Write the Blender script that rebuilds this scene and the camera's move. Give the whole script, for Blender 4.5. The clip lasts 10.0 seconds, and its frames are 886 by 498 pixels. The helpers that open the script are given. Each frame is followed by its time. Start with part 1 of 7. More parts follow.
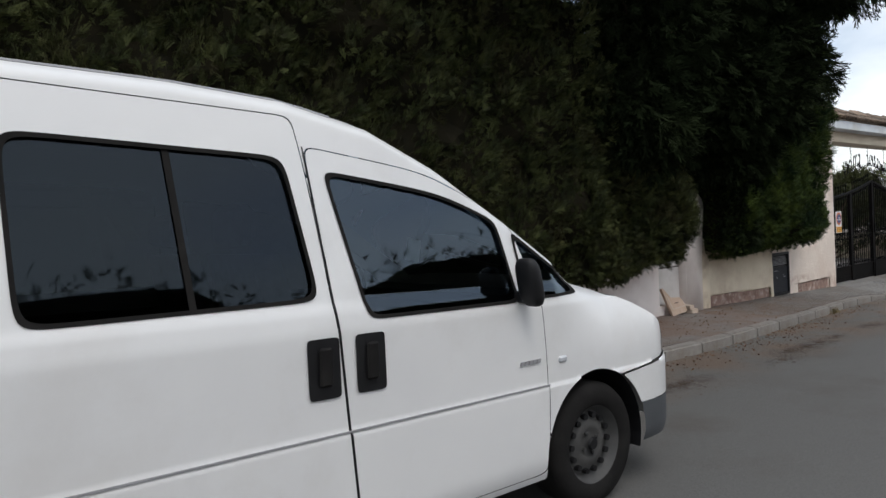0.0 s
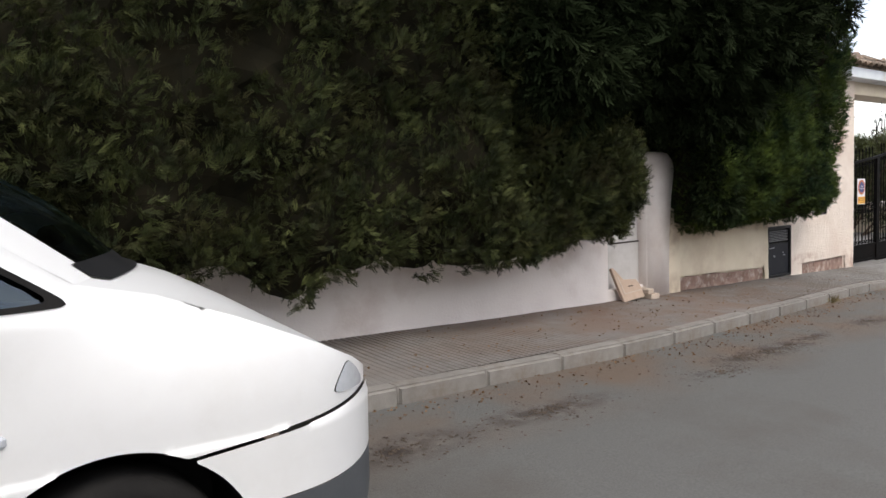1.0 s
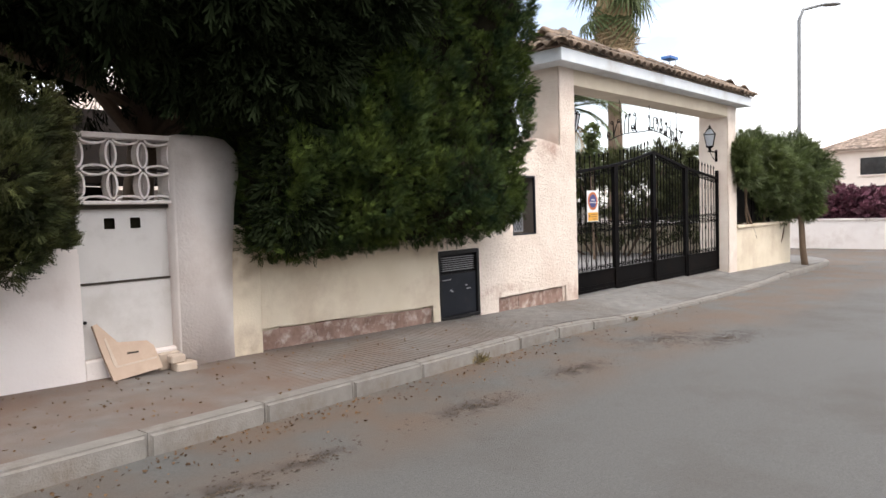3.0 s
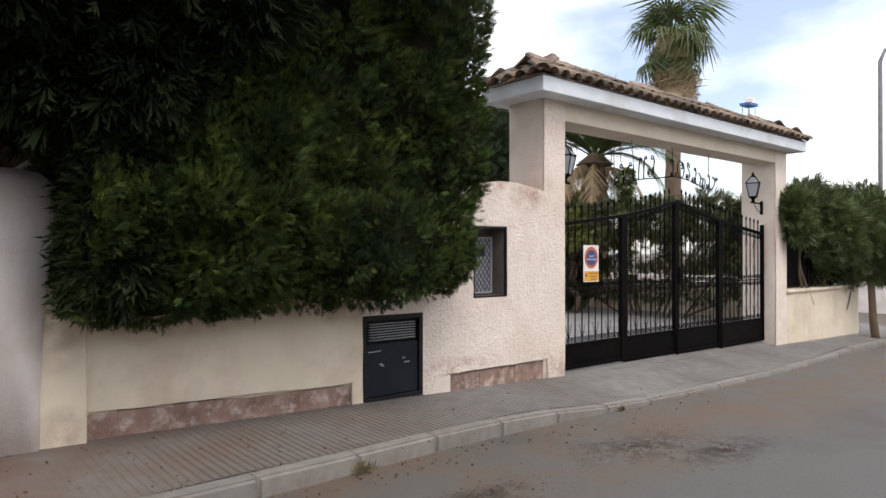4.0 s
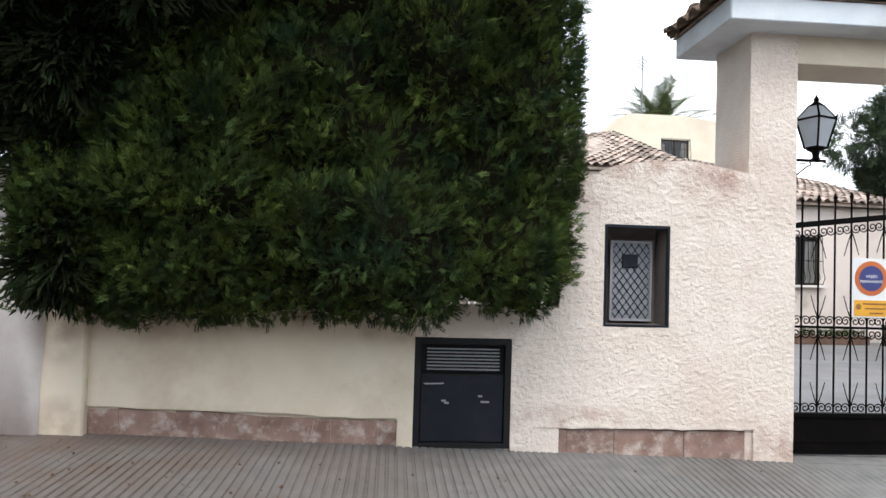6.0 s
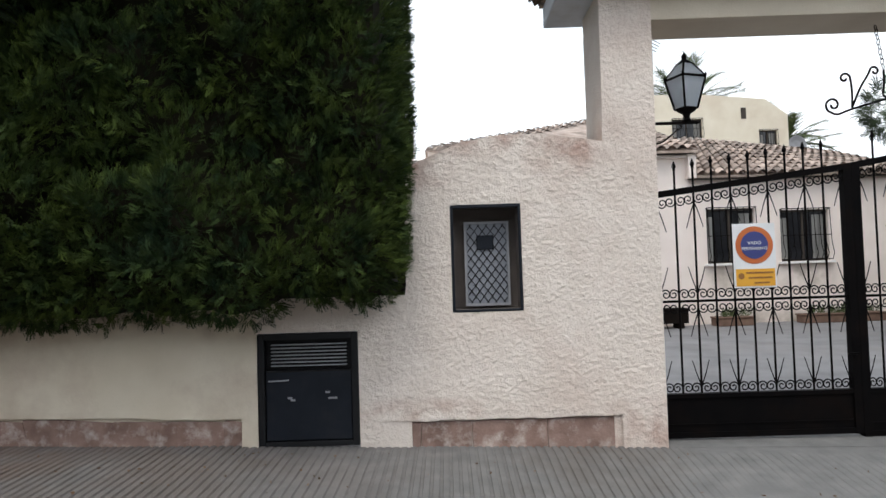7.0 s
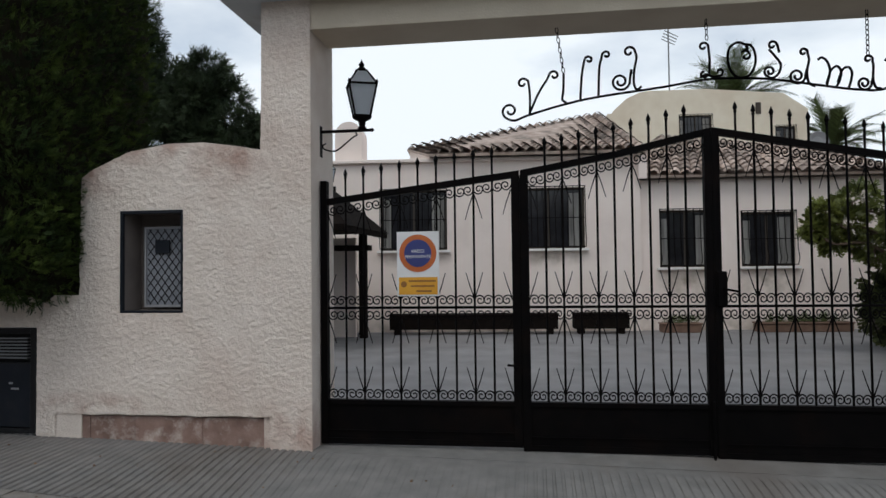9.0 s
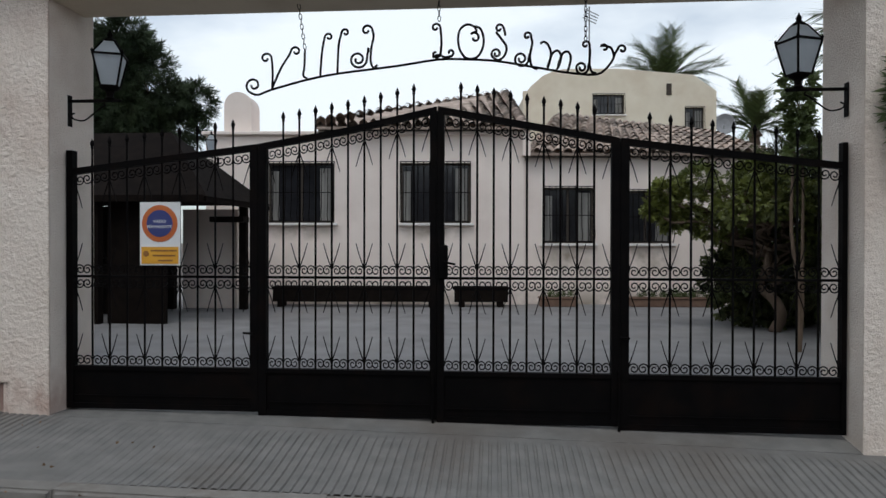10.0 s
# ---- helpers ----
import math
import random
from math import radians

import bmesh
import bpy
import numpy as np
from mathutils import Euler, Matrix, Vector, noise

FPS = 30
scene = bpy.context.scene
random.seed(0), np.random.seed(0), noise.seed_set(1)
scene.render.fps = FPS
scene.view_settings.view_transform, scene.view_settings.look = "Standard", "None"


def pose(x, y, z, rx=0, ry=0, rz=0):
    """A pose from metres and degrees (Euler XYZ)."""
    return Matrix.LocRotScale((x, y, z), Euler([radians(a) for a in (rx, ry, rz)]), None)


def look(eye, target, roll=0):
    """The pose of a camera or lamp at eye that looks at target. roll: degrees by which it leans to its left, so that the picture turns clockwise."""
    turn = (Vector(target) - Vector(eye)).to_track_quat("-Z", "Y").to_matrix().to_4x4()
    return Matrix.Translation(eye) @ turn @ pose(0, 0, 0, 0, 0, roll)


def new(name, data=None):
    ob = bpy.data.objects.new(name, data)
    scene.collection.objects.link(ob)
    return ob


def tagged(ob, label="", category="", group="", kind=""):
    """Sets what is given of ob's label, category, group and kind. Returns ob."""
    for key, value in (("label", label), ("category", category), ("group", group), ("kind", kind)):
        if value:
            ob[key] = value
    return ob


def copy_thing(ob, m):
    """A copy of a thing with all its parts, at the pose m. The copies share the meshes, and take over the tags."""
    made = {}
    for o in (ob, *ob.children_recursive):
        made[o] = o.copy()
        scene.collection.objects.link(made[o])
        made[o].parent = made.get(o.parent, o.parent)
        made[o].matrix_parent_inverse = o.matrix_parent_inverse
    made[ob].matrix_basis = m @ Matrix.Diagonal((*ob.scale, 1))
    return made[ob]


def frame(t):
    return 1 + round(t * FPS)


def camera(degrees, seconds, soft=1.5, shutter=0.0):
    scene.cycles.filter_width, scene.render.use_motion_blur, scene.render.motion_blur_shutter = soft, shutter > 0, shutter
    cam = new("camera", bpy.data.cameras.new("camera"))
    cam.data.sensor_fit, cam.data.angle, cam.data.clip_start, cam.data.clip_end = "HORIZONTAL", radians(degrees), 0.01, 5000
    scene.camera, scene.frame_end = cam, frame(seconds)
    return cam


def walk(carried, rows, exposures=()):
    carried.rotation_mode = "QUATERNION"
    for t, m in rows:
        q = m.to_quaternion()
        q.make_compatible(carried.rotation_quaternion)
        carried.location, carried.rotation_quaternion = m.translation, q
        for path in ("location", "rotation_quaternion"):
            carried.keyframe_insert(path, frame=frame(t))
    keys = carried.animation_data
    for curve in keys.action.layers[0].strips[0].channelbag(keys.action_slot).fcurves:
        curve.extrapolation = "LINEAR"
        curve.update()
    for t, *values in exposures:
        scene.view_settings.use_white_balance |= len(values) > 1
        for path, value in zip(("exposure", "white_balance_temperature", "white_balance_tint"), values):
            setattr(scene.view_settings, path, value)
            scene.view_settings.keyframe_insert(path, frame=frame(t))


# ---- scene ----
cam = camera(67.0, 10.0)
PATH = [
    (0, (0.131, -0.064, 1.632), (1.391, 1.488, 1.569), -3.1),
    (0.5, (1.289, 0.022, 1.586), (2.467, 1.629, 1.409), -2.3),
    (1, (2.452, 0.186, 1.519), (3.606, 1.812, 1.361), -2.3),
    (1.5, (3.542, 0.098, 1.441), (4.657, 1.756, 1.343), -3.2),
    (2, (4.721, 0.27, 1.392), (5.804, 1.948, 1.281), -3.0),
    (2.5, (5.856, 0.372, 1.336), (6.942, 2.048, 1.231), -3.3),
    (3, (6.926, 0.412, 1.316), (8.368, 1.792, 1.199), -1.9),
    (3.2, (7.321, 0.437, 1.314), (8.724, 1.862, 1.288), -1.2),
    (4.3, (9.389, 0.491, 1.449), (10.582, 2.096, 1.438), -0.2),
    (4.5, (9.74, 0.499, 1.44), (10.785, 2.204, 1.406), -0.5),
    (5, (10.563, 0.525, 1.338), (11.188, 2.425, 1.351), 0.3),
    (5.2, (10.859, 0.549, 1.347), (11.385, 2.479, 1.374), 0.7),
    (6.3, (12.392, 0.771, 1.324), (12.43, 2.767, 1.438), 0.1),
    (6.5, (12.691, 0.765, 1.299), (12.699, 2.755, 1.496), -1.6),
    (7, (13.466, 0.87, 1.251), (13.455, 2.869, 1.319), -1.8),
    (7.5, (14.176, 0.893, 1.231), (14.122, 2.891, 1.319), -2.6),
    (8, (14.915, 0.925, 1.222), (14.629, 2.9, 1.346), -0.9),
    (8.5, (15.659, 0.968, 1.263), (15.336, 2.941, 1.31), -1.2),
    (9, (16.476, 0.973, 1.255), (16.211, 2.954, 1.316), -0.7),
    (9.5, (17.27, 0.974, 1.24), (17.054, 2.963, 1.269), 0.7),
    (10, (18.097, 0.982, 1.229), (17.941, 2.976, 1.213), 0.1),
]
walk(cam, [(t, look(eye, target, roll)) for t, eye, target, roll in PATH], exposures=[
    (0.0, 0.40, 6500, 10), (0.5, 0.90, 6500, 10), (1.0, 1.15, 6800, 12), (1.5, 2.05, 7200, 15), (2.5, 2.15, 7250, 15), (3.0, 1.45, 6900, 13), (3.2, 1.10, 6800, 13), (4.5, 1.0, 6700, 12),
    (5.2, 1.15, 6400, 10), (6.5, 1.30, 6300, 8), (7.0, 0.70, 6300, 8), (7.5, 0.35, 6300, 8), (8.5, -0.08, 6250, 8), (9.5, -0.06, 6200, 7), (10.0, -0.05, 6150, 7)])

# ---- world and light ----
world = bpy.data.worlds.new("sky_world")
scene.world = world
world.use_nodes = True
wn, wl = world.node_tree.nodes, world.node_tree.links
wn.clear()
w_out = wn.new("ShaderNodeOutputWorld")
w_bg = wn.new("ShaderNodeBackground")
w_sky = wn.new("ShaderNodeTexSky")
w_sky.sky_type, w_sky.sun_disc = "NISHITA", False
w_sky.sun_elevation, w_sky.sun_rotation = radians(48), radians(160)
w_sky.air_density, w_sky.dust_density = 1.0, 1.5
w_tc = wn.new("ShaderNodeTexCoord")
w_map = wn.new("ShaderNodeMapping")
w_map.inputs["Scale"].default_value = (1.0, 1.0, 2.6)
w_noise = wn.new("ShaderNodeTexNoise")
w_noise.inputs["Scale"].default_value, w_noise.inputs["Detail"].default_value = 1.7, 6.0
w_ramp = wn.new("ShaderNodeValToRGB")
w_ramp.color_ramp.elements[0].position, w_ramp.color_ramp.elements[1].position = 0.36, 0.60
w_ramp.color_ramp.elements[0].color = (0.12, 0.12, 0.12, 1)
w_mix = wn.new("ShaderNodeMix")
w_mix.data_type = "RGBA"
w_mix.inputs[7].default_value = (9.0, 9.3, 9.6, 1)
w_bg.inputs["Strength"].default_value = 0.11
wl.new(w_tc.outputs["Generated"], w_map.inputs["Vector"])
wl.new(w_map.outputs["Vector"], w_noise.inputs["Vector"])
wl.new(w_noise.outputs["Fac"], w_ramp.inputs["Fac"])
wl.new(w_ramp.outputs["Color"], w_mix.inputs[0])
wl.new(w_sky.outputs["Color"], w_mix.inputs[6])
wl.new(w_mix.outputs[2], w_bg.inputs["Color"])
wl.new(w_bg.outputs["Background"], w_out.inputs["Surface"])

sun = new("sun", bpy.data.lights.new("sun", "SUN"))
sun.data.energy, sun.data.angle, sun.data.color = 0.8, radians(25), (1.0, 0.96, 0.9)
sun.matrix_world = look((0, 0, 30), (6, 17, 0))


# ---- materials ----
def mat(name, c1, c2, scale=4.0, rough=0.8, bump=0.0, bscale=60.0, metal=0.0, c3=None, scale3=0.7, amount3=0.5, island=0.0, obrand=0.0, stretch=(1, 1, 1), coat=0.0, spec=0.5, sharp=0.25, transl=0.0):
    """Two colours in a fine noise, a third in a coarse one, relief from a finer noise."""
    m = bpy.data.materials.new(name)
    m.use_nodes = True
    n, l = m.node_tree.nodes, m.node_tree.links
    b = n["Principled BSDF"]
    tc = n.new("ShaderNodeTexCoord")
    mp = n.new("ShaderNodeMapping")
    mp.inputs["Scale"].default_value = stretch
    l.new(tc.outputs["Object"], mp.inputs["Vector"])
    n1 = n.new("ShaderNodeTexNoise")
    n1.inputs["Scale"].default_value, n1.inputs["Detail"].default_value = scale, 6
    l.new(mp.outputs["Vector"], n1.inputs["Vector"])
    r1 = n.new("ShaderNodeValToRGB")
    r1.color_ramp.elements[0].position, r1.color_ramp.elements[1].position = 0.5 - sharp, 0.5 + sharp
    r1.color_ramp.elements[0].color, r1.color_ramp.elements[1].color = (*c1, 1), (*c2, 1)
    l.new(n1.outputs["Fac"], r1.inputs["Fac"])
    col = r1.outputs["Color"]
    if c3:
        n3 = n.new("ShaderNodeTexNoise")
        n3.inputs["Scale"].default_value, n3.inputs["Detail"].default_value = scale3, 8
        n3.inputs["Roughness"].default_value = 0.65
        l.new(mp.outputs["Vector"], n3.inputs["Vector"])
        r3 = n.new("ShaderNodeValToRGB")
        r3.color_ramp.elements[0].position, r3.color_ramp.elements[1].position = 0.5, 0.66
        r3.color_ramp.elements[1].color = (amount3, amount3, amount3, 1)
        l.new(n3.outputs["Fac"], r3.inputs["Fac"])
        mx = n.new("ShaderNodeMix")
        mx.data_type = "RGBA"
        l.new(r3.outputs["Color"], mx.inputs[0])
        l.new(col, mx.inputs[6])
        mx.inputs[7].default_value = (*c3, 1)
        col = mx.outputs[2]
    if island or obrand:
        hsv = n.new("ShaderNodeHueSaturation")
        if island:
            src = n.new("ShaderNodeNewGeometry").outputs["Random Per Island"]
        else:
            src = n.new("ShaderNodeObjectInfo").outputs["Random"]
        k = island or obrand
        mr = n.new("ShaderNodeMapRange")
        mr.inputs["To Min"].default_value, mr.inputs["To Max"].default_value = 1 - k, 1 + k
        l.new(src, mr.inputs["Value"])
        l.new(mr.outputs["Result"], hsv.inputs["Value"])
        l.new(col, hsv.inputs["Color"])
        col = hsv.outputs["Color"]
    l.new(col, b.inputs["Base Color"])
    b.inputs["Roughness"].default_value, b.inputs["Metallic"].default_value = rough, metal
    b.inputs["Specular IOR Level"].default_value = spec
    if coat:
        b.inputs["Coat Weight"].default_value, b.inputs["Coat Roughness"].default_value = coat, 0.06
    if transl:
        tr = n.new("ShaderNodeBsdfTranslucent")
        l.new(col, tr.inputs["Color"])
        ms = n.new("ShaderNodeMixShader")
        ms.inputs["Fac"].default_value = transl
        l.new(b.outputs["BSDF"], ms.inputs[1])
        l.new(tr.outputs["BSDF"], ms.inputs[2])
        l.new(ms.outputs["Shader"], n["Material Output"].inputs["Surface"])
    if bump:
        nb = n.new("ShaderNodeTexNoise")
        nb.inputs["Scale"].default_value, nb.inputs["Detail"].default_value = bscale, 5
        l.new(mp.outputs["Vector"], nb.inputs["Vector"])
        bp = n.new("ShaderNodeBump")
        bp.inputs["Strength"].default_value, bp.inputs["Distance"].default_value = bump, 0.01
        l.new(nb.outputs["Fac"], bp.inputs["Height"])
        l.new(bp.outputs["Normal"], b.inputs["Normal"])
    return m


STAINS = [(7.55, 3.22, 0.26, 0.10), (7.95, 3.2, 0.30, 0.12), (8.35, 3.2, 0.24, 0.10), (8.9, 3.25, 0.22, 0.07), (7.0, 3.05, 0.3, 0.06), (5.3, 3.15, 0.45, 0.11), (4.2, 3.14, 0.40, 0.14), (13.4, 3.5, 0.5, 0.2), (13.9, 3.05, 0.45, 0.16), (10.2, 3.3, 0.3, 0.1), (11.6, 3.4, 0.3, 0.1)]


def over(m, mask, colour, lo, hi, scale):
    """Lays a colour over a material where a mask and an uneven noise agree."""
    n, l = m.node_tree.nodes, m.node_tree.links
    b = n["Principled BSDF"]
    src = b.inputs["Base Color"].links[0].from_socket
    tc, nz, rp, mu, mx = n.new("ShaderNodeTexCoord"), n.new("ShaderNodeTexNoise"), n.new("ShaderNodeValToRGB"), n.new("ShaderNodeMath"), n.new("ShaderNodeMix")
    nz.inputs["Scale"].default_value, nz.inputs["Detail"].default_value = scale, 9
    rp.color_ramp.elements[0].position, rp.color_ramp.elements[1].position = lo, hi
    mu.operation, mu.use_clamp = "MULTIPLY", True
    mx.data_type = "RGBA"
    mx.inputs[7].default_value = (*colour, 1)
    l.new(tc.outputs["Object"], nz.inputs["Vector"])
    l.new(nz.outputs["Fac"], rp.inputs["Fac"])
    l.new(rp.outputs["Color"], mu.inputs[0])
    l.new(mask, mu.inputs[1])
    l.new(mu.outputs[0], mx.inputs[0])
    l.new(src, mx.inputs[6])
    l.new(mx.outputs[2], b.inputs["Base Color"])


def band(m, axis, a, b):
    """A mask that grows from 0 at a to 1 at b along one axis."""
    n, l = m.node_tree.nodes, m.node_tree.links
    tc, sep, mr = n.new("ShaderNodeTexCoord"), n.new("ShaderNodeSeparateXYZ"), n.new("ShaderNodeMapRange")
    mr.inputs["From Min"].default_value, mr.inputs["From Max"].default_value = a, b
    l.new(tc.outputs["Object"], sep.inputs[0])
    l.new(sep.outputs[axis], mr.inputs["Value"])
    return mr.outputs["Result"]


def ovals(m, spots):
    """A mask of soft oval spots lying on the ground."""
    n, l = m.node_tree.nodes, m.node_tree.links
    tc = n.new("ShaderNodeTexCoord")
    last = None
    for cx, cy, rx, ry in spots:
        su, sc, le, mr = n.new("ShaderNodeVectorMath"), n.new("ShaderNodeVectorMath"), n.new("ShaderNodeVectorMath"), n.new("ShaderNodeMapRange")
        su.operation, sc.operation, le.operation = "SUBTRACT", "MULTIPLY", "LENGTH"
        su.inputs[1].default_value = (cx, cy, 0)
        sc.inputs[1].default_value = (1 / rx, 1 / ry, 0)
        mr.inputs["From Min"].default_value, mr.inputs["From Max"].default_value = 1.7, 0.2
        l.new(tc.outputs["Object"], su.inputs[0])
        l.new(su.outputs[0], sc.inputs[0])
        l.new(sc.outputs[0], le.inputs[0])
        l.new(le.outputs["Value"], mr.inputs["Value"])
        out = mr.outputs["Result"]
        if last:
            mxm = n.new("ShaderNodeMath")
            mxm.operation = "MAXIMUM"
            l.new(last, mxm.inputs[0])
            l.new(out, mxm.inputs[1])
            out = mxm.outputs[0]
        last = out
    return last


def wall_spots(m, spots):
    """A mask of soft oval spots on an upright face."""
    n, l = m.node_tree.nodes, m.node_tree.links
    tc, sw, cb = n.new("ShaderNodeTexCoord"), n.new("ShaderNodeSeparateXYZ"), n.new("ShaderNodeCombineXYZ")
    l.new(tc.outputs["Object"], sw.inputs[0])
    l.new(sw.outputs["X"], cb.inputs["X"])
    l.new(sw.outputs["Z"], cb.inputs["Y"])
    out = ovals(m, spots)
    for k in list(n):
        if k.bl_idname == "ShaderNodeVectorMath" and k.operation == "SUBTRACT":
            l.new(cb.outputs[0], k.inputs[0])
    return out


def glass(name, tint, gloss_rough=0.02, ior=1.45):
    m = bpy.data.materials.new(name)
    m.use_nodes = True
    n, l = m.node_tree.nodes, m.node_tree.links
    n.remove(n["Principled BSDF"])
    tr, gl, mx, fr = n.new("ShaderNodeBsdfTransparent"), n.new("ShaderNodeBsdfGlossy"), n.new("ShaderNodeMixShader"), n.new("ShaderNodeFresnel")
    tr.inputs["Color"].default_value = (*tint, 1)
    gl.inputs["Roughness"].default_value = gloss_rough
    fr.inputs["IOR"].default_value = ior
    gl.inputs["Color"].default_value = (0.68, 0.84, 1.0, 1)
    l.new(fr.outputs["Fac"], mx.inputs["Fac"])
    l.new(tr.outputs["BSDF"], mx.inputs[1])
    l.new(gl.outputs["BSDF"], mx.inputs[2])
    l.new(mx.outputs["Shader"], n["Material Output"].inputs["Surface"])
    return m


M_ASPHALT = mat("asphalt", (0.085, 0.084, 0.080), (0.136, 0.133, 0.126), 90, 0.9, 0.6, 160, c3=(0.075, 0.064, 0.054), scale3=0.55, amount3=0.6)
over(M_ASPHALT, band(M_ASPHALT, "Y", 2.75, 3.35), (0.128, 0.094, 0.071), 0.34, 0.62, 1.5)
over(M_ASPHALT, ovals(M_ASPHALT, STAINS), (0.038, 0.028, 0.023), 0.40, 0.58, 7.0)
M_PAVE = mat("pavement_concrete", (0.150, 0.145, 0.138), (0.225, 0.215, 0.202), 7, 0.9, 0.5, 120, c3=(0.135, 0.112, 0.094), scale3=0.8, amount3=0.6)
over(M_PAVE, ovals(M_PAVE, [(8.4, 4.9, 3.2, 1.6)]), (0.16, 0.108, 0.082), 0.25, 0.6, 2.0)
M_KERB = mat("kerb_concrete", (0.185, 0.172, 0.156), (0.265, 0.248, 0.226), 6, 0.9, 0.5, 90, c3=(0.15, 0.118, 0.092), scale3=2.4, amount3=0.75, obrand=0.06)
M_WHITEWASH = mat("whitewash", (0.80, 0.735, 0.705), (0.86, 0.805, 0.775), 3, 0.9, 0.35, 45, c3=(0.55, 0.45, 0.40), scale3=1.1, amount3=0.5)
M_PILLAR = mat("stained_shaded_whitewash", (0.76, 0.69, 0.65), (0.83, 0.77, 0.73), 3, 0.9, 0.35, 45, c3=(0.55, 0.45, 0.40), scale3=1.1, amount3=0.5)
# darker upwards: stains, and the shade of the foliage painted in with them
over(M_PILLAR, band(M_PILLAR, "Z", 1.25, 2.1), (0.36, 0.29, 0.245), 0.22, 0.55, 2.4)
M_WHITEDOOR = mat("white_door_paint", (0.60, 0.58, 0.56), (0.68, 0.66, 0.64), 3, 0.55, 0.1, 60, c3=(0.46, 0.43, 0.40), scale3=2.2, amount3=0.5)
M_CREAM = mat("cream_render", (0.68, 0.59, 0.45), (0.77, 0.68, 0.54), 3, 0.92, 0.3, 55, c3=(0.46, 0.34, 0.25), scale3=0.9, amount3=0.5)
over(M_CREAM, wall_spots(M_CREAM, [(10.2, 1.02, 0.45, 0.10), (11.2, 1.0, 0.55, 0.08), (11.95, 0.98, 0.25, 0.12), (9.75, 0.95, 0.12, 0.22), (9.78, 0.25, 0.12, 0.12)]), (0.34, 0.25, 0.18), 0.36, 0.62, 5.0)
M_STUCCO = mat("cream_stucco", (0.72, 0.625, 0.54), (0.81, 0.715, 0.63), 5, 0.92, 0.9, 75, c3=(0.62, 0.48, 0.40), scale3=0.8, amount3=0.5)
over(M_STUCCO, wall_spots(M_STUCCO, [(14.35, 2.10, 0.30, 0.16), (13.75, 2.16, 0.40, 0.09), (13.3, 1.98, 0.16, 0.12), (13.2, 0.30, 0.5, 0.06), (14.78, 0.12, 0.25, 0.16)]), (0.46, 0.31, 0.25), 0.38, 0.64, 6.0)
M_BEAM = mat("cream_beam", (0.64, 0.55, 0.43), (0.72, 0.63, 0.50), 3, 0.92, 0.25, 70, c3=(0.52, 0.42, 0.32), scale3=0.8, amount3=0.4)
M_FASCIA = mat("white_fascia", (0.62, 0.66, 0.70), (0.72, 0.75, 0.78), 4, 0.85, 0.2, 60, c3=(0.45, 0.43, 0.40), scale3=1.5, amount3=0.5)
M_MARBLE = mat("red_marble", (0.15, 0.085, 0.065), (0.36, 0.24, 0.195), 7, 0.8, 0.5, 40, c3=(0.58, 0.50, 0.44), scale3=8.0, amount3=0.7, obrand=0.10)
M_TILE = mat("clay_tile", (0.10, 0.070, 0.053), (0.36, 0.265, 0.195), 14, 0.9, 0.6, 60, c3=(0.055, 0.058, 0.048), scale3=5.0, amount3=0.95, obrand=0.5)
M_IRON = mat("black_iron", (0.0025, 0.0023, 0.0025), (0.005, 0.0042, 0.0042), 8, 0.6, 0.1, 80, c3=(0.010, 0.006, 0.0045), scale3=3, amount3=0.5, spec=0.04)
M_BOXDOOR = mat("blue_black_metal", (0.009, 0.011, 0.016), (0.015, 0.018, 0.025), 5, 0.5, 0.05, 60, c3=(0.035, 0.035, 0.035), scale3=4, amount3=0.3, spec=0.2)
M_DARKWOOD = mat("dark_wood", (0.03, 0.022, 0.016), (0.06, 0.045, 0.032), 10, 0.75, 0.2, 60, stretch=(1, 1, 0.2))
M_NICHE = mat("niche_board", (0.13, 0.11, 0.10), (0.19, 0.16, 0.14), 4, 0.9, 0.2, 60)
M_CABINET = mat("grey_cabinet", (0.19, 0.20, 0.225), (0.26, 0.27, 0.295), 5, 0.5, 0.05, 60)
M_CARDBOARD = mat("tan_board", (0.46, 0.34, 0.26), (0.56, 0.43, 0.34), 5, 0.85, 0.1, 70, c3=(0.35, 0.24, 0.16), scale3=3, amount3=0.4)
M_BRICK = mat("pale_block", (0.48, 0.38, 0.30), (0.62, 0.52, 0.43), 8, 0.9, 0.3, 60, obrand=0.15)
M_VAN = mat("white_car_paint", (0.72, 0.72, 0.72), (0.78, 0.78, 0.77), 2, 0.35, 0.0, c3=(0.60, 0.58, 0.55), scale3=1.2, amount3=0.35, coat=0.4)
M_VANGREY = mat("grey_plastic", (0.05, 0.056, 0.062), (0.075, 0.08, 0.087), 6, 0.6, 0.1, 120)
M_BLACKPL = mat("black_plastic", (0.008, 0.008, 0.009), (0.015, 0.015, 0.016), 8, 0.5, 0.05, 150, spec=0.25)
M_RUBBER = mat("tyre_rubber", (0.009, 0.0085, 0.0085), (0.019, 0.018, 0.017), 10, 0.85, 0.2, 90, spec=0.15)
M_STEEL = mat("dusty_steel", (0.045, 0.045, 0.045), (0.08, 0.078, 0.075), 9, 0.6, 0.05, 90, spec=0.4)
M_SEAT = mat("grey_fabric", (0.06, 0.06, 0.065), (0.10, 0.10, 0.105), 30, 0.95, 0.2, 200)
M_GLASS = glass("window_glass", (0.26, 0.31, 0.32), 0.02, 1.72)
M_PRIVACY = glass("dark_tinted_glass", (0.10, 0.11, 0.12), 0.02, 1.42)
M_CLEAR = glass("lamp_glass", (0.75, 0.78, 0.80), 0.15)
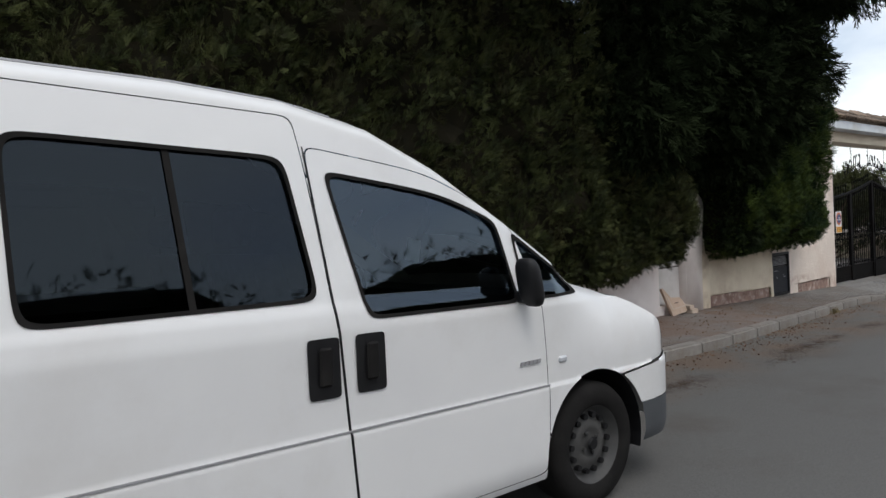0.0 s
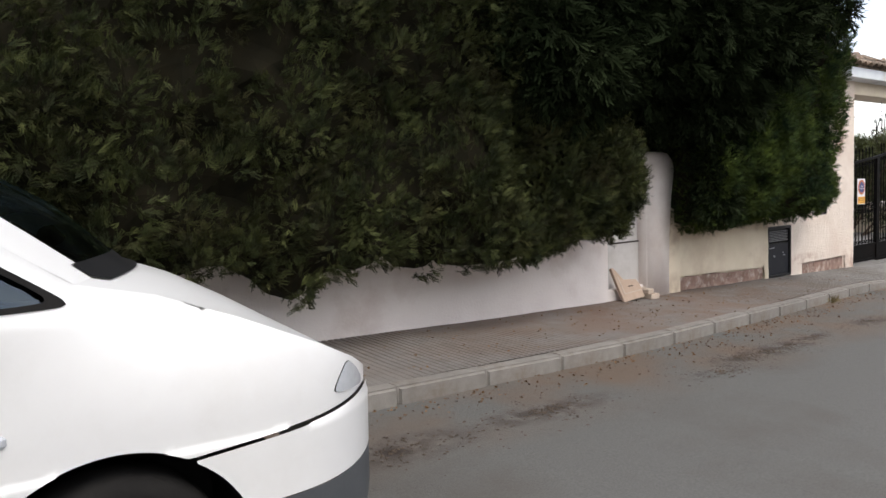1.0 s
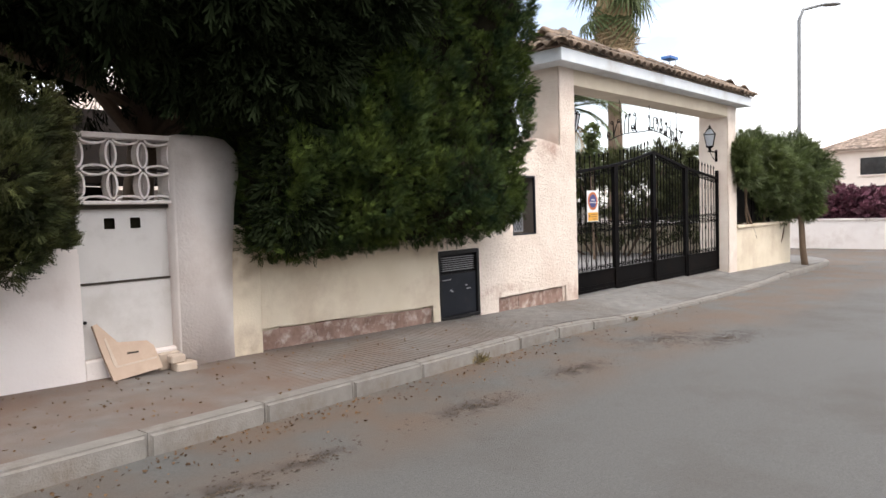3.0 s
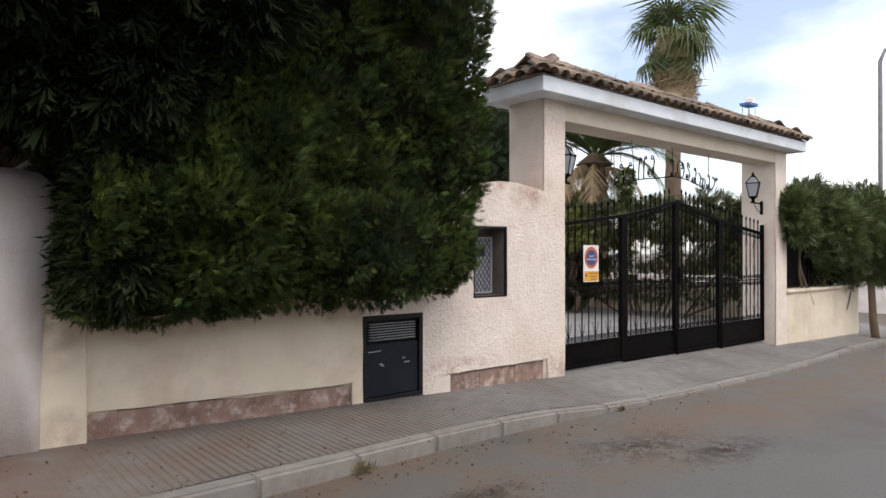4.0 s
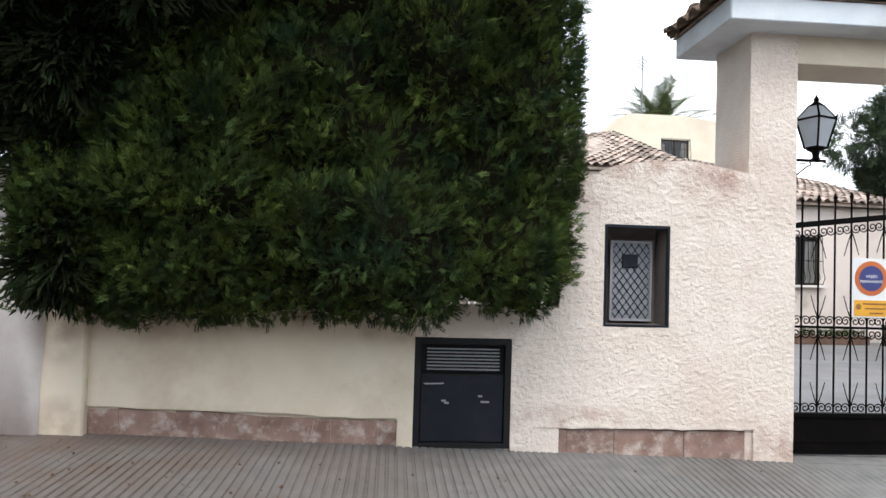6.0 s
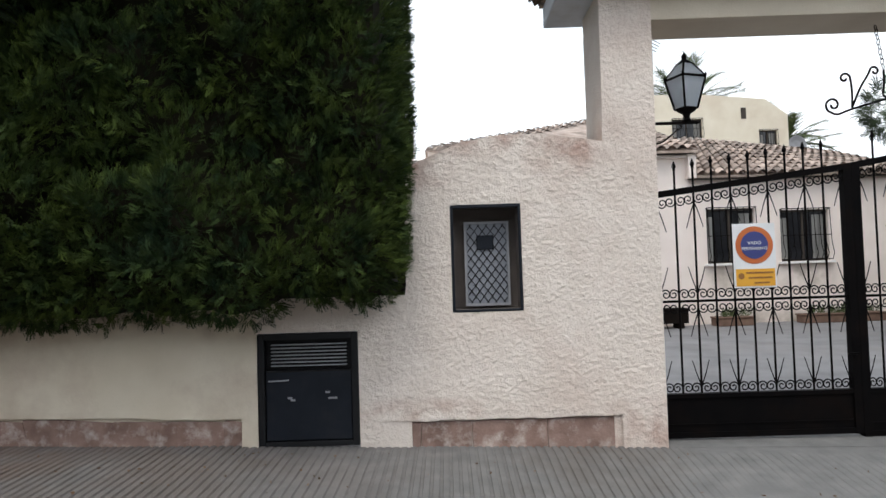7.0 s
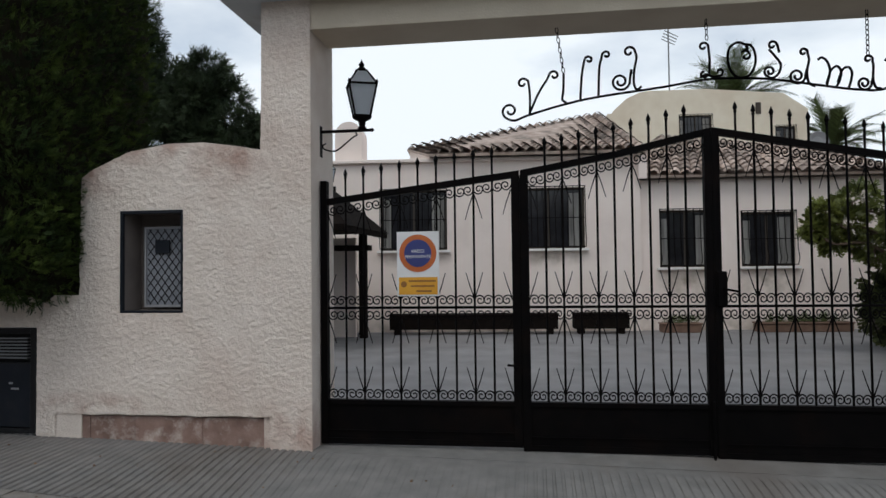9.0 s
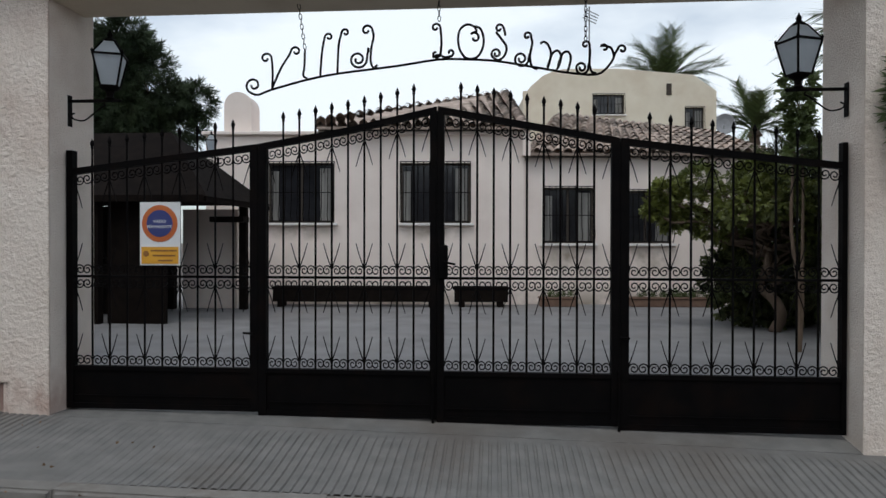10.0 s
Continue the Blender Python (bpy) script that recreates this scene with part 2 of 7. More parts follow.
M_LENS = mat("headlight_lens", (0.45, 0.47, 0.50), (0.55, 0.57, 0.60), 30, 0.12, 0.0, coat=0.5)
M_PAPER = mat("white_paper", (0.70, 0.71, 0.72), (0.76, 0.77, 0.78), 8, 0.8)
M_SIGNWHITE = mat("sign_white", (0.72, 0.72, 0.72), (0.78, 0.78, 0.78), 6, 0.5, c3=(0.6, 0.58, 0.55), scale3=5, amount3=0.3)
M_SIGNRED = mat("sign_orange_red", (0.46, 0.10, 0.025), (0.56, 0.16, 0.035), 5, 0.5)
M_SIGNBLUE = mat("sign_blue", (0.03, 0.04, 0.16), (0.045, 0.055, 0.20), 6, 0.5)
M_SIGNYELLOW = mat("sign_yellow", (0.66, 0.31, 0.025), (0.74, 0.38, 0.035), 6, 0.5)
M_BARS = mat("sign_bars", (0.25, 0.10, 0.02), (0.30, 0.13, 0.03), 6, 0.6)
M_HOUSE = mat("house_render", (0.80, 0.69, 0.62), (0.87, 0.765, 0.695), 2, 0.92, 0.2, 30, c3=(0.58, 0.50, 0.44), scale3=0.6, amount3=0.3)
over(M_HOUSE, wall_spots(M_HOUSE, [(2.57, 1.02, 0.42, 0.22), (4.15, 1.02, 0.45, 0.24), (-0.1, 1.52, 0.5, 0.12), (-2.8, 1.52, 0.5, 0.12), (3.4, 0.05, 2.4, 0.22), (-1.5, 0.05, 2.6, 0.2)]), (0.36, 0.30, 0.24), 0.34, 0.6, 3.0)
M_TOWER = mat("tower_render", (0.68, 0.60, 0.47), (0.76, 0.69, 0.56), 2, 0.92, 0.2, 30, c3=(0.58, 0.47, 0.35), scale3=0.6, amount3=0.4)
M_COURT = mat("courtyard_concrete", (0.16, 0.153, 0.153), (0.27, 0.258, 0.255), 1.6, 0.85, 0.2, 60, c3=(0.22, 0.20, 0.19), scale3=0.5, amount3=0.6)
M_DARKGLASS = mat("dark_window", (0.012, 0.012, 0.014), (0.03, 0.03, 0.034), 3, 0.12)
M_CURTAIN = mat("pale_curtain", (0.10, 0.095, 0.09), (0.30, 0.29, 0.27), 14, 0.9, stretch=(1, 1, 0.08))
M_HEDGE = mat("hedge_leaf", (0.024, 0.032, 0.014), (0.078, 0.088, 0.030), 5.5, 0.7, 0.0, c3=(0.060, 0.042, 0.022), scale3=2.6, amount3=0.45, island=0.55, spec=0.15, transl=0.15, sharp=0.16)
M_HEDGE2 = mat("cypress_leaf", (0.017, 0.034, 0.015), (0.086, 0.118, 0.024), 5.0, 0.75, 0.0, c3=(0.016, 0.036, 0.022), scale3=1.2, amount3=0.6, island=0.55, spec=0.12, transl=0.15, sharp=0.17)
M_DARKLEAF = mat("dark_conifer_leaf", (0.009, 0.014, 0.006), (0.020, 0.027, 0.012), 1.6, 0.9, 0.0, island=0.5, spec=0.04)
# near-black colour that paints the shade inside hedges and behind the door vents
M_CORE = mat("inner_shade", (0.010, 0.010, 0.006), (0.022, 0.018, 0.010), 6, 0.95, 0.4, 30, spec=0.1)
M_PINE = mat("pine_needles", (0.018, 0.030, 0.014), (0.04, 0.055, 0.025), 0.8, 0.7, island=0.5, spec=0.2)
M_PALM = mat("palm_leaf", (0.05, 0.075, 0.025), (0.10, 0.125, 0.045), 0.8, 0.6, island=0.35, spec=0.3, transl=0.15)
M_DEADPALM = mat("dead_palm_leaf", (0.20, 0.14, 0.08), (0.32, 0.23, 0.13), 0.8, 0.85, island=0.35)
M_BARK = mat("bark", (0.09, 0.06, 0.04), (0.17, 0.12, 0.085), 9, 0.95, 0.5, 30, stretch=(1, 1, 0.4))
M_CITRUS = mat("citrus_leaf", (0.075, 0.095, 0.022), (0.20, 0.215, 0.05), 1.2, 0.45, island=0.5, spec=0.4, transl=0.2)
M_BUSH = mat("bush_leaf", (0.046, 0.068, 0.020), (0.11, 0.14, 0.042), 1.0, 0.6, island=0.4, transl=0.25)
M_YELLOWLEAF = mat("yellow_green_leaf", (0.09, 0.11, 0.025), (0.22, 0.23, 0.055), 1.0, 0.5, island=0.4, transl=0.25)
M_LITTER = mat("dry_leaf", (0.075, 0.045, 0.026), (0.21, 0.115, 0.05), 2.0, 0.9, island=0.5)
M_DIRT = mat("dark_dirt", (0.05, 0.036, 0.028), (0.10, 0.075, 0.055), 12, 0.95, 0.5, 80, island=0.3)
M_FLOWER = mat("purple_flower", (0.075, 0.018, 0.035), (0.14, 0.045, 0.07), 2, 0.7, island=0.4)
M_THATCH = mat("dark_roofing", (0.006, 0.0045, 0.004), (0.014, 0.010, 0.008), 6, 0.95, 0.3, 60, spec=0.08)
M_POT = mat("terracotta", (0.13, 0.075, 0.052), (0.21, 0.13, 0.092), 6, 0.9, 0.2, 60)
M_POLE = mat("galvanised_pole", (0.16, 0.165, 0.17), (0.22, 0.225, 0.23), 6, 0.5, metal=0.5)
M_GREYLINE = mat("grey_paint", (0.25, 0.25, 0.26), (0.32, 0.32, 0.33), 6, 0.6)
M_BLUE = mat("blue_tarp", (0.03, 0.12, 0.35), (0.05, 0.17, 0.45), 5, 0.6)


# ---- mesh helpers ----
def part(name, bm, material, parent=None, label="", smooth=False):
    me = bpy.data.meshes.new(name)
    bm.to_mesh(me)
    bm.free()
    return link(name, me, material, parent, label, smooth)


def link(name, me, material, parent=None, label="", smooth=False):
    if not me.materials:
        me.materials.append(material)
    if smooth:
        me.polygons.foreach_set("use_smooth", [True] * len(me.polygons))
    ob = new(name, me)
    if parent:
        ob.parent = parent
        ob.matrix_parent_inverse = parent.matrix_basis.inverted()
    if label:
        ob["label"] = label
    return ob


def thing(name, place, label, category, group="", kind=""):
    ob = new(name)
    ob.matrix_basis = place if isinstance(place, Matrix) else Matrix.Translation(place)
    return tagged(ob, label, category, group, kind)


def box(bm, x0, x1, y0, y1, z0, z1, bevel=0.0):
    vs = [bm.verts.new((x, y, z)) for x in (x0, x1) for y in (y0, y1) for z in (z0, z1)]
    fs = [bm.faces.new([vs[i] for i in f]) for f in ((0, 1, 3, 2), (4, 6, 7, 5), (0, 4, 5, 1), (2, 3, 7, 6), (0, 2, 6, 4), (1, 5, 7, 3))]
    if bevel:
        bmesh.ops.bevel(bm, geom=list({e for f in fs for e in f.edges}), offset=bevel, segments=1, affect="EDGES")
    return bm


def new_box(*a, bevel=0.0):
    return box(bmesh.new(), *a, bevel=bevel)


def prism(bm, pts, y0, y1):
    """A polygon in x and z, thickened along y."""
    a = [bm.verts.new((x, y0, z)) for x, z in pts]
    b = [bm.verts.new((x, y1, z)) for x, z in pts]
    bm.faces.new(a)
    bm.faces.new(b[::-1])
    for i in range(len(pts)):
        j = (i + 1) % len(pts)
        bm.faces.new((a[j], a[i], b[i], b[j]))
    bmesh.ops.recalc_face_normals(bm, faces=bm.faces)
    return bm


def tube(bm, pts, radius, sides=6, closed=False, taper=None):
    """A round bar along a line of points."""
    pts = [Vector(p) for p in pts]
    rings, n = [], len(pts)
    up = Vector((0.13, 0.97, 0.21))
    for i, p in enumerate(pts):
        d = (pts[min(i + 1, n - 1)] - pts[max(i - 1, 0)])
        d = d.normalized() if d.length > 1e-9 else Vector((0, 0, 1))
        u = d.cross(up)
        u = u.normalized() if u.length > 1e-3 else d.cross(Vector((1, 0, 0))).normalized()
        v = d.cross(u)
        r = radius if taper is None else radius * (1 + (taper - 1) * i / max(n - 1, 1))
        rings.append([bm.verts.new(p + r * (math.cos(2 * math.pi * k / sides) * u + math.sin(2 * math.pi * k / sides) * v)) for k in range(sides)])
    for a, b in zip(rings, rings[1:]):
        for k in range(sides):
            bm.faces.new((a[k], a[(k + 1) % sides], b[(k + 1) % sides], b[k]))
    bm.faces.new(rings[0][::-1])
    bm.faces.new(rings[-1])
    return bm


def lathe(bm, profile, centre=(0, 0, 0), sides=20, axis="z", caps=(True, True)):
    """Turn a profile of (radius, height)."""
    rings = []
    for r, h in profile:
        ring = []
        for k in range(sides):
            a = 2 * math.pi * k / sides
            c, s = r * math.cos(a), r * math.sin(a)
            v = (c, s, h) if axis == "z" else (c, h, s)
            ring.append(bm.verts.new(Vector(v) + Vector(centre)))
        rings.append(ring)
    for a, b in zip(rings, rings[1:]):
        for k in range(sides):
            bm.faces.new((a[k], a[(k + 1) % sides], b[(k + 1) % sides], b[k]))
    if caps[0]:
        bm.faces.new(rings[0][::-1])
    if caps[1]:
        bm.faces.new(rings[-1])
    bmesh.ops.recalc_face_normals(bm, faces=bm.faces)
    return bm


def smooth_line(ctrl, steps=6):
    """A smooth line through control points."""
    c = [Vector(p) for p in ctrl]
    c = [2 * c[0] - c[1]] + c + [2 * c[-1] - c[-2]]
    out = []
    for i in range(1, len(c) - 2):
        p0, p1, p2, p3 = c[i - 1:i + 3]
        for k in range(steps):
            t = k / steps
            out.append(0.5 * ((2 * p1) + (p2 - p0) * t + (2 * p0 - 5 * p1 + 4 * p2 - p3) * t * t + (3 * p1 - p0 - 3 * p2 + p3) * t ** 3))
    return out + [c[-2]]


def spiral(cx, cz, r, turns, start, way=1, steps=10, y=0.0, inner=0.22):
    """Points of a scroll in the x-z plane, from its outer end inwards."""
    n = int(steps * turns)
    return [Vector((cx + (r * (1 - (1 - inner) * i / n)) * math.cos(start + way * 2 * math.pi * turns * i / n), y, cz + (r * (1 - (1 - inner) * i / n)) * math.sin(start + way * 2 * math.pi * turns * i / n))) for i in range(n + 1)]


def np_mesh(name, verts, faces, material, parent=None, label="", smooth=False):
    me = bpy.data.meshes.new(name)
    me.from_pydata([tuple(v) for v in verts], [], [tuple(f) for f in faces])
    me.update()
    return link(name, me, material, parent, label, smooth)


def sheet(name, material, keep, place, x0, x1, z0, z1, cell, parent=None, label="", smooth=True, flip=False):
    """A fine net over x and z, kept where keep(x, z) > 0 with its rim drawn onto keep = 0, laid into space by place(x, z)."""
    nx, nz = max(1, round((x1 - x0) / cell)), max(1, round((z1 - z0) / cell))
    X, Z = np.meshgrid(np.linspace(x0, x1, nx + 1), np.linspace(z0, z1, nz + 1), indexing="ij")
    cx, cz = (X[:-1, :-1] + X[1:, 1:]) / 2, (Z[:-1, :-1] + Z[1:, 1:]) / 2
    ok = keep(cx, cz) > 0
    e = cell * 0.2
    pad = np.pad(ok, 1)
    touch = np.stack([pad[:-1, :-1], pad[1:, :-1], pad[:-1, 1:], pad[1:, 1:]])
    rim = touch.any(0) & ~touch.all(0)
    d = keep(X, Z)
    gx, gz = (keep(X + e, Z) - keep(X - e, Z)) / (2 * e), (keep(X, Z + e) - keep(X, Z - e)) / (2 * e)
    g2 = np.maximum(gx * gx + gz * gz, 0.2)
    mx, mz = np.clip(-d * gx / g2, -cell, cell), np.clip(-d * gz / g2, -cell, cell)
    X, Z = np.where(rim, X + mx, X), np.where(rim, Z + mz, Z)
    P = np.stack(place(X, Z), -1).reshape(-1, 3)
    idx = np.arange((nx + 1) * (nz + 1)).reshape(nx + 1, nz + 1)
    F = np.stack([idx[:-1, :-1], idx[1:, :-1], idx[1:, 1:], idx[:-1, 1:]], -1)[ok]
    if flip:
        F = F[:, ::-1]
    used = np.unique(F)
    back = np.zeros(len(P), int)
    back[used] = np.arange(len(used))
    return np_mesh(name, P[used], back[F], material, parent, label, smooth)


def poly(pts, k=None):
    """Signed distance to a convex polygon given clockwise or not, positive inside; k rounds its corners."""
    pts = [np.array(p, float) for p in pts]
    area = sum(a[0] * b[1] - b[0] * a[1] for a, b in zip(pts, pts[1:] + pts[:1]))
    if area < 0:
        pts = pts[::-1]

    def f(x, z):
        ds = []
        for a, b in zip(pts, pts[1:] + pts[:1]):
            t = (b - a) / np.linalg.norm(b - a)
            ds.append(-t[1] * (x - a[0]) + t[0] * (z - a[1]))
        ds = np.stack(ds)
        if k is None:
            return ds.min(0)
        m = ds.min(0)
        return m - np.log(np.exp(-(ds - m) * k).sum(0)) / k
    return f


def wave_noise(x, z, freqs, seed=0):
    """Sums of sines in random directions: cheap smooth relief for numpy arrays."""
    rg = np.random.RandomState(seed)
    out = np.zeros_like(x, dtype=float)
    for f, a in freqs:
        for _ in range(6):
            th, ph = rg.rand() * 6.283, rg.rand() * 6.283
            ff = f * (0.7 + 0.6 * rg.rand())
            out += a / 6 * 2 * np.sin(6.283 * ff * (x * np.cos(th) + z * np.sin(th)) + ph)
    return out


def lattice_noise(x, z, size, seed=0):
    """Value noise on a lattice, smooth between its points."""
    rg = np.random.RandomState(seed)
    tab = rg.rand(256, 256)
    u, v = x / size, z / size
    iu, iv = np.floor(u).astype(int), np.floor(v).astype(int)
    fu, fv = u - iu, v - iv
    fu, fv = fu * fu * (3 - 2 * fu), fv * fv * (3 - 2 * fv)
    g = lambda a, b: tab[a % 256, b % 256]
    return (g(iu, iv) * (1 - fu) + g(iu + 1, iv) * fu) * (1 - fv) + (g(iu, iv + 1) * (1 - fu) + g(iu + 1, iv + 1) * fu) * fv


def lerp_table(x, table):
    xs, ys = [t[0] for t in table], [t[1] for t in table]
    return np.interp(x, xs, ys)


# ---- levels of the street ----
def pav(x):
    """Height of the pavement along the wall: the street falls towards +x."""
    x = np.clip(x, -14, 34)
    return np.where(x < 14.94, 0.031 * (14.94 - x), -0.0235 * (x - 14.94))


KERB = [(-40, 3.7), (5.5, 3.82), (7, 3.83), (8.4, 3.94), (10.6, 4.14), (12.1, 4.30), (13.5, 4.38), (15, 4.38), (18, 4.45), (20.2, 4.62), (23.5, 4.80), (25.6, 4.97), (26.9, 5.45), (27.8, 6.3), (28.3, 7.5), (28.4, 9.0), (28.4, 60)]
DROP = [(-40, 0.125), (13.1, 0.12), (14.6, 0.05), (20.3, 0.05), (21.3, 0.10), (60, 0.11)]


def kerb_y(x):
    return np.interp(x, [k[0] for k in KERB[:13]], [k[1] for k in KERB[:13]])


def road(x):
    return pav(x) - 0.135


# ---- ground, road, pavement, kerb ----
def build_ground():
    xs = [-1500, -300, -60, -20] + list(np.arange(-14, 35, 1.0)) + [40, 60, 120, 300, 1500]
    ys = [-1500, -200, -40, -12, -8, -4, 0, 2, 3.6, 4.4, 5.0, 5.6, 5.7, 9, 14, 30, 60, 200, 1500]
    V, F = [], []
    for x in xs:
        for y in ys:
            z = float(road(x))
            if 5.65 < y < 40 and x < 24.5:
                z = -0.7
            V.append((x, y, z))
    n = len(ys)
    for i in range(len(xs) - 1):
        for j in range(n - 1):
            a = i * n + j
            F.append((a, a + n, a + n + 1, a + 1))
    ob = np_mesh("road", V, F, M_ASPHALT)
    tagged(ob, "worn grey asphalt street falling gently along a kerb", "road", kind="structure")


build_ground()


def kerb_top(x):
    return road(x) + np.interp(x, [d[0] for d in DROP], [d[1] for d in DROP])


def build_pavement():
    # ribbed concrete: 5 cm ribs across the walk
    xs = [-40, -25, -14, -8, -4, 0]
    hs = [0.0] * 6
    x = 2.0
    while x < 24.3:
        for dx, h in ((0.0, 0.0), (0.006, 0.010), (0.038, 0.010), (0.044, 0.0)):
            xs.append(x + dx)
            hs.append(h)
        x += 0.057
    rows = 14
    X = np.array(xs)[:, None]
    H = np.array(hs)[:, None]
    T = np.linspace(0, 1, rows)[None, :]
    Y = (kerb_y(X) + 0.125) * (1 - T) + 5.52 * T
    S = T * T * (3 - 2 * T)
    fade = np.clip((lattice_noise(X + 0 * T, Y, 0.9, 3) - 0.12) * 2.6, 0.0, 1.0)
    gate_slab = np.clip((X - 14.9) * 4, 0, 1) * np.clip((Y - 5.3) * 8, 0, 1)
    near_door = np.clip(2.1 - np.abs(X - 8.25), 0, 1)
    fade = fade * (1 - gate_slab) * (1 - near_door)
    Z = (kerb_top(X) - 0.004) * (1 - S) + pav(X) * S + H * fade + 0.006 * (lattice_noise(X + 0 * T, Y, 0.5, 5) - 0.5)
    V = np.stack([X + 0 * T, Y, Z], -1).reshape(-1, 3)
    i = np.arange(len(xs) * rows).reshape(len(xs), rows)
    F = np.stack([i[:-1, :-1], i[1:, :-1], i[1:, 1:], i[:-1, 1:]], -1).reshape(-1, 4)
    ob = np_mesh("pavement", V, F, M_PAVE)
    tagged(ob, "ribbed grey concrete pavement with dirt and dry leaves", "pavement", kind="structure")
    # rounded corner into the side street
    bm = bmesh.new()
    out = smooth_line([(k[0], k[1], 0) for k in KERB[10:16]], 5)
    inner = [(24.3, 5.5), (24.5, 5.55), (24.6, 5.7), (24.6, 9)]
    pts = [(p.x - 0.10 * (1 if p.y > 5.2 else 0), p.y + 0.10 * (1 if p.y <= 5.2 else 0)) for p in out if p.x >= 24.2] + inner[::-1]
    pts = [(24.262, float(kerb_y(24.25)) + 0.12)] + pts[1:]
    top = [bm.verts.new((x, y, float(pav(x)) - 0.025)) for x, y in pts]
    f = bm.faces.new(top)
    bmesh.ops.recalc_face_normals(bm, faces=[f])
    ob = part("pavement_corner", bm, M_PAVE)
    tagged(ob, "grey concrete pavement rounding the street corner", "pavement", kind="structure")


build_pavement()


def build_kerb():
    kerb = thing("kerb", (0, 3.9, 0), "row of pale concrete kerb stones along the street", "kerb", kind="structure")
    bm = new_box(-0.3685, 0.3685, 0, 0.13, -0.25, 0.0)
    bmesh.ops.bevel(bm, geom=[e for e in bm.edges if all(v.co.z > -0.01 and v.co.y < 0.01 for v in e.verts) or all(abs(v.co.x) > 0.3 and v.co.y < 0.01 for v in e.verts)], offset=0.020, segments=3, affect="EDGES")
    for v in bm.verts:
        v.co += Vector((0, random.uniform(-0.003, 0.003), random.uniform(-0.002, 0.002)))
    me = bpy.data.meshes.new("kerb_stone")
    bm.to_mesh(me)
    bm.free()
    line = smooth_line([(k[0], k[1], 0) for k in KERB[1:-1]], 8)
    line = [Vector((-6, 3.79, 0)), Vector((0, 3.8, 0))] + line
    # even steps of one stone along the line
    d, stops, acc = 0.74, [], 0.0
    total = [0.0]
    for a, b in zip(line, line[1:]):
        total.append(total[-1] + (b - a).length)
    at = lambda s: Vector((np.interp(s, total, [p.x for p in line]), np.interp(s, total, [p.y for p in line]), 0))
    s0 = np.interp(11.28, [p.x for p in line[:60]], total[:60]) % d
    s = s0
    while s + d < total[-1]:
        a, b = at(s), at(s + d)
        a.z, b.z = float(kerb_top(a.x)), float(kerb_top(b.x))
        v = b - a
        m = Matrix.Translation((a + b) / 2 + Vector((0, 0, random.uniform(-0.006, 0.004)))) @ pose(0, 0, 0, 0, 0, math.degrees(math.atan2(v.y, v.x)) + random.uniform(-0.5, 0.5)) @ pose(0, 0, 0, 0, -math.degrees(math.atan2(v.z, v.xy.length)), 0)
        ob = link("kerb_stone", me, M_KERB, kerb)
        ob.matrix_basis = m
        s += d


build_kerb()


def build_courtyard():
    bm = new_box(8.8, 24.4, 5.95, 24, -0.5, -0.06)
    tagged(part("courtyard_floor", bm, M_COURT), "smooth grey concrete courtyard behind the gate", "floor", kind="structure")
    bm2 = bmesh.new()
    a = [bm2.verts.new(p) for p in ((14.94, 5.50, 0.004), (20.47, 5.50, -0.125), (20.47, 5.96, -0.055), (14.94, 5.96, -0.005))]
    b = [bm2.verts.new((v.co.x, v.co.y, -0.4)) for v in a]
    bm2.faces.new(a)
    for i in range(4):
        bm2.faces.new((a[i], b[i], b[(i + 1) % 4], a[(i + 1) % 4]))
    bmesh.ops.recalc_face_normals(bm2, faces=bm2.faces)
    tagged(part("gate_threshold", bm2, M_PAVE), "pale worn concrete threshold under the gate", "threshold", kind="structure")


build_courtyard()


# ---- garden walls ----
def rough(x, z, seed, a):
    return a * (wave_noise(x, z, [(0.6, 0.5), (2.2, 0.35), (9, 0.15)], seed))


def build_white_wall():
    keep = lambda x, z: np.minimum(np.minimum(1.10 - z, z - pav(x) + 0.05), 8.52 - x)
    ob = sheet("wall_whitewashed", M_WHITEWASH, keep, lambda x, z: (x, 5.42 - rough(x, z, 1, 0.012), z), -10, 8.54, 0.0, 1.14, 0.045)
    tagged(ob, "low whitewashed garden wall stained with grime under a hedge", "wall", kind="structure")
    part("wall_body", prism(bmesh.new(), [(-15, 0.0), (8.515, 0.0), (8.515, 1.10), (-15, 1.10)], 5.436, 5.68), M_WHITEWASH, ob)
    part("wall_top", new_box(-15, 8.515, 5.42, 5.68, 1.10, 1.13), M_WHITEWASH, ob)


build_white_wall()


def arc_ring(bm, cx, cz, w, h, t, y0, y1, n=10):
    """A pointed oval ring standing in the x-z plane."""
    outer, inner = [], []
    for k in range(2 * n):
        a = math.pi * k / n
        ex, ez = math.cos(a), math.sin(a)
        outer.append((cx + w * ex, cz + h * ez))
        inner.append((cx + max(w - t, 0.004) * ex, cz + max(h - t, 0.004) * ez))
    vo = [[bm.verts.new((x, y, z)) for x, z in outer] for y in (y0, y1)]
    vi = [[bm.verts.new((x, y, z)) for x, z in inner] for y in (y0, y1)]
    for k in range(2 * n):
        j = (k + 1) % (2 * n)
        bm.faces.new((vo[0][k], vo[0][j], vi[0][j], vi[0][k]))
        bm.faces.new((vo[1][j], vo[1][k], vi[1][k], vi[1][j]))
        bm.faces.new((vo[0][j], vo[0][k], vo[1][k], vo[1][j]))
        bm.faces.new((vi[0][k], vi[0][j], vi[1][j], vi[1][k]))
    return bm


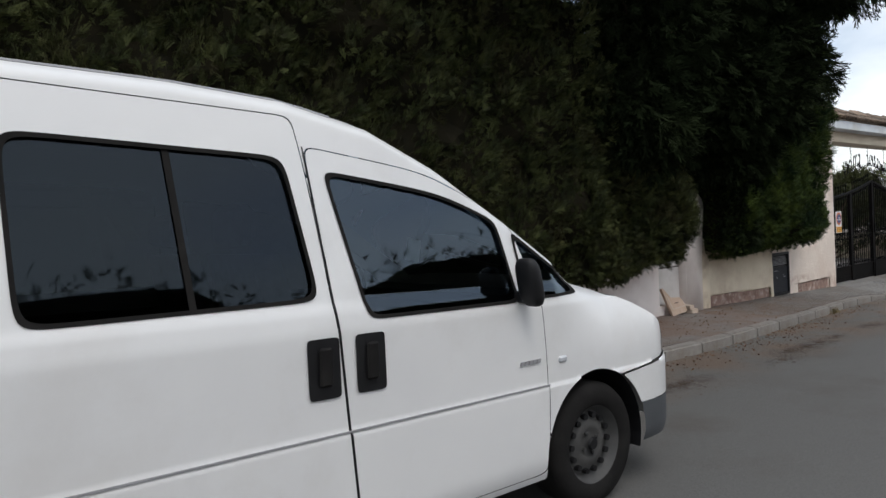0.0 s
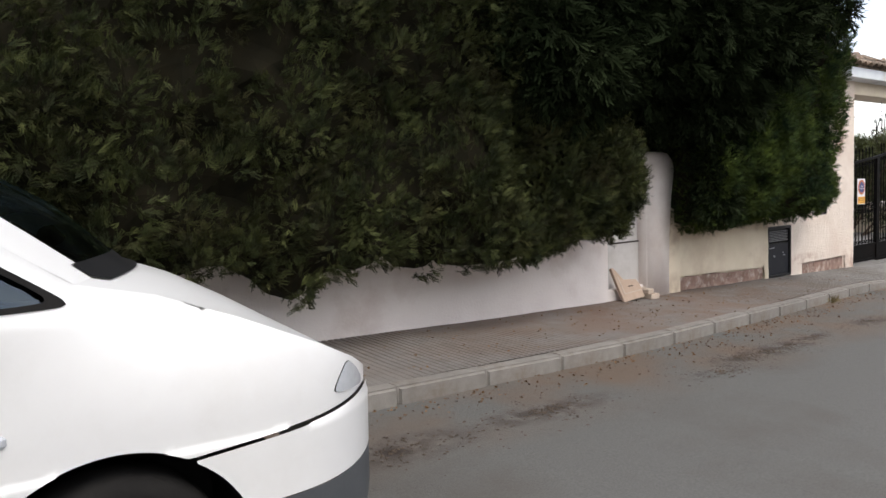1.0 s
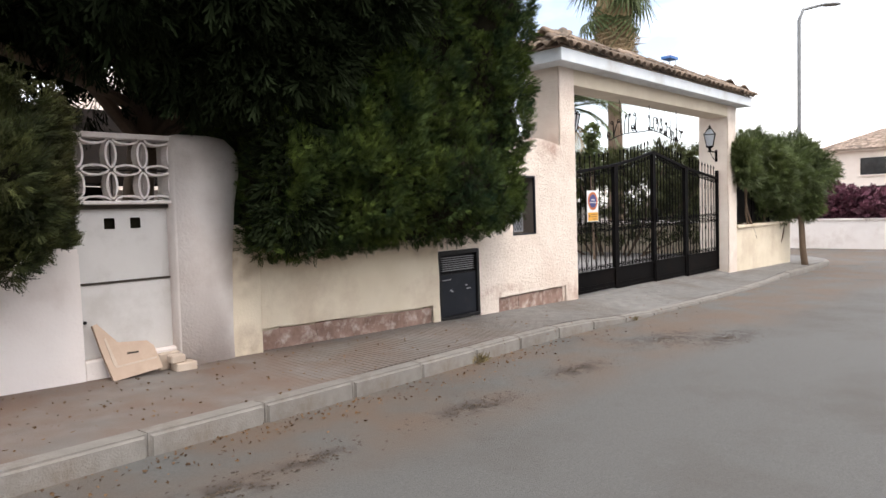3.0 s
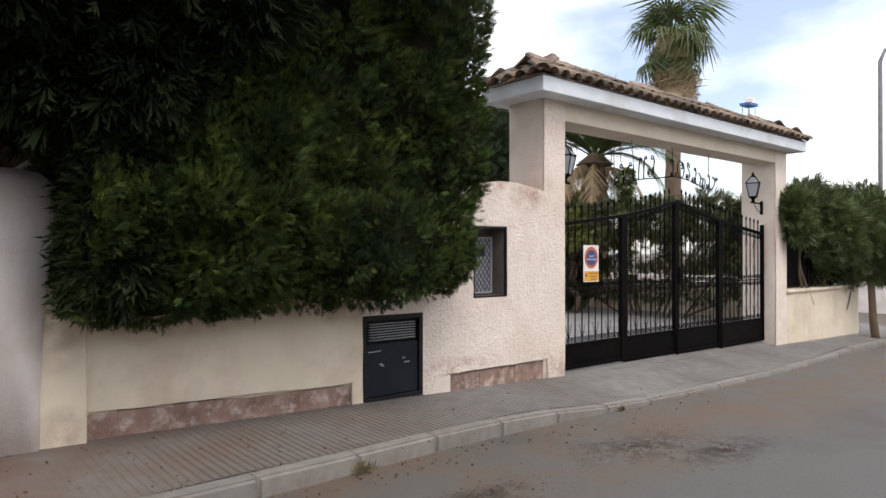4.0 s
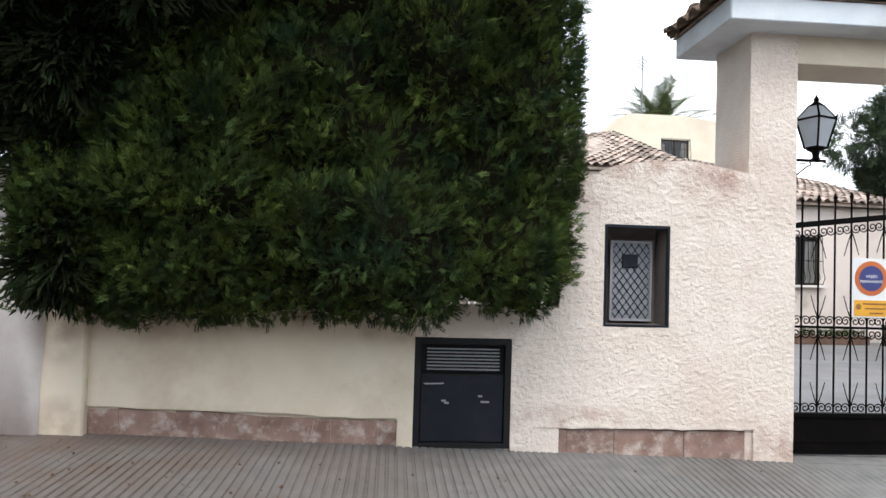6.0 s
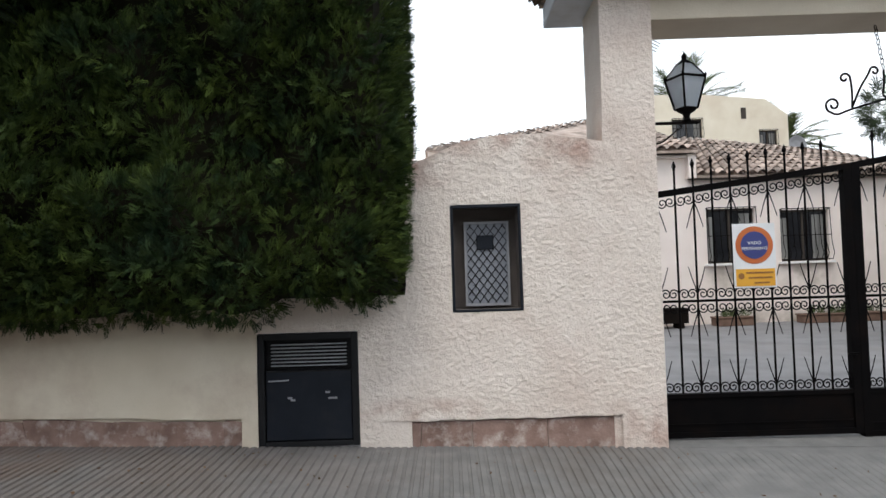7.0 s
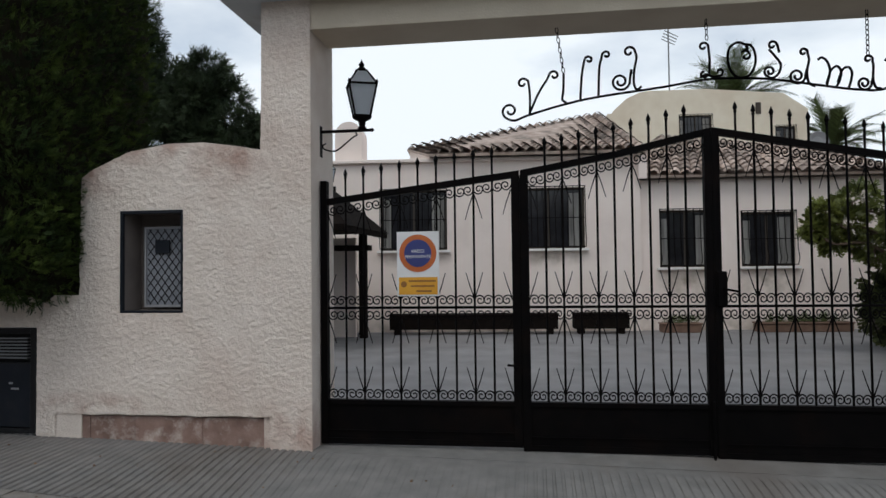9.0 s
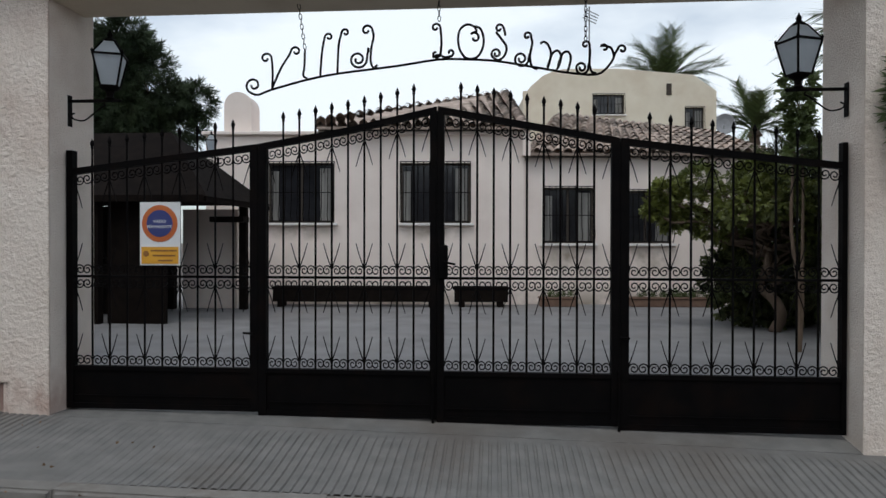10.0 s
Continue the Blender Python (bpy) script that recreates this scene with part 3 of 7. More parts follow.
def build_small_door():
    wall = thing("door_surround", (8.9, 5.5, 0.2), "whitewashed surround of a small side door", "door surround", kind="structure")
    part("lintel", new_box(8.22, 9.235, 5.435, 5.62, 1.432, 1.458, bevel=0.005), M_WHITEWASH, wall)
    part("door_head", new_box(8.52, 9.235, 5.49, 5.60, 1.402, 1.431), M_DARKWOOD, wall, "rusty dark metal strip")
    part("reveal", new_box(9.232, 9.248, 5.40, 5.56, 0.34, 1.43), M_POT, wall, "bare rust-brown door reveal")
    part("head", new_box(8.2, 9.235, 5.435, 5.62, 1.905, 1.945, bevel=0.006), M_WHITEWASH, wall)
    part("jamb", new_box(8.2, 8.52, 5.50, 5.62, 1.13, 1.405), M_WHITEWASH, wall)
    part("doorstep", new_box(8.52, 9.235, 5.44, 5.68, 0.0, 0.335, bevel=0.012), M_WHITEWASH, wall)
    # pierced blocks above the door
    s, y0, y1 = 0.2235, 5.46, 5.56
    me = bpy.data.meshes.new("pierced_block")
    bm2 = bmesh.new()
    for cx, cz, w, h in ((-s / 2, 0, s * 0.19, s * 0.44), (s / 2, 0, s * 0.19, s * 0.44), (0, -s / 2, s * 0.44, s * 0.19), (0, s / 2, s * 0.44, s * 0.19)):
        arc_ring(bm2, cx, cz, w, h, 0.015, y0, y1)
    for v in bm2.verts:
        v.co.x, v.co.z = min(max(v.co.x, -s / 2), s / 2), min(max(v.co.z, -s / 2), s / 2)
    bmesh.ops.remove_doubles(bm2, verts=bm2.verts, dist=0.0005)
    for c in (-s / 2, s / 2):
        box(bm2, c - 0.004, c + 0.004, y0 + 0.02, y1 - 0.02, -s / 2, s / 2)
        box(bm2, -s / 2, s / 2, y0 + 0.024, y1 - 0.024, c - 0.004, c + 0.004)
    bmesh.ops.recalc_face_normals(bm2, faces=bm2.faces)
    bm2.to_mesh(me)
    bm2.free()
    for i in range(4):
        for j in range(2):
            ob = link("pierced_block", me, M_WHITEWASH, wall)
            ob.location = (9.235 - s * (i + 0.5), 0, 1.458 + s * (j + 0.5))
            ob.matrix_parent_inverse = wall.matrix_basis.inverted()
    # the door: two leaves, one over the other
    door = thing("door_1", (8.85, 5.52, 0.335), "small white painted metal door in two leaves with square vents", "door", kind="structure")
    keep = lambda x, z: np.minimum(poly([(8.525, 0.875), (9.23, 0.875), (9.23, 1.40), (8.525, 1.40)])(x, z), -np.maximum(poly([(8.735, 1.255), (8.81, 1.255), (8.81, 1.335), (8.735, 1.335)])(x, z), poly([(8.92, 1.255), (8.995, 1.255), (8.995, 1.335), (8.92, 1.335)])(x, z)))
    # the near-black backing paints the shade seen through the vents
    part("door_backing", new_box(8.525, 9.23, 5.56, 5.60, 0.335, 1.40), M_CORE, door)
    sheet("upper_leaf", M_WHITEDOOR, keep, lambda x, z: (x, 5.525 - rough(x, z, 4, 0.004), z), 8.52, 9.24, 0.86, 1.41, 0.0125, door)
    part("lower_leaf", new_box(8.525, 9.23, 5.51, 5.55, 0.335, 0.862, bevel=0.004), M_WHITEDOOR, door)
    part("rail", new_box(8.525, 9.23, 5.500, 5.53, 0.862, 0.877, bevel=0.002), M_DARKWOOD, door)
    part("lock", lathe(bmesh.new(), [(0.012, 5.495), (0.012, 5.515)], (8.56, 0, 0.60), 10, "y"), M_BLACKPL, door)
    # board leaning on the door, blocks on the step
    bd = thing("leaning_board", pose(8.57, 5.325, 0.196, -17, 0, -5), "tan broken fibreboard sheet leaning against the door", "board")
    bm = prism(bmesh.new(), [(0.09, -0.01), (0.43, 0.03), (0.39, 0.20), (0.345, 0.245), (0.15, 0.26), (0.03, 0.41), (0.0, 0.40), (0.04, 0.2)], -0.02, 0.02)
    part("sheet", bm, M_CARDBOARD, bd).matrix_parent_inverse = Matrix()
    part("slot", new_box(0.20, 0.28, -0.023, -0.019, 0.165, 0.178), M_DARKWOOD, bd).matrix_parent_inverse = Matrix()
    part("edge_strip", prism(bmesh.new(), [(0.105, 0.095), (0.12, 0.08), (0.40, 0.105), (0.395, 0.118), (0.13, 0.095), (0.075, 0.30), (0.062, 0.295)], -0.024, -0.0195), M_BRICK, bd).matrix_parent_inverse = Matrix()
    for x0, x1, y0, y1, z, h in ((9.09, 9.25, 5.25, 5.37, 0.168, 0.07), (9.02, 9.178, 5.385, 5.435, 0.18, 0.13), (9.06, 9.17, 5.27, 5.36, 0.239, 0.06)):
        ob = part("loose_block", new_box(x0, x1, y0, y1, z, z + h, bevel=0.008), M_BRICK)
        tagged(ob, "pale broken block stacked beside the small door", "block", "loose blocks")


build_small_door()


def build_pillars():
    # white pillar beside the door: it widens upwards to a rounded shoulder
    right = [(9.64, 0.0), (9.645, 0.5), (9.66, 1.0), (9.70, 1.4), (9.755, 1.65), (9.765, 1.76), (9.73, 1.86), (9.64, 1.935)]
    bm = prism(bmesh.new(), [(9.185, 0.0)] + right + [(9.50, 1.955), (9.24, 1.955), (9.205, 1.93)], 5.385, 5.68)
    bmesh.ops.bevel(bm, geom=[e for e in bm.edges if abs(e.verts[0].co.y - e.verts[1].co.y) < 0.01], offset=0.016, segments=2, affect="EDGES")
    for v in bm.verts:
        v.co += 0.010 * Vector((noise.noise(v.co * 3), noise.noise(v.co * 3 + Vector((5, 0, 0))), 0))
    tagged(part("white_pillar", bm, M_PILLAR, smooth=True), "whitewashed masonry pillar with stains and painted shade near its top", "pillar", kind="structure")
    bm = new_box(9.61, 9.925, 5.425, 5.70, 0.0, 1.25, bevel=0.012)
    tagged(part("cream_pilaster", bm, M_CREAM), "cream rendered pilaster at the end of a garden wall", "pillar", kind="structure")


build_pillars()

TOPLINE = [(12.0, 1.10), (13.17, 1.10), (13.19, 1.96), (13.28, 2.02), (13.56, 2.14), (13.87, 2.19), (14.15, 2.19), (14.42, 2.15), (14.575, 2.12), (14.58, 3.20), (15.0, 3.20)]
NICHE = [(13.495, 0.965), (13.985, 0.965), (13.985, 1.71), (13.495, 1.71)]


def stucco_relief(x, z, seed=0):
    a = lattice_noise(x * 0.8, z, 0.019, seed) * 0.55 + lattice_noise(x * 0.8, z, 0.0115, seed + 1) * 0.6
    return 0.0115 * np.clip(a - 0.36, 0, 1) + 0.004 * lattice_noise(x, z, 0.3, seed + 2)


def build_cream_wall():
    foot = lambda x: pav(x) + 0.195 + 0.012 * (lattice_noise(x, x * 0, 0.12, 8) - 0.5)
    keep = lambda x, z: np.minimum(np.minimum(z - foot(x), 1.10 - z), np.minimum(x - 9.9, 12.14 - x))
    keep2 = lambda x, z: np.maximum(keep(x, z), np.minimum(np.minimum(z - pav(x) + 0.03, 1.1 - z), np.minimum(x - 12.03, 12.14 - x)))
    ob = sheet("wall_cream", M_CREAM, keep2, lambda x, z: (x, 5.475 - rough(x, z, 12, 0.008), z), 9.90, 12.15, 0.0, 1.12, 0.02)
    tagged(ob, "low cream rendered garden wall with damp stains", "wall", kind="structure")
    part("wall_body", prism(bmesh.new(), [(9.92, 0), (12.135, 0), (12.135, 1.10), (9.92, 1.10)], 5.508, 5.72), M_CREAM, ob)
    part("wall_top", new_box(9.92, 12.135, 5.47, 5.72, 1.10, 1.13), M_CREAM, ob)
    # broken marble slabs along the foot
    x = 9.925
    lean = 0.0
    for w in (0.22, 0.41, 0.19, 0.37, 0.30, 0.16, 0.32, 0.20):
        x1 = min(x + w, 12.03)
        lean1 = random.uniform(-0.06, 0.06) if x1 < 12.0 else 0.0
        h0, h1 = random.uniform(0.163, 0.186), random.uniform(0.163, 0.186)
        pts = [(x + 0.0008, float(pav(x)) - 0.05), (x1 - 0.0008, float(pav(x1)) - 0.05), (x1 - 0.0008 + lean1, float(pav(x1)) + h1), (x + 0.0008 + lean, float(pav(x)) + h0)]
        lean = lean1
        part("marble_slab", prism(bmesh.new(), pts, 5.499 + random.uniform(-0.002, 0.002), 5.507), M_MARBLE, ob)
        x = x1


build_cream_wall()


def build_stucco_wall():
    top = lambda x: np.interp(x, [t[0] for t in TOPLINE], [t[1] for t in TOPLINE])
    hole = poly(NICHE)
    boxhole = poly([(12.137, -1), (12.835, -1), (12.835, 0.862), (12.137, 0.862)])
    plinth = lambda x, z: np.minimum(np.minimum(x - 12.985, 14.635 - x), 0.232 + 0.012 * (lattice_noise(x, x * 0, 0.1, 9) - 0.4) - z)

    def keep(x, z):
        d = np.minimum(top(x) - z, z - pav(x) + 0.03)
        d = np.minimum(d, np.minimum(14.94 - x, x - 12.06))
        for h in (hole, boxhole, plinth):
            d = np.minimum(d, -h(x, z))
        return d
    ob = sheet("wall_stucco", M_STUCCO, keep, lambda x, z: (x, 5.498 - stucco_relief(x, z), z), 12.04, 14.96, -0.04, 3.22, 0.0085)
    tagged(ob, "thick cream wall in rough hand-thrown stucco with a curved top", "wall", kind="structure")
    y0, y1 = 5.501, 5.76
    curve = [(x, float(np.interp(x, [t[0] for t in TOPLINE], [t[1] for t in TOPLINE]))) for x in np.linspace(13.2, 14.574, 14)]
    for pts in ([(13.19, 1.72)] + [(14.577, 1.72)] + curve[::-1], [(12.14, 0.866), (13.19, 0.866), (13.19, 1.09), (12.14, 1.09)], [(12.84, -0.2), (13.19, -0.2), (13.19, 0.86), (12.84, 0.86)], [(13.19, -0.2), (14.577, -0.2), (14.577, 0.96), (13.19, 0.96)], [(13.19, 0.96), (13.49, 0.96), (13.49, 1.72), (13.19, 1.72)], [(13.99, 0.96), (14.577, 0.96), (14.577, 1.72), (13.99, 1.72)]):
        part("wall_body", prism(bmesh.new(), pts, y0 + (0.032 if pts[0][1] < 0.5 and pts[0][0] > 13.1 else 0), y1), M_STUCCO, ob)
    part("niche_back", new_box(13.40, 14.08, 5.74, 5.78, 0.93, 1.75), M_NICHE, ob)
    # marble slabs at its foot
    for a, b in ((12.99, 13.25), (13.254, 13.60), (13.604, 14.12), (14.124, 14.63)):
        part("marble_slab", prism(bmesh.new(), [(a, float(pav(a)) - 0.05), (b, float(pav(b)) - 0.05), (b, 0.218), (a, 0.221)], 5.518 + random.uniform(-0.003, 0.003), 5.532), M_MARBLE, ob)
    # niche lining, lattice door of the meter cupboard
    fr = thing("niche_window", (13.74, 5.6, 0.965), "dark niche with a grey latticed meter cupboard inside", "meter cupboard", kind="structure")
    for n, bx in (("frame_side", (13.497, 13.515, 5.492, 5.525, 0.968, 1.708)), ("frame_side", (13.965, 13.983, 5.492, 5.525, 0.968, 1.708)), ("frame_top", (13.515, 13.965, 5.493, 5.525, 1.686, 1.708)), ("frame_sill", (13.515, 13.965, 5.493, 5.525, 0.968, 0.984))):
        part(n, new_box(*bx, bevel=0.003), M_BOXDOOR, fr)
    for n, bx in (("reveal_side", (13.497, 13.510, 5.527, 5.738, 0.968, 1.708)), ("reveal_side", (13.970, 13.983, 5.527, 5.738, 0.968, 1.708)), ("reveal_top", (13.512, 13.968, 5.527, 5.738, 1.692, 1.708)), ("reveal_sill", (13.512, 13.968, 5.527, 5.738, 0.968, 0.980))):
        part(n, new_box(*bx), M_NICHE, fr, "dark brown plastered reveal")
    cab = part("cabinet_door", new_box(13.600, 13.905, 5.66, 5.70, 1.0, 1.60, bevel=0.004), M_CABINET, fr, "grey latticed cupboard door")
    for b in ((13.592, 13.607, 5.648, 5.662, 1.0, 1.60), (13.897, 13.912, 5.648, 5.662, 1.0, 1.60), (13.607, 13.897, 5.648, 5.662, 1.585, 1.60), (13.607, 13.897, 5.648, 5.662, 1.0, 1.018)):
        part("cabinet_rim", new_box(*b), M_GREYLINE, cab)
    x0, x1, z0, z1 = 13.61, 13.895, 1.02, 1.58
    for s in (1, -1):
        c = -0.6
        while c < 1.0:
            pts = []
            for k in range(61):
                z = z0 + (z1 - z0) * k / 60
                x = (x0 if s > 0 else x1) + s * ((z - z0) * 0.75 - c + 0.0) * 1.0
                if x0 <= x <= x1:
                    pts.append((x, 5.655 + 0.002 * s, z))
            if len(pts) > 3:
                part("lattice_wire", tube(bmesh.new(), [pts[0], pts[-1]], 0.0032, 5), M_BLACKPL, cab)
            c += 0.058
    part("cabinet_plate", new_box(13.68, 13.80, 5.640, 5.65, 1.40, 1.50, bevel=0.004), M_BOXDOOR, cab)


build_stucco_wall()


def build_box_door():
    d = thing("service_box_door", (12.486, 5.49, 0.11), "blue-black metal service cupboard door with louvres", "cupboard door", kind="structure")
    z0, z1 = 0.085, 0.858
    part("back_panel", new_box(12.14, 12.832, 5.56, 5.60, z0, z1), M_BLACKPL, d)
    for n, bx in (("frame", (12.14, 12.185, 5.485, 5.56, z0, z1)), ("frame", (12.787, 12.832, 5.485, 5.56, z0, z1)), ("frame", (12.185, 12.787, 5.485, 5.56, 0.815, z1)), ("frame", (12.185, 12.787, 5.485, 5.56, z0, 0.12))):
        part(n, new_box(*bx, bevel=0.003), M_BLACKPL, d)
    lo = part("lower_panel", new_box(12.19, 12.782, 5.505, 5.54, 0.125, 0.60, bevel=0.004), M_BOXDOOR, d)
    part("seam", new_box(12.19, 12.782, 5.50, 5.506, 0.592, 0.602), M_BLACKPL, lo)
    for i in range(7):
        z = 0.632 + 0.024 * i
        part("louvre", prism(bmesh.new(), [(12.23, z), (12.75, z), (12.75, z + 0.007), (12.23, z + 0.007)], 5.50, 5.535), M_GREYLINE, d)
    part("handle", tube(bmesh.new(), [(12.215, 5.50, 0.535), (12.215, 5.485, 0.535), (12.33, 5.485, 0.538), (12.35, 5.50, 0.538)], 0.006, 6), M_GREYLINE, d)
    for x, z in ((12.36, 0.415), (12.38, 0.40), (12.62, 0.45), (12.64, 0.41), (12.67, 0.41)):
        part("paint_scratch", new_box(x - 0.02, x + 0.012, 5.502, 5.506, z - 0.008, z + 0.006), M_GREYLINE, lo)


build_box_door()


# ---- gateway ----
def build_gateway():
    g = thing("gateway", (17.7, 5.7, 0.0), "cream gateway with two square pillars, beam and tiled hip roof", "gateway", kind="structure")
    part("pillar", new_box(14.58, 14.936, 5.512, 6.04, -0.3, 3.18, bevel=0.004), M_STUCCO, g)
    part("pillar", new_box(20.475, 20.90, 5.512, 6.08, -0.5, 3.18, bevel=0.004), M_STUCCO, g)
    sheet("pillar_face", M_STUCCO, lambda x, z: np.minimum(np.minimum(x - 20.47, 20.905 - x), z - pav(x) + 0.05), lambda x, z: (x, 5.500 - stucco_relief(x, z, 20), z), 20.45, 20.92, -0.3, 3.18, 0.0105, g)
    part("beam", new_box(14.936, 20.475, 5.502, 5.925, 2.965, 3.18, bevel=0.004), M_BEAM, g)
    part("slab", new_box(14.30, 21.13, 5.26, 6.20, 3.18, 3.35, bevel=0.008), M_FASCIA, g, "white painted fascia slab")
    # roof deck
    bm = bmesh.new()
    e = [bm.verts.new(p) for p in ((14.27, 5.24, 3.352), (21.16, 5.24, 3.352), (21.16, 6.22, 3.352), (14.27, 6.22, 3.352))]
    r = [bm.verts.new(p) for p in ((14.80, 5.73, 3.63), (20.63, 5.73, 3.63))]
    for f in ((e[0], e[1], r[1], r[0]), (e[2], e[3], r[0], r[1]), (e[3], e[0], r[0]), (e[1], e[2], r[1]), (e[0], e[3], e[2], e[1])):
        bm.faces.new(f)
    roof = part("roof", bm, M_TILE, g, "weathered clay barrel tiles")

    def barrel(inv):
        bm = bmesh.new()
        n, rings = 7, []
        for y, rr, zz in ((0, 0.088, 0.0), (0.36, 0.072, 0.0)):
            ring = []
            for t in (0.0, 0.014):
                for k in range(n):
                    a = math.pi * k / (n - 1)
                    ring.append(bm.verts.new(((rr - t) * math.cos(a), y, inv * (rr - t) * 0.8 * math.sin(a) + zz)))
            rings.append(ring)
        a, b = rings
        for o in (0, n):
            for k in range(n - 1):
                bm.faces.new((a[o + k], a[o + k + 1], b[o + k + 1], b[o + k]))
        for ring in (a, b):
            for k in range(n - 1):
                bm.faces.new((ring[k], ring[k + 1], ring[n + k + 1], ring[n + k]))
        for k in (0, n - 1):
            bm.faces.new((a[k], b[k], b[n + k], a[n + k]))
        bmesh.ops.recalc_face_normals(bm, faces=bm.faces)
        me = bpy.data.meshes.new("roof_tile")
        bm.to_mesh(me)
        bm.free()
        me.materials.append(M_TILE)
        me.polygons.foreach_set("use_smooth", [True] * len(me.polygons))
        return me
    tile, pan = barrel(1), barrel(-1)
    pitch = math.degrees(math.atan2(0.28, 0.49))

    def lay(me, base, heading, up, jit=1.0):
        ob = link("roof_tile", me, M_TILE, roof)
        ob.matrix_basis = Matrix.Translation(base) @ pose(0, 0, 0, 0, 0, heading + jit * random.uniform(-5, 5)) @ pose(0, 0, 0, up + jit * random.uniform(-4, 4), 0, 0)

    rg = random.Random(4)
    for sgn, y0, head in ((1, 5.20, 0), (-1, 6.26, 180)):
        for i in range(34):
            x = 14.40 + 0.2 * i
            reach = min(1.0, (x - 14.27) / 0.53, (21.16 - x) / 0.53)
            for j in range(2):
                s = j * 0.26
                if s / 0.57 < reach - 0.1 or j == 0:
                    yy = y0 + sgn * s * math.cos(radians(pitch))
                    lay(tile, (x + rg.uniform(-0.008, 0.008), yy, 3.372 + s * math.sin(radians(pitch)) + 0.012 * j), head, pitch)
            if sgn > 0:
                lay(pan, (x + 0.1, y0 + 0.01, 3.425), head, pitch)
    for x0, head, sg in ((14.235, -90, 1), (21.19, 90, -1)):
        for i in range(5):
            y = 5.33 + 0.2 * i
            lay(tile, (x0, y, 3.372), head, 27)
            if 0 < i < 4:
                lay(tile, (x0 + sg * 0.23, y, 3.49), head, 27)
    for i in range(18):
        lay(tile, (14.72 + i * 0.335, 5.73, 3.635 + rg.uniform(0, 0.01)), -90, 3)
    for cx, cy, hx, hy in ((14.24, 5.22, 1, 1), (21.19, 5.22, -1, 1), (14.24, 6.24, 1, -1), (21.19, 6.24, -1, -1)):
        for j in range(3):
            t = j * 0.33
            lay(tile, (cx + hx * 0.55 * t, cy + hy * 0.5 * t, 3.39 + 0.27 * t), math.degrees(math.atan2(hy * 0.5, hx * 0.55)) - 90, 20)


build_gateway()


# ---- iron gate ----
POSTS = [14.945, 16.392, 17.686, 18.958, 20.46]
RAIL = [(14.9, 1.745), (15.6, 1.83), (16.41, 1.925), (17.05, 2.035), (17.69, 2.175), (18.3, 2.06), (18.955, 1.94), (19.7, 1.845), (20.46, 1.755)]


def rail_z(x):
    return float(np.interp(x, [r[0] for r in RAIL], [r[1] for r in RAIL]))


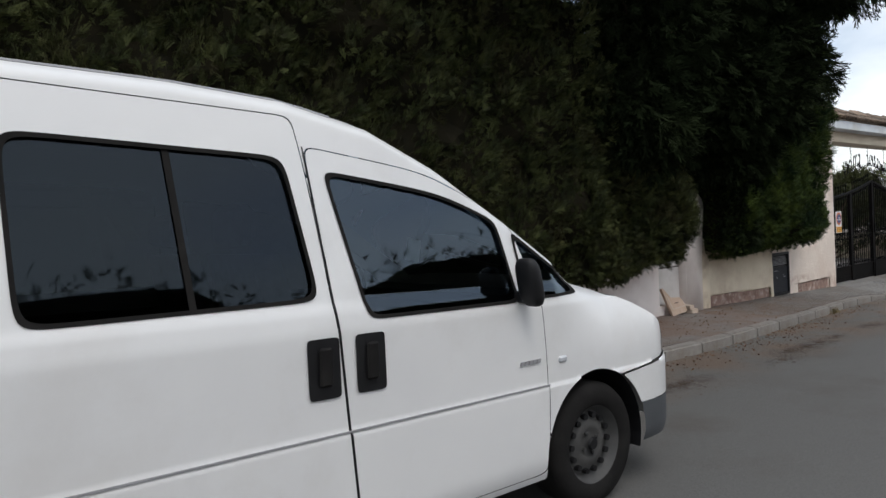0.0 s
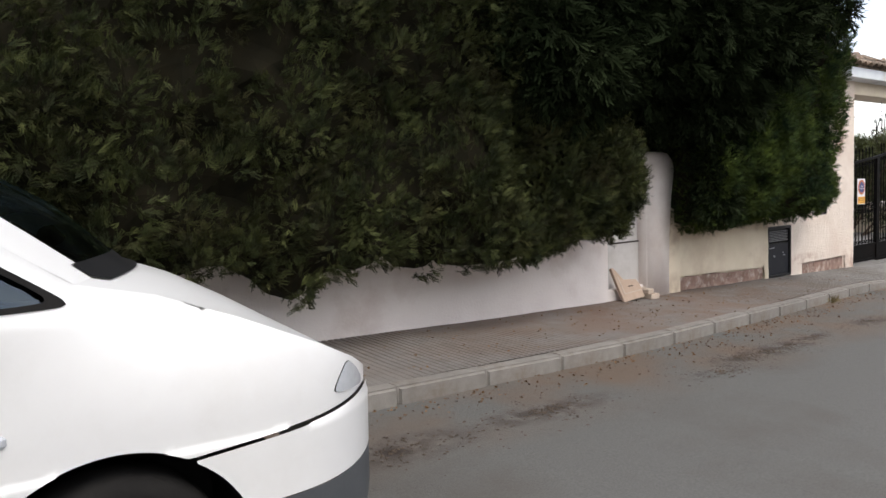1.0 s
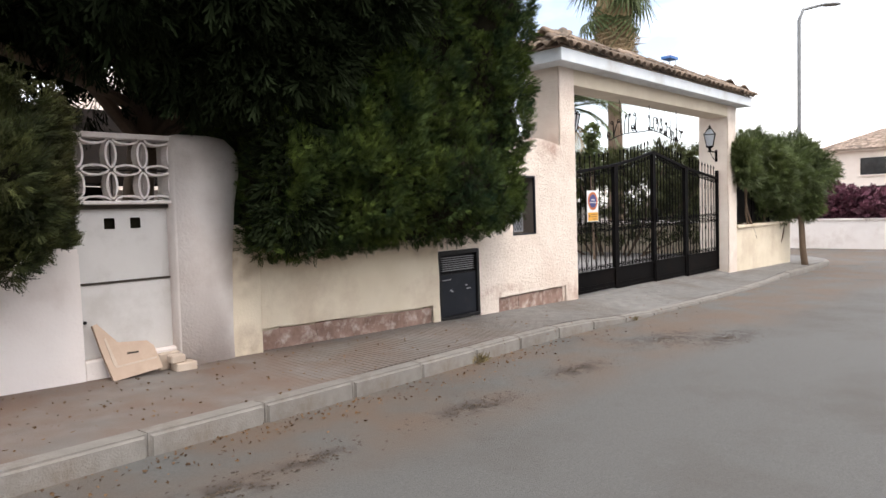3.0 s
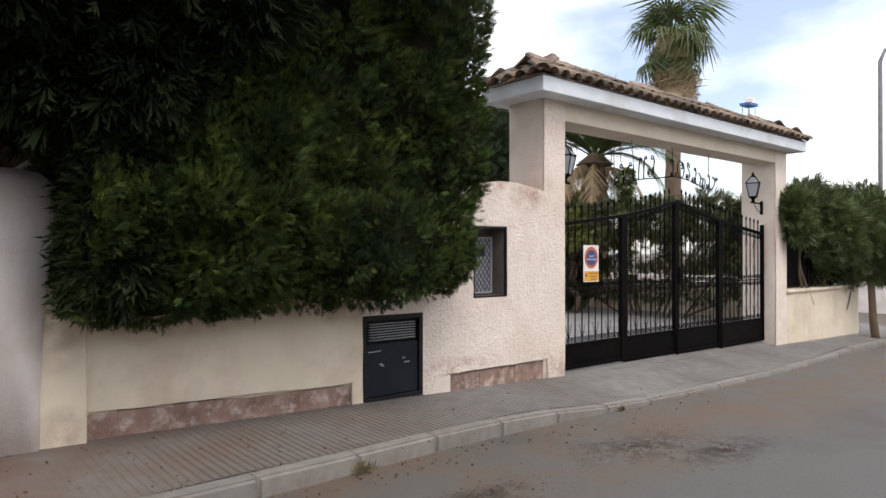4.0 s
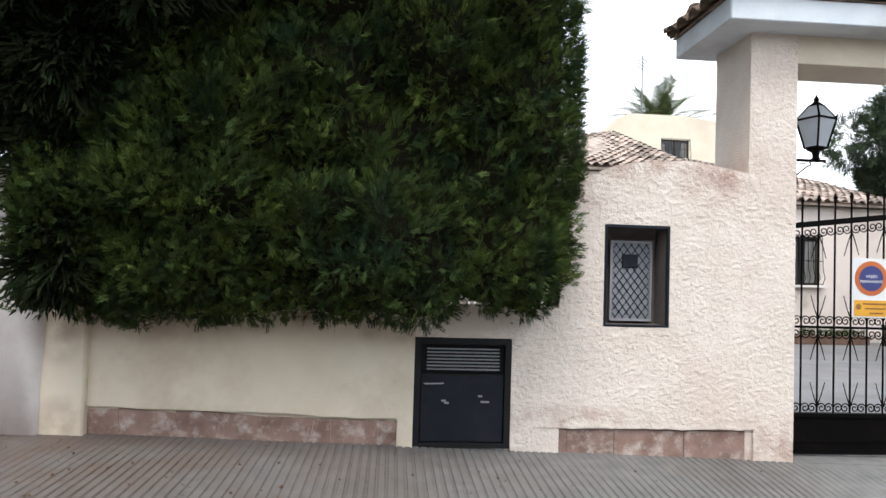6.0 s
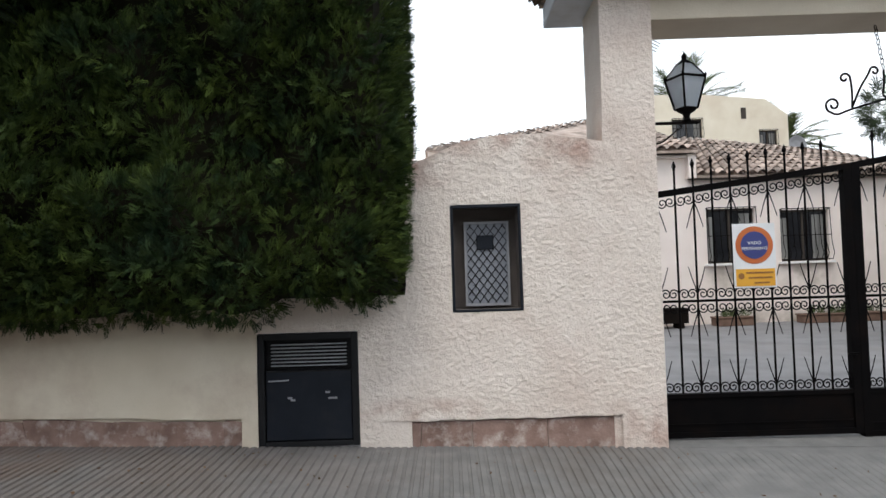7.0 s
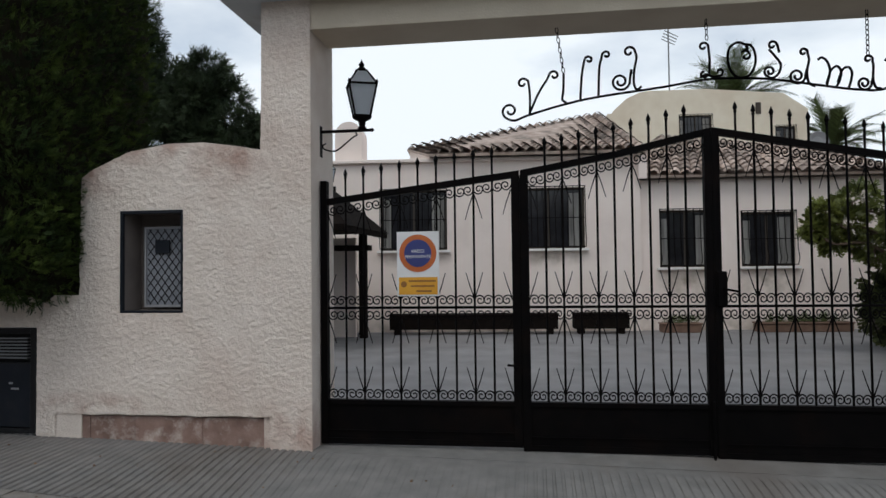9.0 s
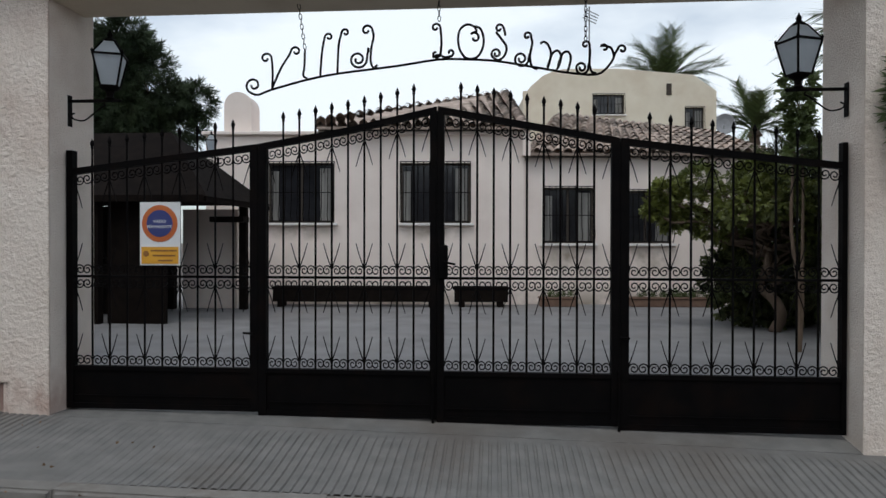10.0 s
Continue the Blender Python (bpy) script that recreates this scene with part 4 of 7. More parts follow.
def build_gate():
    gate = thing("iron_gate", (17.69, 5.71, 0.0), "black wrought-iron double driveway gate with scrolls and spear points, closed", "gate")
    Y = 5.71
    bm = bmesh.new()
    tube(bm, spiral(0.037, 0.0, 0.037, 1.45, math.pi, -1, 14), 0.0048, 5)
    me_s = bpy.data.meshes.new("scroll")
    bm.to_mesh(me_s)
    bm.free()
    bm = bmesh.new()
    lathe(bm, [(0.0075, 0), (0.013, 0.008), (0.009, 0.018), (0.017, 0.035), (0.011, 0.055), (0.001, 0.078)], sides=6)
    me_t = bpy.data.meshes.new("spear_point")
    bm.to_mesh(me_t)
    bm.free()
    bm = tube(bmesh.new(), [(0.004, 0, 0), (0.034, 0, 0.085), (0.060, 0, 0.175)], 0.0048, 5, taper=0.6)
    me_v = bpy.data.meshes.new("spray_bar")
    bm.to_mesh(me_v)
    bm.free()
    for me in (me_s, me_t, me_v):
        me.materials.append(M_IRON)
    for i in range(4):
        xa, xb = POSTS[i], POSTS[i + 1]
        lo = float(pav((xa + xb) / 2)) * 0.75 + 0.025
        bm = bmesh.new()
        # upright tubes: wide where two leaves meet
        w0, w1 = (0.05, 0.06, 0.05, 0.06)[i], (0.06, 0.05, 0.06, 0.035)[i]
        box(bm, xa + 0.0015, xa + w0, Y - 0.03, Y + 0.03, lo, rail_z(xa) + (0.16 if i == 0 else -0.01))
        box(bm, xb - w1, xb - 0.0015, Y - 0.03, Y + 0.03, lo, rail_z(xb) + (0.16 if i == 3 else -0.01))
        x0, x1 = xa + w0, xb - w1
        # solid foot with rails
        box(bm, x0, x1, Y - 0.012, Y + 0.012, lo + 0.03, 0.295)
        box(bm, x0, x1, Y - 0.025, Y + 0.025, 0.295, 0.325)
        box(bm, x0, x1, Y - 0.025, Y + 0.025, lo, lo + 0.04)
        box(bm, x0, x1, Y - 0.02, Y - 0.012, lo + 0.09, lo + 0.10)
        box(bm, x0, x1, Y - 0.010, Y + 0.010, 0.975, 0.993)
        # sloping top rail
        n = 6
        for k in range(n):
            p, q = xa + 0.004 + (xb - xa - 0.008) * k / n, xa + 0.004 + (xb - xa - 0.008) * (k + 1) / n
            prism(bm, [(p, rail_z(p) - 0.022), (q, rail_z(q) - 0.022), (q, rail_z(q) + 0.022), (p, rail_z(p) + 0.022)], Y - 0.028, Y + 0.028)
        leaf = part("gate_leaf", bm, M_IRON, gate)
        nb = 9
        step = (x1 - x0) / (nb + 1)
        sp = 0.5 * step
        for k in range(nb + 2):
            x = x0 + step * k
            if 0 < k <= nb:
                top = rail_z(x) + 0.155
                part("bar", tube(bmesh.new(), [(x, Y, 0.32), (x, Y, top)], 0.0080, 6), M_IRON, leaf)
                t = link("spear_point", me_t, M_IRON, leaf)
                t.location = (x, Y, top - 0.005)
            # scrolls and sprays
            sides = [s for s in (1, -1) if not (k == 0 and s < 0) and not (k == nb + 1 and s > 0)]
            for s in sides:
                for z, up, sc in ((0.363, 1, 1.0), (1.034, 1, 1.0), (0.934, -1, 1.0), (rail_z(x + s * 0.03) - 0.066, -1, 1.0)):
                    o = link("scroll", me_s, M_IRON, leaf)
                    o.matrix_basis = Matrix.Translation((x + s * 0.002, Y, z)) @ Matrix.Diagonal((s * min(1.0, sp / 0.067) * sc, 1, up * sc * 1.06, 1))
                if k % 2 == 0:
                    for z, up in ((0.385, 1), (1.055, 1), (0.905, -1), (rail_z(x + s * 0.03) - 0.10, -1)):
                        o = link("spray_bar", me_v, M_IRON, leaf)
                        o.matrix_basis = Matrix.Translation((x, Y - 0.004, z)) @ Matrix.Diagonal((s, 1, up, 1))
    for x in POSTS[1:4]:
        part("meeting_strip", new_box(x - 0.018, x + 0.018, Y + 0.031, Y + 0.038, float(pav(x)) * 0.75 + 0.03, rail_z(x) - 0.02), M_IRON, gate)
    lock = part("lock_case", new_box(17.70, 17.765, Y - 0.05, Y - 0.03, 0.98, 1.22, bevel=0.008), M_IRON, gate)
    part("handle", tube(bmesh.new(), [(17.745, Y - 0.05, 1.10), (17.745, Y - 0.09, 1.10), (17.82, Y - 0.09, 1.085)], 0.008, 6), M_IRON, lock)
    for x in (16.32, 18.98):
        part("bolt", tube(bmesh.new(), [(x - 0.03, Y - 0.05, 0.585), (x + 0.04, Y - 0.05, 0.58)], 0.009, 6), M_IRON, gate)
    for x in (17.66, 18.95):
        part("drop_bolt", tube(bmesh.new(), [(x, Y - 0.045, 0.35), (x, Y - 0.045, float(pav(x)) + 0.005)], 0.01, 6), M_IRON, gate)
    # plate hung on the gate
    s = thing("driveway_sign", (15.667, 5.6700, 1.067), "white no-parking plate with red-ringed blue disc and yellow strip", "sign")
    x0, x1, z0, z1 = 15.514, 15.818, 1.067, 1.527
    part("plate", new_box(x0, x1, 5.6720, 5.6780, z0, z1, bevel=0.002), M_SIGNWHITE, s)
    cx, cz = (x0 + x1) / 2, 1.372
    part("ring", lathe(bmesh.new(), [(0.134, 5.6690), (0.134, 5.6705)], (cx, 0, cz), 40, "y"), M_SIGNRED, s)
    part("disc", lathe(bmesh.new(), [(0.098, 5.6665), (0.098, 5.6680)], (cx, 0, cz), 40, "y"), M_SIGNBLUE, s)
    part("strip", new_box(x0 + 0.014, x1 - 0.012, 5.6685, 5.6705, z0 + 0.012, z0 + 0.135), M_SIGNYELLOW, s)
    for a, b, h in ((0.085, 0.28, 0.108), (0.10, 0.27, 0.072), (0.14, 0.25, 0.036)):
        part("text_bar", new_box(x0 + a, x0 + b, 5.6665, 5.6680, z0 + h - 0.006, z0 + h + 0.006), M_BARS, s)
    part("pictogram", lathe(bmesh.new(), [(0.022, 5.6665), (0.022, 5.6680)], (x0 + 0.05, 0, z0 + 0.085), 12, "y"), M_BARS, s)
    for word, dz, size in (("VADO", 0.012, 0.034), ("PERMANENTE", -0.026, 0.030)):
        c = bpy.data.curves.new("sign_word", "FONT")
        c.body, c.size, c.align_x = word, size, "CENTER"
        c.extrude = 0.0008
        c.materials.append(M_SIGNWHITE)
        o = new("sign_word", c)
        o.parent = s
        o.matrix_parent_inverse = s.matrix_basis.inverted()
        o.matrix_basis = pose(cx, 5.6650, cz + dz - 0.008, 90, 0, 0)


build_gate()


# ---- wrought-iron name over the gate ----
def build_name():
    top = thing("iron_lettering", (17.69, 5.76, 2.5), "black wrought-iron scrollwork name hung on chains under the beam", "sign")
    K = 0.00414

    def P(u, v):
        d = u - 773
        return Vector((17.69 + d * K * (0.955 if d > 0 else 1.015), 5.76, 2.545 - (v - 107 + 0.018 * max(d, 0)) * K))

    def bar(pts, name="letter_stroke", r=0.0085, steps=5):
        part(name, tube(bmesh.new(), smooth_line([P(*p) for p in pts], steps), r, 6), M_IRON, top, smooth=True)

    def curl(u, v, r, turns, a0, way, lead=(), name="letter_stroke"):
        """A lead-in line that ends in a scroll."""
        n = int(12 * turns)
        sp = [(u + r * (1 - 0.75 * i / n) * math.cos(a0 + way * 6.283 * turns * i / n), v + r * (1 - 0.75 * i / n) * math.sin(a0 + way * 6.283 * turns * i / n)) for i in range(n + 1)]
        bar(list(lead) + sp, name, steps=3)

    # base line, with a scroll at its start
    curl(450, 146, 14, 1.2, 2.0, 1, [(1040, 133), (1000, 129), (950, 121), (880, 110), (830, 107), (773, 107), (700, 117), (600, 128), (540, 139), (480, 155), (458, 163)], "base_line")
    # V i l l a
    curl(472, 99, 10, 1.0, 0.0, -1, [(483, 152), (484, 125)])
    curl(525, 88, 9, 1.0, math.pi, 1, [(483, 152), (498, 118), (512, 96)])
    bar([(541, 86), (540, 115), (538, 130), (545, 136)])
    curl(583, 64, 7, 1.0, math.pi, 1, [(568, 131), (571, 90), (575, 68)])
    curl(612, 57, 7, 1.0, math.pi, 1, [(598, 127), (600, 80), (604, 62)])
    curl(634, 104, 16, 1.6, -0.2, 1, [(652, 92), (652, 84)])
    curl(649, 54, 10, 1.0, 0.0, -1, [(668, 114), (661, 119), (656, 108), (657, 85), (661, 65)])
    # L o s a m a r
    curl(768, 52, 8, 1.0, 0.0, -1, [(776, 100), (778, 80), (777, 62)])
    curl(768, 97, 8, 0.8, 0.0, 1, [(777, 86), (777, 94)])
    curl(794, 95, 7, 0.9, 1.8, -1, [(762, 103), (772, 99), (784, 103)])
    bar([(842, 58), (836, 50), (824, 47), (812, 55), (808, 72), (812, 92), (824, 105), (842, 103), (852, 88), (854, 70), (848, 54), (838, 50)])
    curl(838, 70, 10, 0.9, -2.4, 1, [(842, 58)])
    curl(882, 54, 8, 1.0, 0.0, -1, [(893, 66), (890, 52)])
    bar([(876, 60), (886, 72), (895, 86), (891, 101), (880, 108), (869, 102)])
    curl(877, 97, 9, 1.2, 2.6, 1, [(872, 104)])
    curl(921, 106, 14, 1.6, -0.2, 1, [(937, 96)])
    curl(932, 67, 7, 1.0, 0.0, -1, [(950, 124), (940, 118), (937, 100), (941, 80), (939, 70)])
    bar([(955, 80), (962, 77), (970, 84), (974, 100), (968, 124)])
    bar([(968, 120), (976, 98), (986, 92), (992, 102), (988, 118), (982, 127)])
    bar([(986, 118), (994, 98), (1004, 94), (1009, 104), (1006, 120), (1002, 130)])
    curl(1028, 121, 12, 1.6, -0.2, 1, [(1042, 112)])
    curl(1035, 82, 7, 1.0, 0.0, -1, [(1054, 130), (1046, 128), (1042, 115), (1043, 95), (1042, 85)])
    curl(1099, 90, 8, 1.0, math.pi, 1, [(1040, 133), (1062, 130), (1080, 112), (1086, 98)])
    curl(1068, 88, 7, 0.8, 3.6, 1, [(1085, 104), (1080, 88), (1066, 84)])
    # chains
    bm = bmesh.new()
    ring = [Vector((0.011 * math.cos(a), 0, 0.022 * math.sin(a))) for a in np.linspace(0, 6.2832, 11)]
    tube(bm, ring, 0.0032, 5)
    me = bpy.data.meshes.new("chain_link")
    bm.to_mesh(me)
    bm.free()
    for (u0, v0), (u1, v1) in (((541, 84), (530, 4)), ((774, 41), (773, 4)), ((1035, 76), (1035, 4))):
        a, b = P(u0, v0), P(u1, v1)
        b.z = 2.966
        n = max(2, round((b - a).length / 0.036))
        for k in range(n):
            p = a + (b - a) * (k + 0.5) / n
            o = link("chain_link", me, M_IRON, top)
            o.matrix_basis = Matrix.Translation(p) @ pose(0, 0, 0, 0, 0, 90 * (k % 2) + 20) @ pose(0, 0, 0, 0, math.degrees(math.atan2(b.x - a.x, b.z - a.z)), 0)


build_name()


# ---- wall lanterns ----
def build_lantern():
    L = thing("wall_lantern", (0, 0, 0), "black iron lantern with frosted panes on a scrolled wall bracket", "lantern", "gate lanterns")
    z = 0.0   # base of the glass body
    w0, w1, h = 0.056, 0.100, 0.225
    for a in range(4):
        m = Matrix.Rotation(radians(90 * a + 20), 4, "Z")
        bm = tube(bmesh.new(), [m @ Vector((w0, w0, z)), m @ Vector((w1, w1, z + h))], 0.008, 5)
        part("corner_bar", bm, M_IRON, L)
        bm = bmesh.new()
        k = 0.004
        q = [m @ Vector(p) for p in ((w0 - k, w0 - k, z), (w0 - k, -w0 + k, z), (w1 - k, -w1 + k, z + h), (w1 - k, w1 - k, z + h))]
        bm.faces.new([bm.verts.new(p) for p in q])
        part("pane", bm, M_PANE, L)
        part("roof_bar", tube(bmesh.new(), [m @ Vector((w1, w1, z + h)), m @ Vector((0.035, 0.035, z + h + 0.11))], 0.008, 5), M_IRON, L)
        bm = bmesh.new()
        q = [m @ Vector(p) for p in ((w1, w1, z + h), (w1, -w1, z + h), (0.035, -0.035, z + h + 0.115), (0.035, 0.035, z + h + 0.11))]
        bm.faces.new([bm.verts.new(p) for p in q])
        part("roof_pane", bm, M_PANE, L)
        part("corner_knob", lathe(bmesh.new(), [(0.004, 0), (0.012, 0.012), (0.003, 0.03)], m @ Vector((w1, w1, z + h)), 6), M_IRON, L)
        p, q = m @ Vector((w1, w1, z + h)), m @ Vector((w1, -w1, z + h))
        part("rim_bar", tube(bmesh.new(), [p, q], 0.009, 5), M_IRON, L)
        p, q = m @ Vector((w0, w0, z)), m @ Vector((w0, -w0, z))
        part("foot_bar", tube(bmesh.new(), [p, q], 0.008, 5), M_IRON, L)
    part("finial", lathe(bmesh.new(), [(0.048, 0.328), (0.052, 0.338), (0.028, 0.356), (0.016, 0.370), (0.022, 0.384), (0.006, 0.41), (0.001, 0.425)], (0, 0, 0), 10), M_IRON, L)
    part("collar", lathe(bmesh.new(), [(0.075, 0.0), (0.06, -0.02), (0.03, -0.035), (0.022, -0.07), (0.035, -0.085), (0.02, -0.10)], (0, 0, 0), 10), M_IRON, L)
    arm = part("arm", new_box(-0.315, 0.07, -0.012, 0.012, -0.112, -0.092, bevel=0.003), M_IRON, L)
    part("arm_tip", lathe(bmesh.new(), [(0.004, -0.115), (0.018, -0.102), (0.004, -0.088)], (0.075, 0, 0), 8), M_IRON, arm)
    part("scroll", tube(bmesh.new(), smooth_line([(-0.05, 0, -0.115), (-0.04, 0, -0.135), (-0.07, 0, -0.15), (-0.12, 0, -0.19), (-0.20, 0, -0.245), (-0.28, 0, -0.235), (-0.30, 0, -0.205), (-0.275, 0, -0.19)], 5), 0.006, 5), M_IRON, arm)
    part("wall_plate", new_box(-0.318, -0.310, -0.025, 0.025, -0.29, -0.06), M_IRON, L)
    return L


M_PANE = mat("frosted_pane", (0.62, 0.65, 0.68), (0.70, 0.73, 0.76), 12, 0.3, transl=0.6)
lantern = build_lantern()
copy_thing(lantern, pose(20.155, 5.73, 2.385, 0, 0, 180))
copy_thing(lantern, pose(12.53, 13.75, 3.02, 0, 0, 90) @ pose(0, 0, 0, 0, 0, 180))
lantern.matrix_basis = pose(15.25, 5.74, 2.385)


# ---- leaves in large numbers ----
def spray_shape(blades, length, width, spread, seed, flat=0.25):
    """One twig: a thin stem with pointed blades along it. Returns vertices (along +z) and triangles, all joined to the stem."""
    rg = np.random.RandomState(seed)
    V, F = [(-0.004, 0, 0), (0.004, 0, 0), (0, 0, length * 0.8)], [(0, 1, 2)]
    for k in range(blades):
        t = (k + 0.6) / blades
        side = 1 if k % 2 else -1
        a = side * spread * (1.1 - 0.6 * t) + rg.uniform(-0.2, 0.2)
        ln = length * (0.62 - 0.30 * t) * rg.uniform(0.8, 1.2)
        o = np.array([0, 0, length * 0.75 * t])
        d = np.array([math.sin(a), rg.uniform(-flat, flat), math.cos(a)])
        n = np.array([math.cos(a), 0, -math.sin(a)]) * width
        i = len(V)
        V += [tuple(o + d * ln * 0.45 + n), tuple(o + d * ln), tuple(o + d * ln * 0.45 - n)]
        F += [(2 if k % 3 == 0 else 0, i, i + 2), (i, i + 1, i + 2)]
    return np.array(V), np.array(F)


def fern_shape(pairs, width, seed):
    """A flat cypress spray: short stubby branchlets on both sides of a bent stem."""
    rg = np.random.RandomState(seed)
    V, F = [(-0.012, 0, 0), (0.012, 0, 0), (0, 0.10, 1.0)], [(0, 1, 2)]
    for k in range(pairs):
        t = (k + 0.5) / pairs
        side = 1 if k % 2 else -1
        a = side * rg.uniform(0.55, 0.95)
        ln = (0.40 - 0.24 * t) * rg.uniform(0.75, 1.25)
        o = np.array([0, 0.10 * t * t, 0.10 + 0.80 * t])
        d = np.array([math.sin(a), rg.uniform(-0.25, 0.35), math.cos(a)])
        n = np.array([math.cos(a), 0, -math.sin(a)]) * width * rg.uniform(0.8, 1.3)
        i = len(V)
        V += [tuple(o + d * ln * 0.6 + n), tuple(o + d * ln), tuple(o + d * ln * 0.6 - n)]
        F += [(2 if k % 3 == 0 else 0, i, i + 2), (i, i + 1, i + 2)]
    V = np.array(V)
    return V, np.array(F)


def basis(direction, rg):
    """Frames whose z runs along each direction, with a random twist."""
    z = direction / np.linalg.norm(direction, axis=1, keepdims=True)
    a = rg.normal(size=z.shape)
    x = np.cross(a, z)
    x /= np.linalg.norm(x, axis=1, keepdims=True)
    return np.stack([x, np.cross(z, x), z], -1)


def scatter(name, points, directions, shapes, size, material, parent, seed, label=""):
    """Joins many twigs, each of one island, into one mesh."""
    rg = np.random.RandomState(seed)
    pick = rg.randint(len(shapes), size=len(points))
    Vs, Fs, base = [], [], 0
    B = basis(directions, rg)
    sc = size * rg.uniform(0.65, 1.35, len(points))
    for k, (V, F) in enumerate(shapes):
        ii = np.nonzero(pick == k)[0]
        if not len(ii):
            continue
        W = np.einsum("nij,vj->nvi", B[ii], V) * sc[ii][:, None, None] + points[ii][:, None, :]
        f = F[None] + (base + np.arange(len(ii)) * len(V))[:, None, None]
        Vs.append(W.reshape(-1, 3))
        Fs.append(f.reshape(-1, 3))
        base += len(ii) * len(V)
    V, F = np.concatenate(Vs), np.concatenate(Fs)
    me = bpy.data.meshes.new(name)
    me.vertices.add(len(V))
    me.vertices.foreach_set("co", V.ravel())
    me.loops.add(len(F) * 3)
    me.loops.foreach_set("vertex_index", F.ravel().astype(np.int32))
    me.polygons.add(len(F))
    me.polygons.foreach_set("loop_start", np.arange(0, len(F) * 3, 3, dtype=np.int32))
    me.update(calc_edges=True)
    return link(name, me, material, parent, label)


FINE = [spray_shape(7, 1.0, 0.045, 0.58, s + 60, 0.4) for s in range(5)]
TWIGS = [fern_shape(10, 0.036, s) for s in range(6)]
NEEDLES = [spray_shape(12, 1.0, 0.035, 0.9, s + 20, 0.8) for s in range(4)]
LEAVES = [spray_shape(7, 1.0, 0.15, 1.1, s + 40, 0.8) for s in range(4)]


def hedge_front(x, z, seed):
    """How far the clipped face bulges, in metres."""
    return 0.30 * (lattice_noise(x, z, 0.55, seed) - 0.5) + 0.22 * (lattice_noise(x, z, 0.22, seed + 1) - 0.5)


def build_hedge(name, label, x0, x1, face, low, high, seed, leaf, count, end_round=0.5, back=6.6, size=0.15, foot_round=0.55):
    """A clipped conifer hedge that hangs over the wall: a dark sheet for its inner shade, twigs all over its face, foot
    and ends.
    """
    h = thing(name, ((x0 + x1) / 2, 5.9, 0.2), label, "hedge")
    rg = np.random.RandomState(seed)

    def face_y(x, z):
        lowz = low(x)
        r = np.clip((z - lowz) / 0.45, 0, 1)
        y = face - hedge_front(x, z, seed) + foot_round * (1 - np.sqrt(1 - (1 - r) ** 2))
        e = np.clip((x1 - x) / end_round, 0, 1)
        return y + 0.9 * (1 - np.sqrt(np.clip(1 - (1 - e) ** 2, 0, 1)))
    # dark inside: a near-black sheet stands in for the shade between the twigs
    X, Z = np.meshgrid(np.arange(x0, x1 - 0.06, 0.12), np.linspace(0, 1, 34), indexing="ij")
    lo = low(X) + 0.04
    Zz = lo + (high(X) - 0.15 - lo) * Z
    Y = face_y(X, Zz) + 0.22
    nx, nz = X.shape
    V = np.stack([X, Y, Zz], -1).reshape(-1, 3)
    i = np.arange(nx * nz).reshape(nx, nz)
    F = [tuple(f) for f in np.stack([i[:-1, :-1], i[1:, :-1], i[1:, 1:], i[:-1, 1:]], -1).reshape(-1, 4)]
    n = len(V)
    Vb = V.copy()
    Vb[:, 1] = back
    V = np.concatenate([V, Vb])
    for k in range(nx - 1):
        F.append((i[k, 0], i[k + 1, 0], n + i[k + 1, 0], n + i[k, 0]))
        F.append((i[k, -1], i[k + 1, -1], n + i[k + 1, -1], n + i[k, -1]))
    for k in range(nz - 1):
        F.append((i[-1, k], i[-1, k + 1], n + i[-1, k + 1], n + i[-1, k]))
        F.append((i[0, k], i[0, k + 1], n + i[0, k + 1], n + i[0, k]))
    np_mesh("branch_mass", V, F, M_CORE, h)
    # face
    tufts = count // 15
    tx, tu = rg.uniform(x0, x1, tufts), rg.uniform(0, 1, tufts) ** 1.1
    tz = low(tx) + (high(tx) - low(tx)) * tu
    k = np.concatenate([np.arange(tufts), rg.randint(tufts, size=count - tufts)])
    away = rg.normal(size=(count, 2)) * 0.040
    px, pz = np.clip(tx[k] + away[:, 0], x0, x1), np.maximum(tz[k] + away[:, 1], low(tx[k]) - 0.02)
    stand = rg.uniform(-0.06, 0.10, tufts)[k]
    py = face_y(px, pz) + stand + rg.uniform(-0.02, 0.09, count) + 6.0 * (away ** 2).sum(1)
    e = 0.04
    nxs = (face_y(px + e, pz) - face_y(px - e, pz)) / (2 * e)
    nzs = (face_y(px, pz + e) - face_y(px, pz - e)) / (2 * e)
    N = np.stack([nxs, -np.ones(count), nzs], -1)
    N /= np.linalg.norm(N, axis=1, keepdims=True)
    lean = (rg.normal(size=(tufts, 3)) * 0.30)[k]
    D = N * 0.70 + lean + np.array([0.12, 0, 0.42]) + np.stack([away[:, 0] * 4, 0 * away[:, 0], away[:, 1] * 4], -1) + rg.normal(size=(count, 3)) * 0.28
    scatter("foliage", np.stack([px, py, pz], -1), D, TWIGS, size, leaf, h, seed + 1)
    # end face, towards the gate
    m = count // 6
    pz = rg.uniform(0, 1, m) * (high(x1) - low(np.full(m, x1))) + low(np.full(m, x1))
    py = rg.uniform(face + 0.35, back - 0.1, m)
    D = np.array([1.0, -0.3, 0.3]) + rg.normal(size=(m, 3)) * 0.4
    scatter("foliage", np.stack([x1 - 0.06 + rg.uniform(-0.1, 0.03, m), py, pz], -1), D, TWIGS, size, leaf, h, seed + 2)
    # other end
    m = count // 12
    pz = rg.uniform(0, 1, m) * (high(x0) - low(np.full(m, x0))) + low(np.full(m, x0))
